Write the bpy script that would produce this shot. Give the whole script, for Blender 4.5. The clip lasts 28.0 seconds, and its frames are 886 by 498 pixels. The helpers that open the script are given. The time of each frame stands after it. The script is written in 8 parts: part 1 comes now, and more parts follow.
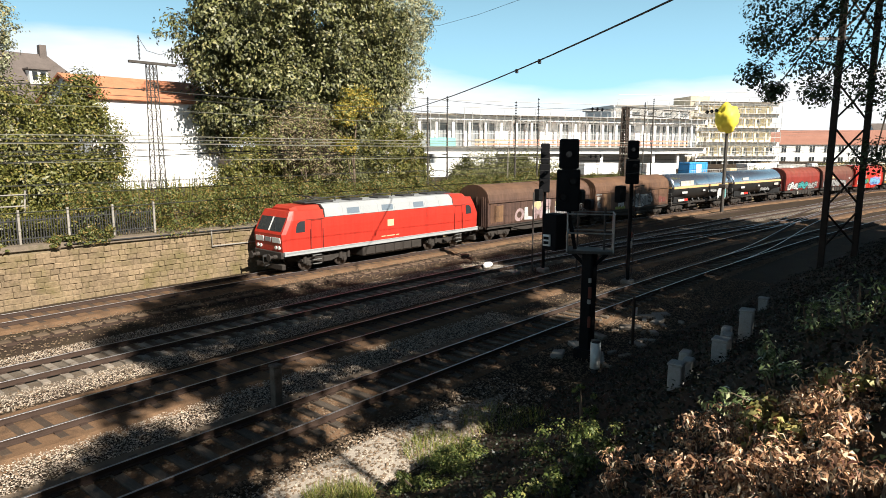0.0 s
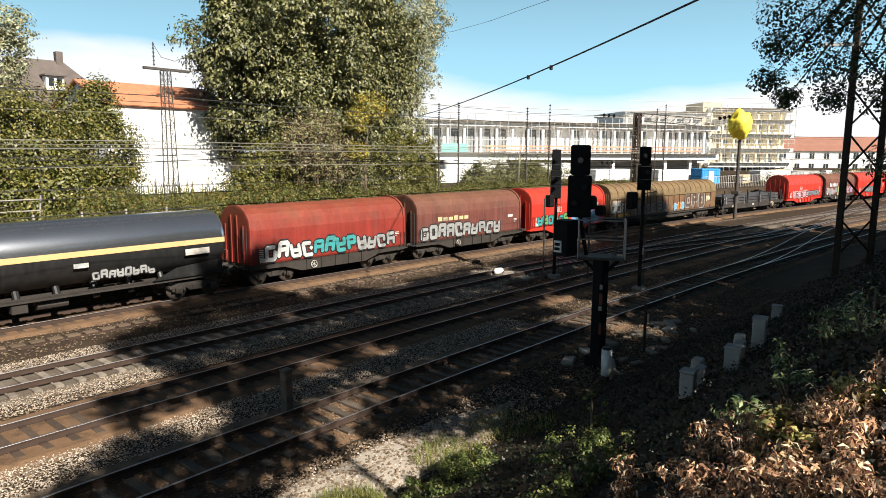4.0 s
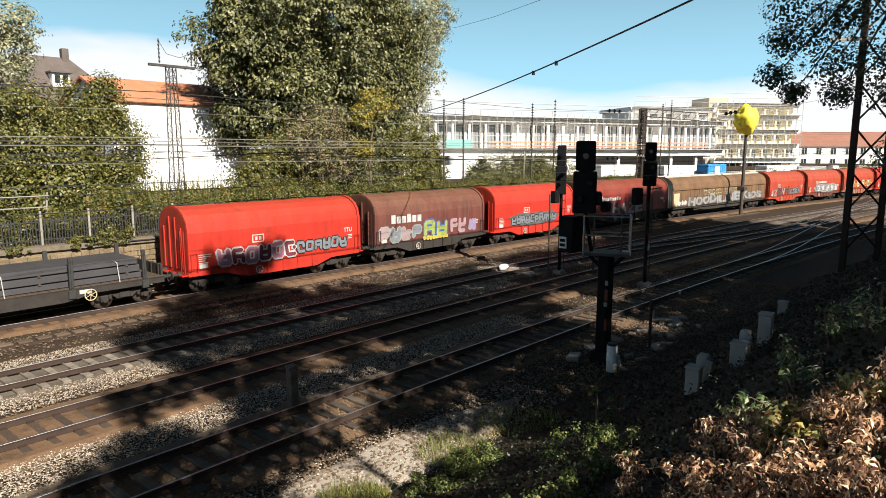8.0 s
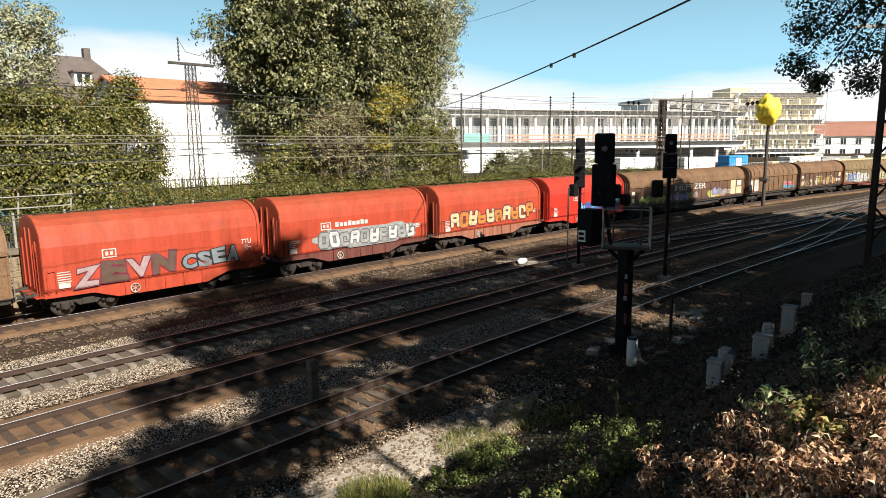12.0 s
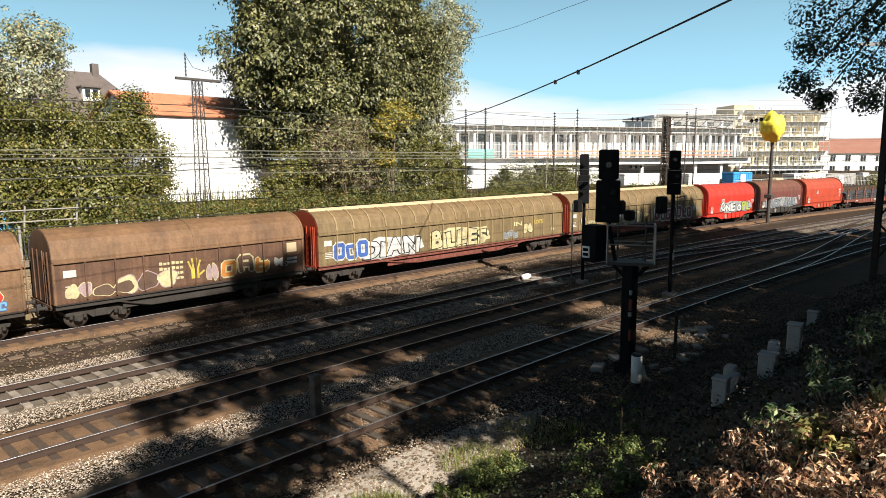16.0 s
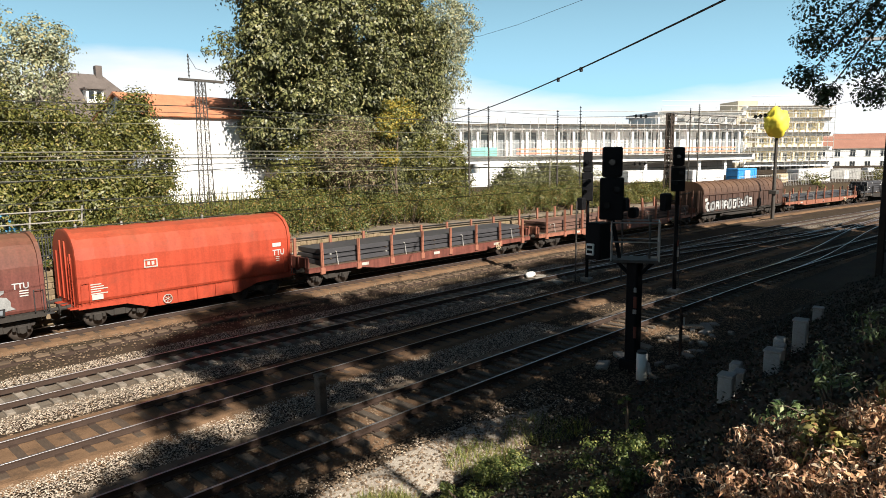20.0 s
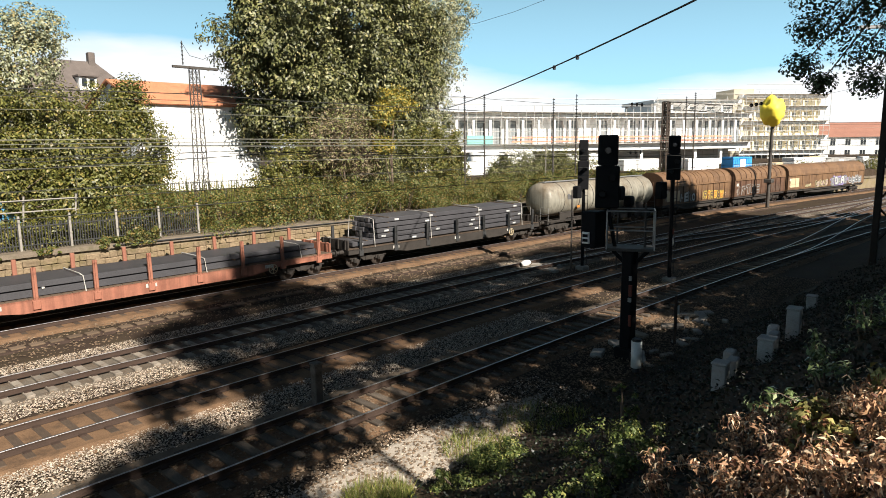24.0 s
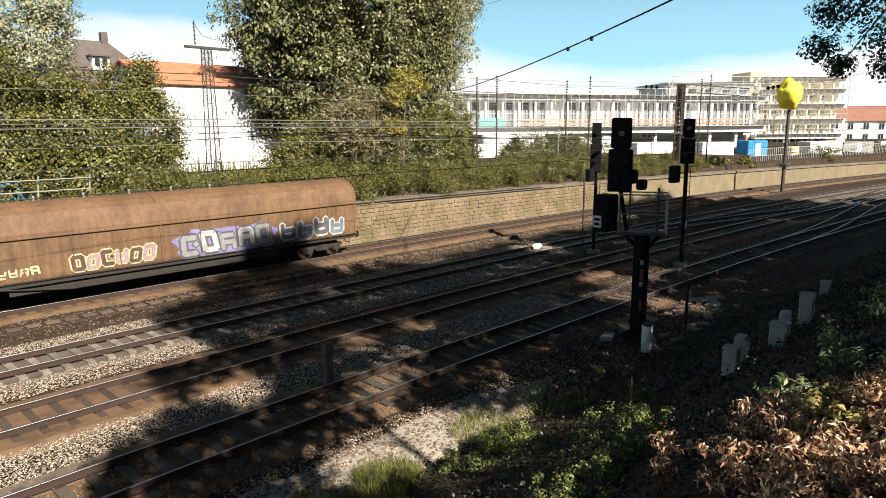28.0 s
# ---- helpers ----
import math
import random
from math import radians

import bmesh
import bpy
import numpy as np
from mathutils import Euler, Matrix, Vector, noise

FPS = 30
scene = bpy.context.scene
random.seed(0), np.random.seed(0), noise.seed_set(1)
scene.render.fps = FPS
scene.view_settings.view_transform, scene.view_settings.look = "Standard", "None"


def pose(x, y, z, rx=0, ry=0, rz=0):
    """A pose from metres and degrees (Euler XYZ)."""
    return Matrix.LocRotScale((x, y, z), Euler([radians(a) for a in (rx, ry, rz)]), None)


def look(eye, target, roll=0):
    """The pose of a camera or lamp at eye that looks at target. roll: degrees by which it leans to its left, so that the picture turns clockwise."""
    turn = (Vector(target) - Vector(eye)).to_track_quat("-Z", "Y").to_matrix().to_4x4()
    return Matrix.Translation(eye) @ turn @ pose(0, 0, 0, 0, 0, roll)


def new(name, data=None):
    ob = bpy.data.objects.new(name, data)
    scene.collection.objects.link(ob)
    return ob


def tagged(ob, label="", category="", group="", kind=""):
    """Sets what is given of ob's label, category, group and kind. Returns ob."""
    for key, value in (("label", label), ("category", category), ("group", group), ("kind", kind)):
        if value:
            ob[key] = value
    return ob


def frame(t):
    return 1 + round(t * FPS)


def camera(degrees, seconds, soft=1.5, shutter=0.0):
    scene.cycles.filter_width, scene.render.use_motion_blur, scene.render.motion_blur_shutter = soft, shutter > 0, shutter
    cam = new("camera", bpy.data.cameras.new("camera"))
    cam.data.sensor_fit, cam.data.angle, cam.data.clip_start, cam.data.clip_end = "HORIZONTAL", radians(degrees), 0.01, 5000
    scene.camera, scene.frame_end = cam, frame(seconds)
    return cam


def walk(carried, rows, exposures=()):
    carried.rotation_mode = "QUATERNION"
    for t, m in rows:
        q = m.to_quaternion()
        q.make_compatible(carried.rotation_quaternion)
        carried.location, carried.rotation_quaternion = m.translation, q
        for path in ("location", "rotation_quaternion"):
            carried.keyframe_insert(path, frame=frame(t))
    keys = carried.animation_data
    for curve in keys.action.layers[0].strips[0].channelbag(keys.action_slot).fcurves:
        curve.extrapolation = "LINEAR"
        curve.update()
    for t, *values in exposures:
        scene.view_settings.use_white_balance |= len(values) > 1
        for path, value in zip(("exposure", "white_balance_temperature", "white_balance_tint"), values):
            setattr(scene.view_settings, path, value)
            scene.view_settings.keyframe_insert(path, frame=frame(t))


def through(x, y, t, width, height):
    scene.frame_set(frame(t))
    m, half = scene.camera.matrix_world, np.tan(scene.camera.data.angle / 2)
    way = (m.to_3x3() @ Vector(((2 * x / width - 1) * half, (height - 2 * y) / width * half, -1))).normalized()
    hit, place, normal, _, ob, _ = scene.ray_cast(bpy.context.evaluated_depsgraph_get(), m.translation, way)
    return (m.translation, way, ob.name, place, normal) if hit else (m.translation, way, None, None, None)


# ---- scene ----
EYE = (0.0, 0.0, 7.155)
TURNS = [  # seconds, pitch, roll, yaw
    (0.0, -8.89, -0.18, -49.90), (0.5, -8.77, -0.08, -49.70), (1.0, -8.74, -0.19, -49.48), (1.5, -9.01, -0.25, -49.50),
    (2.0, -8.70, -0.30, -49.48), (2.5, -8.88, -0.45, -49.83), (3.0, -8.60, -0.53, -49.25), (3.5, -8.50, -0.42, -49.06),
    (5.5, -7.86, 0.13, -48.68), (6.0, -7.94, 0.11, -49.38), (6.5, -8.64, 0.23, -48.81), (7.0, -8.75, -0.04, -48.88),
    (7.5, -8.41, 0.14, -48.77), (8.0, -8.73, -0.17, -48.51), (8.5, -8.82, -0.12, -47.96), (9.0, -8.57, -0.10, -48.40),
    (9.5, -8.66, -0.12, -48.18), (10.0, -8.30, -0.26, -48.17), (10.5, -8.51, 0.09, -47.59), (11.0, -8.34, 0.38, -47.26),
    (11.5, -8.79, 0.23, -46.85), (12.0, -9.21, 0.48, -46.99), (12.5, -9.12, 0.54, -46.92), (14.5, -8.76, 0.92, -46.80),
    (15.0, -8.23, 0.64, -46.90), (15.5, -8.28, 0.97, -46.34), (16.0, -7.88, 0.27, -46.61), (16.5, -8.14, 0.44, -46.38),
    (17.0, -8.02, 0.68, -46.49), (17.5, -8.20, 0.59, -46.56), (18.0, -8.55, 0.35, -46.60), (18.5, -8.74, 0.58, -46.91),
    (19.0, -8.34, 0.50, -46.87), (19.5, -8.19, 0.72, -46.54), (20.0, -7.99, 0.76, -46.33), (20.5, -8.33, 0.74, -46.67),
    (21.0, -8.42, 0.91, -47.04), (21.5, -10.15, 0.47, -46.67), (23.5, -9.81, 0.64, -46.76), (24.0, -9.00, 0.70, -46.70),
    (24.5, -8.94, 0.13, -46.88), (25.0, -9.57, 0.05, -46.69), (25.5, -9.41, 0.31, -46.49), (26.0, -9.70, 0.49, -46.02),
    (26.5, -10.12, 0.50, -46.26), (27.0, -10.61, 0.52, -45.74), (27.5, -10.60, 0.31, -45.79), (28.0, -10.52, 0.40, -45.68),
]
cam = camera(68.0, 28.0, soft=0.5)
walk(cam, [(t, pose(*EYE, 90 + p, r, y)) for t, p, r, y in TURNS],
     exposures=[(0.0, 1.12), (3.0, 1.10), (6.0, 0.97), (12.0, 1.0), (18.0, 1.03), (21.0, 1.03), (24.0, 1.08), (28.0, 1.08)])

# ---- light ----
SUN = Vector((0.20, 1.0, -0.74)).normalized()  # the way its light goes
sun_el = math.asin(-SUN.z)
sun_az = math.atan2(-SUN.x, -SUN.y)
lamp = bpy.data.lights.new("sun", "SUN")
lamp.energy, lamp.angle, lamp.color = 5.0, radians(0.6), (1.0, 0.93, 0.83)
sun = new("sun", lamp)
sun.matrix_world = look((-20, -60, 60), Vector((-20, -60, 60)) + SUN)
world = bpy.data.worlds.new("sky")
scene.world = world
world.use_nodes = True
wn, wl = world.node_tree.nodes, world.node_tree.links
wn.clear()
w_out, w_bg = wn.new("ShaderNodeOutputWorld"), wn.new("ShaderNodeBackground")
w_sky = wn.new("ShaderNodeTexSky")
w_sky.sky_type, w_sky.sun_disc = "NISHITA", False
w_sky.sun_elevation, w_sky.sun_rotation = sun_el, sun_az
w_sky.air_density, w_sky.dust_density, w_sky.ozone_density = 1.0, 0.6, 2.0
w_co = wn.new("ShaderNodeTexCoord")
w_map = wn.new("ShaderNodeMapping")
w_map.inputs["Scale"].default_value = (1.0, 1.0, 5.0)
w_noise = wn.new("ShaderNodeTexNoise")
w_noise.inputs["Scale"].default_value, w_noise.inputs["Detail"].default_value = 1.6, 7.0
w_sep = wn.new("ShaderNodeSeparateXYZ")
w_low = wn.new("ShaderNodeMapRange")  # clouds lie low over the horizon
for k, v in (("From Min", 0.05), ("From Max", 0.19), ("To Min", 0.26), ("To Max", -0.22)):
    w_low.inputs[k].default_value = v
w_add = wn.new("ShaderNodeMath")
w_add.operation = "ADD"
w_ramp = wn.new("ShaderNodeValToRGB")
w_ramp.color_ramp.elements[0].position, w_ramp.color_ramp.elements[1].position = 0.50, 0.68
w_ramp.color_ramp.elements[1].color = (0.92, 0.92, 0.92, 1)
w_mix = wn.new("ShaderNodeMix")
w_mix.data_type = "RGBA"
w_mix.inputs["B"].default_value = (18.5, 18.5, 18.5, 1)
wl.new(w_co.outputs["Generated"], w_map.inputs["Vector"])
wl.new(w_map.outputs["Vector"], w_noise.inputs["Vector"])
wl.new(w_co.outputs["Generated"], w_sep.inputs["Vector"])
wl.new(w_sep.outputs["Z"], w_low.inputs["Value"])
wl.new(w_noise.outputs["Fac"], w_add.inputs[0])
wl.new(w_low.outputs["Result"], w_add.inputs[1])
wl.new(w_add.outputs["Value"], w_ramp.inputs["Fac"])
wl.new(w_ramp.outputs["Color"], w_mix.inputs["Factor"])
w_tint = wn.new("ShaderNodeVectorMath")
w_tint.operation = "MULTIPLY"
w_tint.inputs[1].default_value = (0.6, 0.62, 0.58)
wl.new(w_sky.outputs["Color"], w_tint.inputs[0])
w_haze, w_fade = wn.new("ShaderNodeMix"), wn.new("ShaderNodeMapRange")  # bright haze low in the sky
w_haze.data_type = "RGBA"
w_haze.inputs["B"].default_value = (9.4, 17.8, 23.0, 1)
for k, v in (("From Min", 0.0), ("From Max", 0.42), ("To Min", 1.0), ("To Max", 0.0)):
    w_fade.inputs[k].default_value = v
wl.new(w_sep.outputs["Z"], w_fade.inputs["Value"])
wl.new(w_fade.outputs["Result"], w_haze.inputs["Factor"])
wl.new(w_tint.outputs["Vector"], w_haze.inputs["A"])
wl.new(w_haze.outputs["Result"], w_mix.inputs["A"])
wl.new(w_mix.outputs["Result"], w_bg.inputs["Color"])
wl.new(w_bg.outputs["Background"], w_out.inputs["Surface"])
w_bg.inputs["Strength"].default_value = 0.0285

# ---- materials ----
def mat(name, col, rough=0.7, metal=0.0, var=0.25, scale=3.0, fine=40.0, bump=0.15, dirt=None, dirt_amt=0.0, obj_var=0.0, isl_var=0.0,
        stretch=(1, 1, 1), coords="Object", spec=0.4, soot=0.0, streak=0.0):
    """A surface with colour that wanders at two scales, a fine relief and, if asked, patches of dirt,
    rain streaks and brake dust that lies on what is more than 2.7 m up."""
    m = bpy.data.materials.new(name)
    m.use_nodes = True
    n, l = m.node_tree.nodes, m.node_tree.links
    b = n["Principled BSDF"]
    b.inputs["Roughness"].default_value, b.inputs["Metallic"].default_value = rough, metal
    b.inputs["Specular IOR Level"].default_value = spec
    co, mp = n.new("ShaderNodeTexCoord"), n.new("ShaderNodeMapping")
    mp.inputs["Scale"].default_value = stretch
    if coords == "World":  # one pattern that runs on over many pieces
        l.new(n.new("ShaderNodeNewGeometry").outputs["Position"], mp.inputs["Vector"])
    else:
        l.new(co.outputs[coords], mp.inputs["Vector"])
    big, small = n.new("ShaderNodeTexNoise"), n.new("ShaderNodeTexNoise")
    big.inputs["Scale"].default_value, big.inputs["Detail"].default_value = scale, 5.0
    small.inputs["Scale"].default_value, small.inputs["Detail"].default_value = fine, 3.0
    for q in (big, small):
        l.new(mp.outputs["Vector"], q.inputs["Vector"])
    add = n.new("ShaderNodeMath")
    add.operation = "ADD"
    l.new(big.outputs["Fac"], add.inputs[0])
    l.new(small.outputs["Fac"], add.inputs[1])
    rng = n.new("ShaderNodeMapRange")
    for k, v in (("From Min", 0.6), ("From Max", 1.4), ("To Min", 1 - var), ("To Max", 1 + var)):
        rng.inputs[k].default_value = v
    l.new(add.outputs[0], rng.inputs["Value"])
    val = rng.outputs["Result"]
    for on, kind, socket in ((obj_var, "ShaderNodeObjectInfo", "Random"), (isl_var, "ShaderNodeNewGeometry", "Random Per Island")):
        if on:
            o, r2, mu = n.new(kind), n.new("ShaderNodeMapRange"), n.new("ShaderNodeMath")
            r2.inputs["To Min"].default_value, r2.inputs["To Max"].default_value = 1 - on, 1 + on
            mu.operation = "MULTIPLY"
            l.new(o.outputs[socket], r2.inputs["Value"])
            l.new(val, mu.inputs[0])
            l.new(r2.outputs["Result"], mu.inputs[1])
            val = mu.outputs[0]
    vm = n.new("ShaderNodeVectorMath")
    vm.operation = "SCALE"
    vm.inputs[0].default_value = col
    l.new(val, vm.inputs["Scale"])
    colour = vm.outputs["Vector"]
    if dirt:
        dn, dr, dm = n.new("ShaderNodeTexNoise"), n.new("ShaderNodeValToRGB"), n.new("ShaderNodeMix")
        dn.inputs["Scale"].default_value, dn.inputs["Detail"].default_value = scale * 0.8, 8.0
        dn.inputs["Roughness"].default_value = 0.7
        dr.color_ramp.elements[0].position, dr.color_ramp.elements[1].position = 0.62 - dirt_amt * 0.3, 0.78 - dirt_amt * 0.2
        dm.data_type = "RGBA"
        dm.inputs["B"].default_value = (*dirt, 1)
        l.new(mp.outputs["Vector"], dn.inputs["Vector"])
        l.new(dn.outputs["Fac"], dr.inputs["Fac"])
        l.new(dr.outputs["Color"], dm.inputs["Factor"])
        l.new(colour, dm.inputs["A"])
        colour = dm.outputs["Result"]
    if streak:
        sm, sn, sr, sv = n.new("ShaderNodeMapping"), n.new("ShaderNodeTexNoise"), n.new("ShaderNodeMapRange"), n.new("ShaderNodeVectorMath")
        sm.inputs["Scale"].default_value = (3.2, 3.2, 0.22)
        sn.inputs["Scale"].default_value, sn.inputs["Detail"].default_value = 1.6, 6.0
        for k, v in (("From Min", 0.35), ("From Max", 0.62), ("To Min", 1 - streak), ("To Max", 1.05)):
            sr.inputs[k].default_value = v
        sv.operation = "SCALE"
        l.new(co.outputs["Object"], sm.inputs["Vector"])
        l.new(sm.outputs["Vector"], sn.inputs["Vector"])
        l.new(sn.outputs["Fac"], sr.inputs["Value"])
        l.new(colour, sv.inputs[0])
        l.new(sr.outputs["Result"], sv.inputs["Scale"])
        colour = sv.outputs["Vector"]
    if soot:
        zs, zr, zm, zx = n.new("ShaderNodeSeparateXYZ"), n.new("ShaderNodeMapRange"), n.new("ShaderNodeMath"), n.new("ShaderNodeMix")
        for k, v in (("From Min", 2.7), ("From Max", 4.2), ("To Min", 0.0), ("To Max", soot * 1.7)):
            zr.inputs[k].default_value = v
        zm.operation, zm.use_clamp = "MULTIPLY", True
        zx.data_type = "RGBA"
        zx.inputs["B"].default_value = (0.17, 0.093, 0.046, 1)
        l.new(co.outputs["Object"], zs.inputs["Vector"])
        l.new(zs.outputs["Z"], zr.inputs["Value"])
        l.new(zr.outputs["Result"], zm.inputs[0])
        l.new(big.outputs["Fac"], zm.inputs[1])
        l.new(zm.outputs[0], zx.inputs["Factor"])
        l.new(colour, zx.inputs["A"])
        colour = zx.outputs["Result"]
    l.new(colour, b.inputs["Base Color"])
    if bump:
        bp = n.new("ShaderNodeBump")
        bp.inputs["Strength"].default_value, bp.inputs["Distance"].default_value = bump, 0.03
        l.new(add.outputs[0], bp.inputs["Height"])
        l.new(bp.outputs["Normal"], b.inputs["Normal"])
    return m


def leaf_mat(name, dark, light, autumn=None, share=0.0, rough=0.5, through=0.3):
    """Leaves: one tone a leaf, some light goes through."""
    m = bpy.data.materials.new(name)
    m.use_nodes = True
    n, l = m.node_tree.nodes, m.node_tree.links
    b = n["Principled BSDF"]
    b.inputs["Roughness"].default_value = rough
    geo, ramp = n.new("ShaderNodeNewGeometry"), n.new("ShaderNodeValToRGB")
    el = ramp.color_ramp.elements
    el[0].color, el[1].color = (*dark, 1), (*light, 1)
    if autumn:
        el[1].position = max(0.05, 1 - share - 0.02)
        e = el.new(1 - share + 0.001)
        e.color = (*autumn, 1)
    l.new(geo.outputs["Random Per Island"], ramp.inputs["Fac"])
    l.new(ramp.outputs["Color"], b.inputs["Base Color"])
    tr, mx = n.new("ShaderNodeBsdfTranslucent"), n.new("ShaderNodeMixShader")
    mx.inputs["Fac"].default_value = through
    l.new(ramp.outputs["Color"], tr.inputs["Color"])
    l.new(b.outputs[0], mx.inputs[1])
    l.new(tr.outputs[0], mx.inputs[2])
    l.new(mx.outputs[0], n["Material Output"].inputs["Surface"])
    return m


ballast = mat("ballast", (0.15, 0.125, 0.098), 0.9, var=0.45, scale=1.2, fine=28, bump=0.9, dirt=(0.10, 0.065, 0.04), dirt_amt=0.5, spec=0.2)
stone_mat = mat("ballast_stone", (0.40, 0.335, 0.265), 0.85, var=0.2, scale=2, fine=60, bump=0.2, isl_var=0.62, spec=0.25)
brown_stone = mat("rusty_ballast_stone", (0.175, 0.125, 0.083), 0.9, var=0.2, scale=2, fine=60, bump=0.2, isl_var=0.45, spec=0.2)
soil = mat("soil", (0.045, 0.031, 0.022), 0.95, var=0.4, scale=0.8, fine=18, bump=0.8, dirt=(0.055, 0.042, 0.024), dirt_amt=0.6, spec=0.15)
path_mat = mat("path_dirt", (0.16, 0.125, 0.092), 0.95, var=0.25, scale=1.0, fine=30, bump=0.5, spec=0.15)
rail_side = mat("rusty_rail", (0.045, 0.027, 0.019), 0.8, var=0.3, scale=3, fine=50, bump=0.3)
rail_top = mat("polished_rail", (0.42, 0.42, 0.44), 0.42, 0.9, var=0.1, scale=2, fine=60, bump=0.03)
sleeper_mat = mat("concrete_sleeper", (0.24, 0.205, 0.165), 0.9, var=0.25, scale=4, fine=40, bump=0.3, dirt=(0.13, 0.09, 0.06), dirt_amt=0.4, obj_var=0.25)
bed_brown = mat("rust_stained_ballast", (0.172, 0.104, 0.060), 0.95, var=0.4, scale=1.2, fine=28, bump=0.9, dirt=(0.06, 0.042, 0.03), dirt_amt=0.4, spec=0.15)
worn_timber = mat("worn_timber_sleeper", (0.10, 0.078, 0.058), 0.9, var=0.3, scale=4, fine=50, bump=0.5, obj_var=0.3, stretch=(6, 1, 1))
timber_mat = mat("timber_sleeper", (0.085, 0.058, 0.039), 0.9, var=0.3, scale=4, fine=50, bump=0.5, obj_var=0.3, stretch=(6, 1, 1))
concrete = mat("concrete", (0.27, 0.25, 0.22), 0.9, var=0.25, scale=1.5, fine=30, bump=0.3, dirt=(0.18, 0.15, 0.12), dirt_amt=0.35)
white_wall = mat("white_render", (0.80, 0.80, 0.79), 0.85, var=0.05, scale=0.6, fine=20, bump=0.06)
roof_tile = mat("orange_tile", (0.50, 0.20, 0.105), 0.8, var=0.25, scale=1.2, fine=12, bump=0.5)
dark_roof = mat("slate_roof", (0.11, 0.09, 0.08), 0.75, var=0.3, scale=1.2, fine=14, bump=0.4)
render_beige = mat("beige_render", (0.42, 0.37, 0.28), 0.9, var=0.12, scale=0.8, fine=20, bump=0.1)
glass_dark = mat("window_glass", (0.03, 0.035, 0.04), 0.08, var=0.1, scale=1, fine=5, bump=0.0, spec=0.8)
steel = mat("galvanised_steel", (0.30, 0.30, 0.29), 0.5, 0.6, var=0.2, scale=3, fine=30, bump=0.1)
dark_steel = mat("dark_steel", (0.045, 0.045, 0.045), 0.6, 0.3, var=0.3, scale=3, fine=30, bump=0.1)
old_mast = mat("dark_rusty_mast_steel", (0.045, 0.032, 0.024), 0.8, 0.2, var=0.3, scale=3, fine=30, bump=0.15)
mast_steel = mat("weathered_mast_steel", (0.075, 0.066, 0.058), 0.7, 0.3, var=0.3, scale=3, fine=30, bump=0.1)
black_paint = mat("black_signal_paint", (0.007, 0.007, 0.008), 0.75, var=0.2, scale=3, fine=30, bump=0.05, spec=0.15)
white_paint = mat("white_paint", (0.75, 0.74, 0.70), 0.6, var=0.08, scale=3, fine=30, bump=0.05)
red_paint = mat("red_paint", (0.55, 0.03, 0.02), 0.5, var=0.12, scale=3, fine=30, bump=0.05)
yellow_paint = mat("yellow_paint", (0.75, 0.50, 0.05), 0.5, var=0.12, scale=3, fine=30, bump=0.05)
wire_mat = mat("copper_wire", (0.05, 0.05, 0.045), 0.6, 0.4, var=0.1, scale=1, fine=5, bump=0)
bright_wire = mat("bright_wire", (0.45, 0.44, 0.36), 0.4, 0.7, var=0.1, scale=1, fine=5, bump=0)
bark = mat("bark", (0.12, 0.09, 0.065), 0.95, var=0.35, scale=3, fine=20, bump=0.8, stretch=(1, 1, 0.25))
stone_block = mat("sandstone_block", (0.205, 0.15, 0.092), 0.9, var=0.45, scale=0.9, fine=9, bump=0.9, dirt=(0.13, 0.105, 0.045), dirt_amt=0.55, obj_var=0.2, coords="World")
mortar = mat("mortar", (0.20, 0.158, 0.10), 0.95, var=0.35, scale=0.9, fine=14, bump=0.8, dirt=(0.20, 0.155, 0.05), dirt_amt=0.35, coords="World")
leaf_green = leaf_mat("chestnut_leaf", (0.03, 0.034, 0.012), (0.165, 0.170, 0.058), (0.275, 0.25, 0.11), 0.14, through=0.1)
leaf_pale = leaf_mat("silvery_leaf", (0.16, 0.18, 0.09), (0.42, 0.42, 0.27), (0.40, 0.33, 0.15), 0.1, through=0.2)
leaf_lime = leaf_mat("yellow_green_leaf", (0.16, 0.16, 0.04), (0.50, 0.44, 0.16), (0.30, 0.14, 0.07), 0.2, through=0.2)
leaf_gloss = leaf_mat("glossy_shrub_leaf", (0.05, 0.085, 0.03), (0.20, 0.26, 0.10), (0.36, 0.40, 0.22), 0.25, rough=0.35, through=0.2)
leaf_bush = leaf_mat("hedge_leaf", (0.042, 0.050, 0.010), (0.172, 0.168, 0.034), (0.250, 0.198, 0.056), 0.12, through=0.15)
leaf_twiggy = leaf_mat("half_bare_leaf", (0.06, 0.05, 0.026), (0.28, 0.21, 0.12), (0.20, 0.22, 0.07), 0.25, through=0.1)
leaf_yellow = leaf_mat("yellow_leaf", (0.22, 0.17, 0.03), (0.52, 0.39, 0.07), (0.13, 0.15, 0.035), 0.42)
leaf_ivy = leaf_mat("ivy_leaf", (0.03, 0.05, 0.012), (0.19, 0.21, 0.055), (0.25, 0.17, 0.05), 0.26)
# shaded leaves: the shade is part of this dark leaf colour
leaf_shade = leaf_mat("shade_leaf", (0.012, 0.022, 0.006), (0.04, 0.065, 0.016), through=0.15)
# bank shade is put into these near-black greens; the brown share is litter
leaf_floor_shaded = leaf_mat("shaded_floor_leaf", (0.005, 0.009, 0.003), (0.015, 0.023, 0.007), (0.026, 0.016, 0.009), 0.22, through=0.1)
leaf_bright = leaf_mat("bramble_leaf", (0.05, 0.075, 0.018), (0.165, 0.205, 0.055), (0.30, 0.29, 0.09), 0.15)
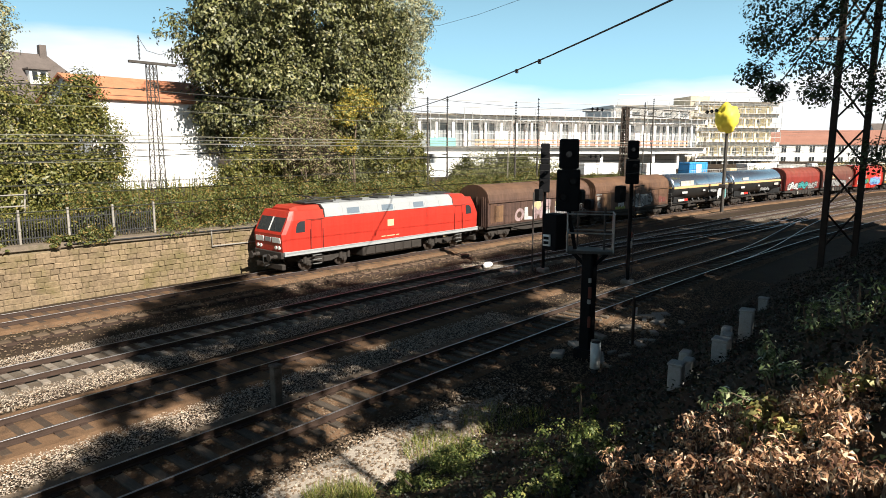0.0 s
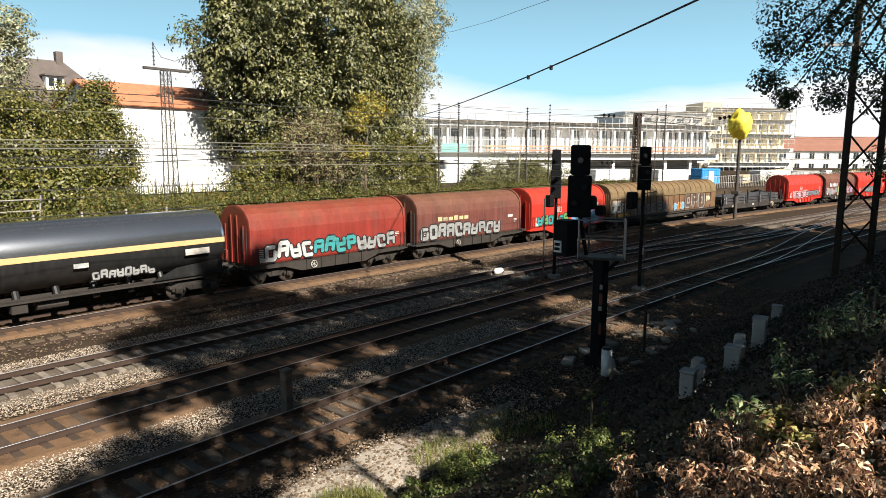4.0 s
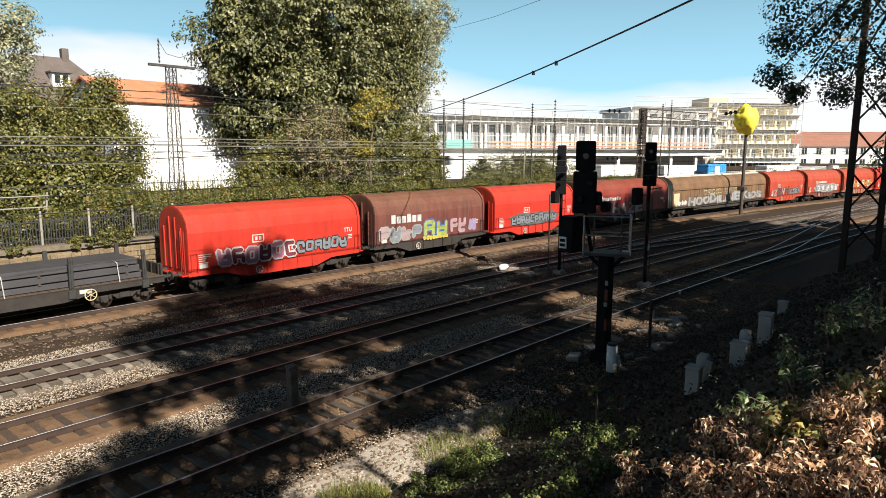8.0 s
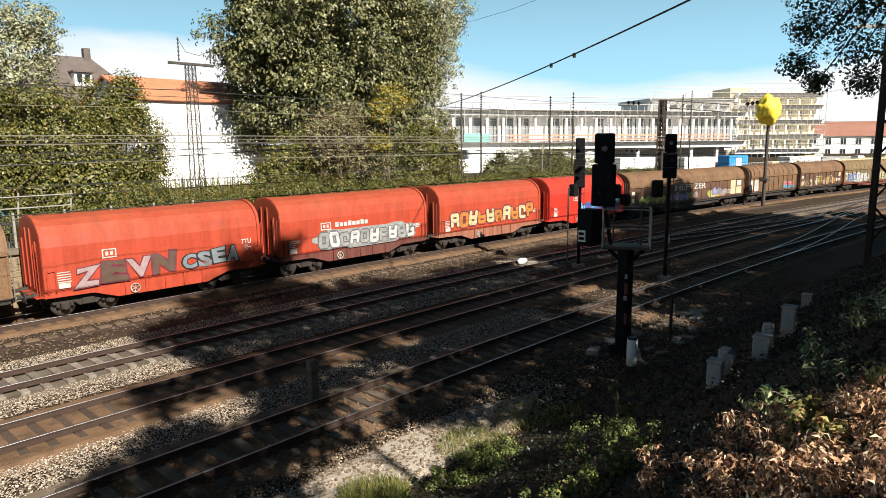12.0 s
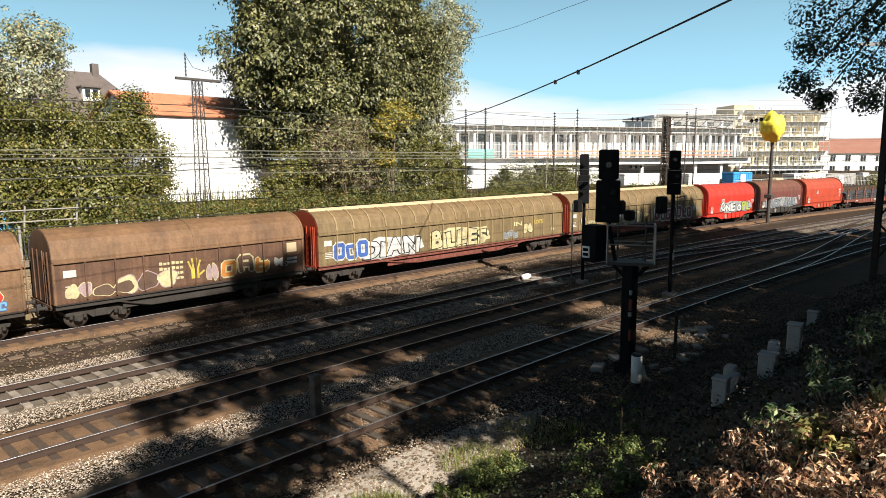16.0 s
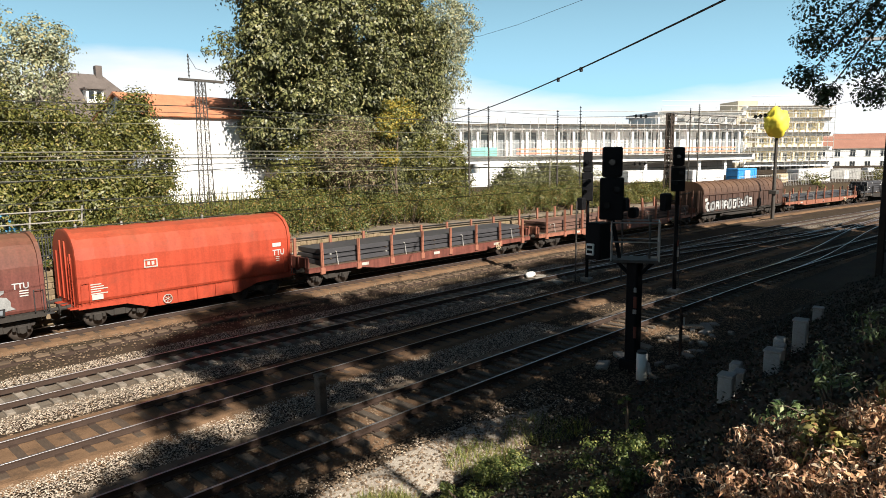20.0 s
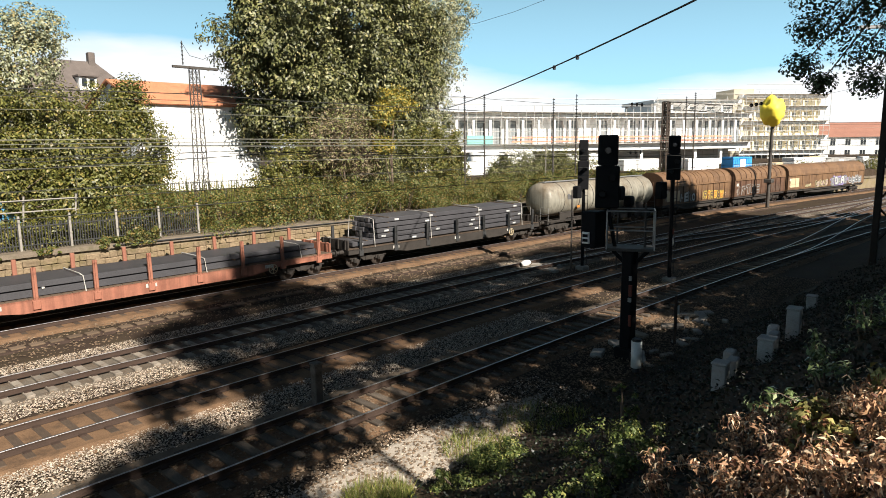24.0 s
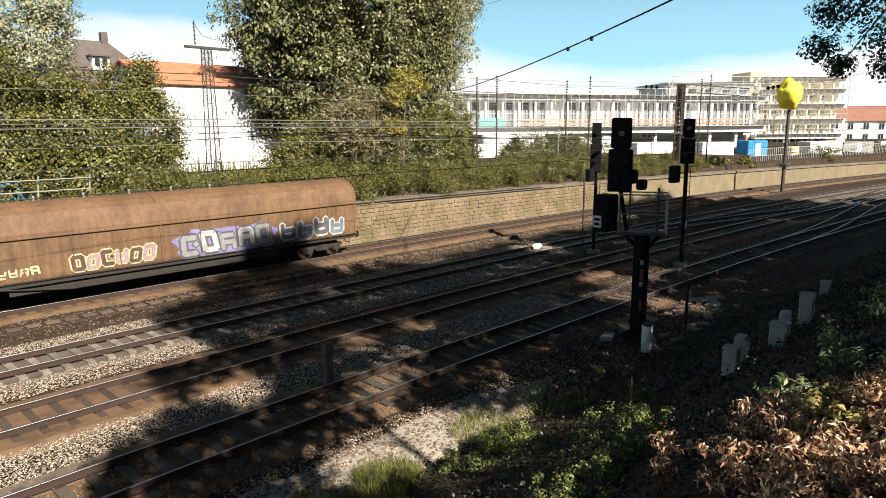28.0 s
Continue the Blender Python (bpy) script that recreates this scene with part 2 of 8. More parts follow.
leaf_dry = leaf_mat("dry_leaf", (0.09, 0.03, 0.02), (0.62, 0.36, 0.19), (0.86, 0.66, 0.44), 0.22, rough=0.7, through=0.2)
grass_mat = leaf_mat("grass", (0.06, 0.09, 0.015), (0.26, 0.28, 0.06), (0.36, 0.30, 0.12), 0.2)

# ---- builders ----
class Shape:
    """Gathers faces; make() links them as one mesh object."""

    def __init__(self):
        self.v, self.f = [], []

    def add(self, verts, faces):
        o = len(self.v)
        self.v += [tuple(p) for p in verts]
        self.f += [tuple(i + o for i in q) for q in faces]
        return self

    def box(self, x0, x1, y0, y1, z0, z1, c=0.0, m=None):
        """A box with its edges cut by c."""
        if c <= 0:
            v = [(x, y, z) for x in (x0, x1) for y in (y0, y1) for z in (z0, z1)]
            f = [(0, 1, 3, 2), (4, 6, 7, 5), (0, 4, 5, 1), (2, 3, 7, 6), (0, 2, 6, 4), (1, 5, 7, 3)]
        else:
            c = min(c, (x1 - x0) * 0.45, (y1 - y0) * 0.45, (z1 - z0) * 0.45)
            v, f = [], []
            idx = {}
            for sx in (0, 1):
                for sy in (0, 1):
                    for sz in (0, 1):
                        px, py, pz = (x0, x1)[sx], (y0, y1)[sy], (z0, z1)[sz]
                        ix, iy, iz = px + (c, -c)[sx], py + (c, -c)[sy], pz + (c, -c)[sz]
                        for a, p in enumerate(((px, iy, iz), (ix, py, iz), (ix, iy, pz))):
                            idx[sx, sy, sz, a] = len(v)
                            v.append(p)
            for a in range(3):
                o1, o2 = (a + 1) % 3, (a + 2) % 3
                for s in (0, 1):
                    q = []
                    for u, w in ((0, 0), (1, 0), (1, 1), (0, 1)):
                        k = [0, 0, 0]
                        k[a], k[o1], k[o2] = s, u, w
                        q.append(idx[(*k, a)])
                    f.append(tuple(q if s else q[::-1]))
                for u in (0, 1):
                    for w in (0, 1):
                        k0, k1 = [0, 0, 0], [0, 0, 0]
                        k0[o1] = k1[o1] = u
                        k0[o2] = k1[o2] = w
                        k1[a] = 1
                        q = [idx[(*k0, o1)], idx[(*k1, o1)], idx[(*k1, o2)], idx[(*k0, o2)]]
                        f.append(tuple(q if u == w else q[::-1]))
            for k in [(a, b, d) for a in (0, 1) for b in (0, 1) for d in (0, 1)]:
                q = [idx[(*k, a)] for a in range(3)]
                f.append(tuple(q if sum(k) % 2 else q[::-1]))
        if m is not None:
            v = [m @ Vector(p) for p in v]
        return self.add(v, f)

    def rod(self, p, q, r, r2=None, n=8, caps=True):
        """A round bar from p to q."""
        p, q = Vector(p), Vector(q)
        r2 = r if r2 is None else r2
        d = (q - p).normalized()
        a = d.orthogonal().normalized()
        b = d.cross(a)
        v = [c + (a * math.cos(2 * math.pi * i / n) + b * math.sin(2 * math.pi * i / n)) * s for c, s in ((p, r), (q, r2)) for i in range(n)]
        f = [(i, (i + 1) % n, n + (i + 1) % n, n + i) for i in range(n)]
        if caps:
            f += [tuple(range(n))[::-1], tuple(range(n, 2 * n))]
        return self.add(v, f)

    def bar(self, p, q, w, h=None, up=(0, 0, 1)):
        """A square bar from p to q."""
        p, q = Vector(p), Vector(q)
        h = w if h is None else h
        d = (q - p).normalized()
        side = d.cross(Vector(up))
        side = side.normalized() if side.length > 1e-4 else d.orthogonal().normalized()
        top = side.cross(d)
        v = [c + side * sx * w / 2 + top * sz * h / 2 for c in (p, q) for sx, sz in ((-1, -1), (1, -1), (1, 1), (-1, 1))]
        return self.add(v, [(0, 1, 5, 4), (1, 2, 6, 5), (2, 3, 7, 6), (3, 0, 4, 7), (3, 2, 1, 0), (4, 5, 6, 7)])

    def loft(self, rings, caps=True, closed=True):
        """A skin over rings of equal count."""
        n = len(rings[0])
        v = [p for r in rings for p in r]
        f = []
        for k in range(len(rings) - 1):
            for i in range(n if closed else n - 1):
                j = (i + 1) % n
                f.append((k * n + i, k * n + j, (k + 1) * n + j, (k + 1) * n + i))
        if caps:
            f += [tuple(range(n))[::-1], tuple(range((len(rings) - 1) * n, len(rings) * n))]
        return self.add(v, f)

    def tube(self, pts, r, n=6):
        pts = [Vector(p) for p in pts]
        rings = []
        for i, p in enumerate(pts):
            d = (pts[min(i + 1, len(pts) - 1)] - pts[max(i - 1, 0)]).normalized()
            side = d.cross(Vector((0.13, 0.21, 1.0))).normalized()
            up = side.cross(d)
            rings.append([p + (side * math.cos(2 * math.pi * k / n) + up * math.sin(2 * math.pi * k / n)) * r for k in range(n)])
        return self.loft(rings)

    def ball(self, c, r, n=12, k=8, sq=(1, 1, 1), lump=0.0):
        rings = []
        for j in range(k + 1):
            th = math.pi * (0.02 + 0.96 * j / k)
            ring = []
            for i in range(n):
                ph = 2 * math.pi * i / n
                d = Vector((math.sin(th) * math.cos(ph), math.sin(th) * math.sin(ph), -math.cos(th)))
                q = r * (1 + lump * noise.noise(d * 2.3 + Vector(c)))
                ring.append((c[0] + d.x * q * sq[0], c[1] + d.y * q * sq[1], c[2] + d.z * q * sq[2]))
            rings.append(ring)
        return self.loft(rings)

    def make(self, name, material, parent=None, smooth=False, label=""):
        me = bpy.data.meshes.new(name)
        me.from_pydata(self.v, [], self.f)
        me.materials.append(material)
        if smooth:
            me.polygons.foreach_set("use_smooth", [True] * len(me.polygons))
        me.update()
        ob = new(name, me)
        if parent is not None:
            ob.parent = parent
        if label:
            ob["label"] = label
        return ob


def part(name, shape, material, parent, label="", smooth=False):
    return shape.make(name, material, parent, smooth, label)


def share(name, ob, m, parent):
    """One more piece on the mesh of ob."""
    o = new(name, ob.data)
    o.parent = parent
    o.matrix_basis = m
    return o


def thing(name, label, category, group="", kind="", at=(0, 0, 0), rz=0.0):
    ob = new(name)
    ob.empty_display_size = 0.3
    ob.matrix_basis = pose(*at, 0, 0, rz)
    return tagged(ob, label, category, group, kind)


def quads(name, centres, normals, size, material, parent=None, rng=None, aspect=0.6, cup=0.0, hang=0.0):
    """Many small leaves: a kite each, at the centres, facing roughly the normals."""
    n = len(centres)
    rng = rng or np.random.default_rng(1)
    nr = normals / (np.linalg.norm(normals, axis=1, keepdims=True) + 1e-9)
    t = rng.normal(size=(n, 3)) + np.array([0, 0, -hang])
    t -= (t * nr).sum(1, keepdims=True) * nr
    t /= np.linalg.norm(t, axis=1, keepdims=True) + 1e-9
    b = np.cross(nr, t)
    s = (size * rng.uniform(0.6, 1.3, n))[:, None]
    drop = nr * s * cup
    v = np.stack([centres - t * s * 0.5, centres + b * s * 0.5 * aspect - t * s * 0.05 + drop, centres + t * s * 0.5, centres - b * s * 0.5 * aspect - t * s * 0.05 + drop], 1).reshape(-1, 3)
    me = bpy.data.meshes.new(name)
    me.vertices.add(4 * n)
    me.vertices.foreach_set("co", v.astype(np.float32).ravel())
    me.loops.add(4 * n)
    me.loops.foreach_set("vertex_index", np.arange(4 * n, dtype=np.int32))
    me.polygons.add(n)
    me.polygons.foreach_set("loop_start", np.arange(0, 4 * n, 4, dtype=np.int32))
    me.materials.append(material)
    me.update(calc_edges=True)
    ob = new(name, me)
    if parent is not None:
        ob.parent = parent
    return ob


def clump_points(rng, centres, radii, per, shell=0.55):
    """Points and outward normals scattered over the shells of many clumps."""
    c = np.repeat(np.asarray(centres, float), per, 0)
    r = np.repeat(np.asarray(radii, float), per)
    d = rng.normal(size=(len(c), 3))
    d /= np.linalg.norm(d, axis=1, keepdims=True)
    k = shell + (1 - shell) * rng.random(len(c)) ** 0.6
    p = c + d * (r * k)[:, None] * np.array([1, 1, 0.8])
    return p, d + np.array([0, 0, 0.45]) + rng.normal(scale=0.35, size=d.shape)


def stones(name, pts, size, material, parent=None, seed=3):
    """Loose stones: a squashed five-sided lump each."""
    rng = np.random.default_rng(seed)
    n = len(pts)
    base = np.array([[1, 0, 0], [0.2, 0.9, 0.05], [-0.9, 0.3, -0.05], [-0.4, -0.9, 0.05], [0.1, 0.05, 0.8]])
    a = rng.uniform(0, 2 * np.pi, n)
    ca, sa = np.cos(a), np.sin(a)
    s = size * rng.uniform(0.6, 1.5, n)
    jig = base[None] * rng.uniform(0.65, 1.25, (n, 5, 1))
    x = (jig[..., 0] * ca[:, None] - jig[..., 1] * sa[:, None]) * s[:, None]
    y = (jig[..., 0] * sa[:, None] + jig[..., 1] * ca[:, None]) * s[:, None]
    z = jig[..., 2] * s[:, None]
    v = np.stack([x, y, z], -1) + pts[:, None]
    tri = np.array([[0, 1, 4], [1, 2, 4], [2, 3, 4], [3, 0, 4]])
    f = (np.arange(n)[:, None, None] * 5 + tri[None]).reshape(-1)
    me = bpy.data.meshes.new(name)
    me.vertices.add(5 * n)
    me.vertices.foreach_set("co", v.astype(np.float32).ravel())
    me.loops.add(len(f))
    me.loops.foreach_set("vertex_index", f.astype(np.int32))
    me.polygons.add(4 * n)
    me.polygons.foreach_set("loop_start", np.arange(0, len(f), 3, dtype=np.int32))
    me.materials.append(material)
    me.update(calc_edges=True)
    ob = new(name, me)
    if parent is not None:
        ob.parent = parent
    return ob


# ---- the line of the railway: a slow bend, straight before and after ----
BEND, MID, FAR_Y, S0, S1 = 535.0, 10.0, 31.2, -30.0, 150.0


def rail_at(s, off=0.0):
    """Place and heading (degrees) at s metres along the train's track, off metres to its far side."""
    a = min(max(s, S0), S1) / BEND
    x, y = MID + BEND * math.sin(a), FAR_Y - BEND * (1 - math.cos(a))
    r = s - min(max(s, S0), S1)
    x, y = x + r * math.cos(a), y - r * math.sin(a)
    return x + off * math.sin(a), y + off * math.cos(a), -math.degrees(a)


def sweep(profile, s0, s1, off, step=5.0, close=True):
    """Rings of (off, z) points along the line."""
    k = max(1, int(round((s1 - s0) / step)))
    rings = []
    for i in range(k + 1):
        s = s0 + (s1 - s0) * i / k
        ring = []
        for o, z in profile:
            x, y, _ = rail_at(s, off + o)
            ring.append((x, y, z))
        rings.append(ring)
    return rings

# ---- ground, tracks, retaining wall ----
def bent(x, y):
    """How far over from the camera's side a place lies, with the bend taken out."""
    c = min(max(x, -20.0), 150.0)
    return y + (c - 10.0) ** 2 / (2 * BEND) + max(0.0, x - 150.0) * 0.27


def ground_z(x, y):
    q = bent(x, y)
    if q < 9.8:
        k = min(1.0, (9.8 - q) / 10.3)
        return -0.3 + 5.9 * k ** 1.3 + 0.12 * noise.noise((x * 0.5, y * 0.5, 0)) * min(1, k * 5)
    if q < 34.6:
        return -0.30 + 0.05 * noise.noise((x * 0.35, y * 0.7, 3))
    return 2.35 + min(1.2, (q - 34.6) * 0.12) + 0.1 * noise.noise((x * 0.2, y * 0.2, 5))


def steps(a, b, d):
    return list(np.arange(a, b, d))


gx = [-1500, -800, -400, -200, -120, -70, -45] + steps(-30, 130, 2.0) + [134, 142, 155, 175, 200, 240, 300, 400, 600, 1000, 2000]
gy = [-1500, -700, -300, -150, -80, -45, -25, -15] + steps(-10, 12, 0.55) + steps(12, 21, 1.0) + steps(21, 34.6, 0.4) + steps(35, 60, 2.5) + [64, 72, 85, 110, 150, 220, 350, 600, 1000, 2000]
sh = Shape()
sh.v = [(x, y, ground_z(x, y)) for x in gx for y in gy]
ny = len(gy)
sh.f = [(i * ny + j, (i + 1) * ny + j, (i + 1) * ny + j + 1, i * ny + j + 1) for i in range(len(gx) - 1) for j in range(ny - 1)]
ground = tagged(sh.make("ground", soil, smooth=True), "dark trodden soil and grassy bank beside the railway", "ground", kind="structure")

TRACKS = {"track_1": (0.0, "rusty rails on dark timber sleepers under the goods train", timber_mat),
          "track_2": (-7.77, "rails on pale concrete sleepers in brown ballast", sleeper_mat),
          "track_3": (-12.42, "rusty rails on dark timber sleepers in brown ballast", timber_mat),
          "track_4": (-17.26, "polished rails on worn timber sleepers beside the bank", worn_timber)}
RAIL = [(-0.07, -0.17), (0.07, -0.17), (0.07, -0.155), (0.012, -0.13), (0.012, -0.045), (0.034, -0.035), (0.034, -0.006), (-0.034, -0.006), (-0.034, -0.035), (-0.012, -0.045), (-0.012, -0.13), (-0.07, -0.155)]
HEAD = [(-0.031, -0.0058), (0.031, -0.0058), (0.028, 0.0), (-0.028, 0.0)]
bed_profile = [(-1.95, -0.36), (-1.45, -0.255), (1.45, -0.255), (1.95, -0.36)]
full_profile = [(-2.05, -0.36), (-1.5, -0.18), (1.5, -0.18), (2.05, -0.36)]  # fines lie almost level with the sleepers
for tname, (off, label, smat) in TRACKS.items():
    tr = thing(tname, label, "railway track", kind="structure")
    part("track_bed", Shape().loft(sweep(full_profile if tname in ("track_1", "track_3") else bed_profile, -70, 260, off, 5.0), closed=False, caps=False), ballast if tname == "track_2" else bed_brown, tr)
    for g in (-0.7525, 0.7525):
        r = part("rail", Shape().loft(sweep(RAIL, -70, 260, off + g, 4.0)), rail_side, tr, "rusty steel rail with a worn head")
        part("rail_head", Shape().loft(sweep(HEAD, -70, 260, off + g, 4.0)), rail_top, r, "polished running surface")
    first = None
    base_s, k = -14.0, 0
    for k in range(170):
        s = base_s + k * 0.65
        x, y, a = rail_at(s, off)
        jig = random.uniform(-0.02, 0.02)
        m = pose(x + jig, y, random.uniform(-0.012, 0.006), 0, 0, a + random.uniform(-1, 1))
        if first is None:
            first = part("sleeper", Shape().box(-0.12, 0.12, -1.28, 1.28, -0.34, -0.168, 0.02), smat, tr)
            first.matrix_basis = m
        else:
            share("sleeper", first, m, tr)
    more = Shape()
    fa = Shape()
    for k in range(-80, 410):
        x, y, a = rail_at(base_s + k * 0.65, off)
        m = pose(x, y, 0, 0, 0, a)
        if k < 0 or k >= 170:
            more.box(-0.12, 0.12, -1.28, 1.28, -0.34, -0.17, 0.0, m)
        if 0 <= k < 110:
            for yy in (-0.75, 0.75):
                fa.box(-0.09, 0.09, yy - 0.19, yy - 0.05, -0.186, -0.14, 0, m).box(-0.09, 0.09, yy + 0.05, yy + 0.19, -0.186, -0.14, 0, m)
    tagged(part("far_sleepers", more, smat, tr), kind="stuff")
    tagged(part("rail_fastenings", fa, rail_side, tr), kind="stuff")

grit = mat("pale_grit", (0.40, 0.35, 0.29), 0.95, var=0.3, scale=0.9, fine=34, bump=0.7, dirt=(0.16, 0.12, 0.08), dirt_amt=0.4, spec=0.15)
# loose stones of the ballast, in bands between and along the tracks
rng = np.random.default_rng(11)


def band(name, label, n, s0, s1, o0, o1, z, size, material, seed):
    s, o = rng.uniform(s0, s1, n), rng.uniform(o0, o1, n)
    p = np.array([(*rail_at(a, b)[:2], 0) for a, b in zip(s, o)])
    p[:, 2] = z + rng.uniform(-0.02, 0.025, n)
    return tagged(stones(name, p, size, material, None, seed), label, "ballast", kind="stuff")


for i, (o0, o1, n, s1) in enumerate(((-6.55, -5.2, 18000, 28), (-10.55, -9.1, 16000, 20), (-15.7, -13.75, 23000, 14))):
    band("ballast_stones", "pale grey crushed stone between the tracks", n, -14, s1, o0, o1, -0.243, 0.023, stone_mat, 20 + i)
for i, (o0, o1, n, s1) in enumerate(((-4.9, 1.9, 12000, 40), (-15.7, -9.1, 14000, 40), (-6.6, -5.1, 4000, 40), (-13.6, -11.2, 9000, 40), (-19.2, -15.6, 14000, 40), (-21.6, -19.0, 12000, 30))):
    band("rusty_ballast_stones", "brown rust-stained crushed stone of the track bed", n, -14, s1, o0, o1, -0.245, 0.038, brown_stone, 40 + i)

tagged(Shape().loft(sweep([(-0.42, -0.32), (-0.42, -0.225), (0.42, -0.225), (0.42, -0.32)], -40, 60, -16.1, 4.0)).make("service_path", path_mat),
       "narrow trodden path of brown grit beside the track", "path", kind="structure")

gring = []
for k in range(27):
    s = -7 + k * 0.5
    w0, w1 = 1.1 + 0.5 * noise.noise((s * 0.7, 2.0, 0)), 0.9 + 0.6 * noise.noise((s * 0.6, 7.0, 0))
    f = min(1.0, k / 5, (26 - k) / 5)
    gring.append([(*rail_at(s, -20.4 - w0 * f)[:2], -0.30), (*rail_at(s, -20.4 - w0 * f * 0.8)[:2], -0.255), (*rail_at(s, -20.4 + w1 * f * 0.8)[:2], -0.255), (*rail_at(s, -20.4 + w1 * f)[:2], -0.30)])
tagged(Shape().loft(gring, closed=False, caps=False).make("grit_strip", grit), "pale trodden grit between the track and the bank", "path", kind="structure")

trough_lid = mat("rust_stained_concrete_lid", (0.115, 0.08, 0.052), 0.9, var=0.35, scale=2.0, fine=30, bump=0.4, obj_var=0.3)
for i, (o0, o1, n) in enumerate(((-21.7, -19.2, 3500),)):
    band("grit_stones", "pale small stones on the trodden grit", n, -6, 7, o0, o1, -0.262, 0.028, stone_mat, 60 + i)
# cable trough in front of the train's track, one lid after the other
trough = thing("cable_trough", "brown-stained concrete cable trough with notched lids", "cable trough")
part("channel", Shape().loft(sweep([(-0.2, -0.36), (0.2, -0.36), (0.2, -0.20), (-0.2, -0.20)], -14, 75, -3.25, 4.0)), rail_side, trough)
lid = None
for k in range(130):
    x, y, a = rail_at(-13 + k * 0.66, -3.25)
    m = pose(x, y, random.uniform(-0.01, 0.012), 0, 0, a + random.uniform(-0.8, 0.8))
    if lid is None:
        lid = part("lid", Shape().box(-0.25, 0.25, -0.19, 0.19, -0.2, -0.13, 0.015), trough_lid, trough)
        lid.matrix_basis = m
    else:
        share("lid", lid, m, trough)

# retaining wall of rough sandstone blocks
coping_mat = mat("weathered_coping", (0.17, 0.135, 0.10), 0.9, var=0.3, scale=1.5, fine=25, bump=0.4, dirt=(0.09, 0.08, 0.04), dirt_amt=0.4)


def wall_top(s):
    return 2.62 - 0.010 * max(0.0, s)


wall = thing("retaining_wall", "weathered sandstone block retaining wall behind the track", "wall", kind="structure")
core = []
for i in range(60):
    s = -60 + i * 4.0
    t = wall_top(s)
    core.append([(*rail_at(s, 2.55)[:2], -0.5), (*rail_at(s, 4.6)[:2], -0.5), (*rail_at(s, 4.6)[:2], t - 0.25), (*rail_at(s, 2.62)[:2], t - 0.25)])
part("wall_core", Shape().loft(core), mortar, wall)
cop = []
for i in range(60):
    s = -60 + i * 4.0
    t = wall_top(s)
    cop.append([(*rail_at(s, 2.46)[:2], t - 0.25), (*rail_at(s, 4.7)[:2], t - 0.25), (*rail_at(s, 4.7)[:2], t), (*rail_at(s, 2.46)[:2], t - 0.02)])
part("coping", Shape().loft(cop), coping_mat, wall, "weathered brown stone coping")
pipe = Shape().tube([(*rail_at(2 + i * 3.0, 2.40)[:2], wall_top(2 + i * 3.0) - 0.10) for i in range(12)], 0.035)
part("pipe", pipe, dark_steel, wall, "dark pipe along the top of the wall")
p0 = rail_at(9.6, 2.42)
p1 = rail_at(15, 2.42)
part("drain_pipe", Shape().tube([(p0[0], p0[1], 2.5), (p0[0], p0[1], 1.55), (p1[0], p1[1], 1.5)], 0.04), concrete, wall, "pale pipe turning along the wall")

# ---- the goods train ----
train_white = mat("grimy_white_marking", (0.46, 0.44, 0.40), 0.6, var=0.25, scale=1.5, fine=14, bump=0.03, dirt=(0.22, 0.18, 0.14), dirt_amt=0.4)
wagon_red = mat("traffic_red", (0.43, 0.030, 0.018), 0.45, var=0.12, scale=0.8, fine=14, bump=0.05, dirt=(0.22, 0.03, 0.02), dirt_amt=0.15, soot=0.22, streak=0.1)
orange_red = mat("faded_orange_red", (0.37, 0.052, 0.024), 0.5, var=0.22, scale=0.7, fine=14, bump=0.05, dirt=(0.26, 0.05, 0.026), dirt_amt=0.3, soot=0.3, streak=0.14)
dark_red = mat("dull_dark_red", (0.21, 0.026, 0.018), 0.55, var=0.28, scale=0.7, fine=12, bump=0.06, dirt=(0.14, 0.04, 0.03), dirt_amt=0.35, soot=0.38, streak=0.16)
red_brown = mat("grimy_red_brown", (0.13, 0.04, 0.03), 0.65, var=0.32, scale=0.7, fine=12, bump=0.06, dirt=(0.10, 0.045, 0.035), dirt_amt=0.4, soot=0.5, streak=0.25)
brown = mat("dirty_brown_paint", (0.118, 0.062, 0.036), 0.65, var=0.36, scale=0.6, fine=12, bump=0.06, dirt=(0.07, 0.036, 0.025), dirt_amt=0.5, soot=0.4, streak=0.25)
light_brown = mat("sun_faded_brown", (0.17, 0.095, 0.048), 0.65, var=0.34, scale=0.6, fine=12, bump=0.06, dirt=(0.085, 0.048, 0.03), dirt_amt=0.5, soot=0.4, streak=0.25)
olive_brown = mat("faded_olive_brown", (0.175, 0.125, 0.060), 0.65, var=0.28, scale=0.6, fine=12, bump=0.06, dirt=(0.12, 0.085, 0.045), dirt_amt=0.3, soot=0.4, streak=0.3)
dark_brown = mat("dark_chocolate_brown", (0.085, 0.048, 0.036), 0.65, var=0.34, scale=0.6, fine=12, bump=0.06, dirt=(0.05, 0.03, 0.025), dirt_amt=0.4, soot=0.5, streak=0.35)
grey_tank = mat("dull_grey_tank_paint", (0.255, 0.24, 0.195), 0.5, var=0.16, scale=0.7, fine=12, bump=0.04, dirt=(0.15, 0.115, 0.075), dirt_amt=0.45, soot=0.25, streak=0.3)
black_tank = mat("black_tank_paint", (0.022, 0.022, 0.022), 0.4, var=0.3, scale=0.8, fine=14, bump=0.04, dirt=(0.07, 0.06, 0.05), dirt_amt=0.2, soot=0, streak=0.3)
bare_metal = mat("bare_aluminium", (0.55, 0.58, 0.62), 0.2, 0.95, var=0.08, scale=0.6, fine=10, bump=0.03)
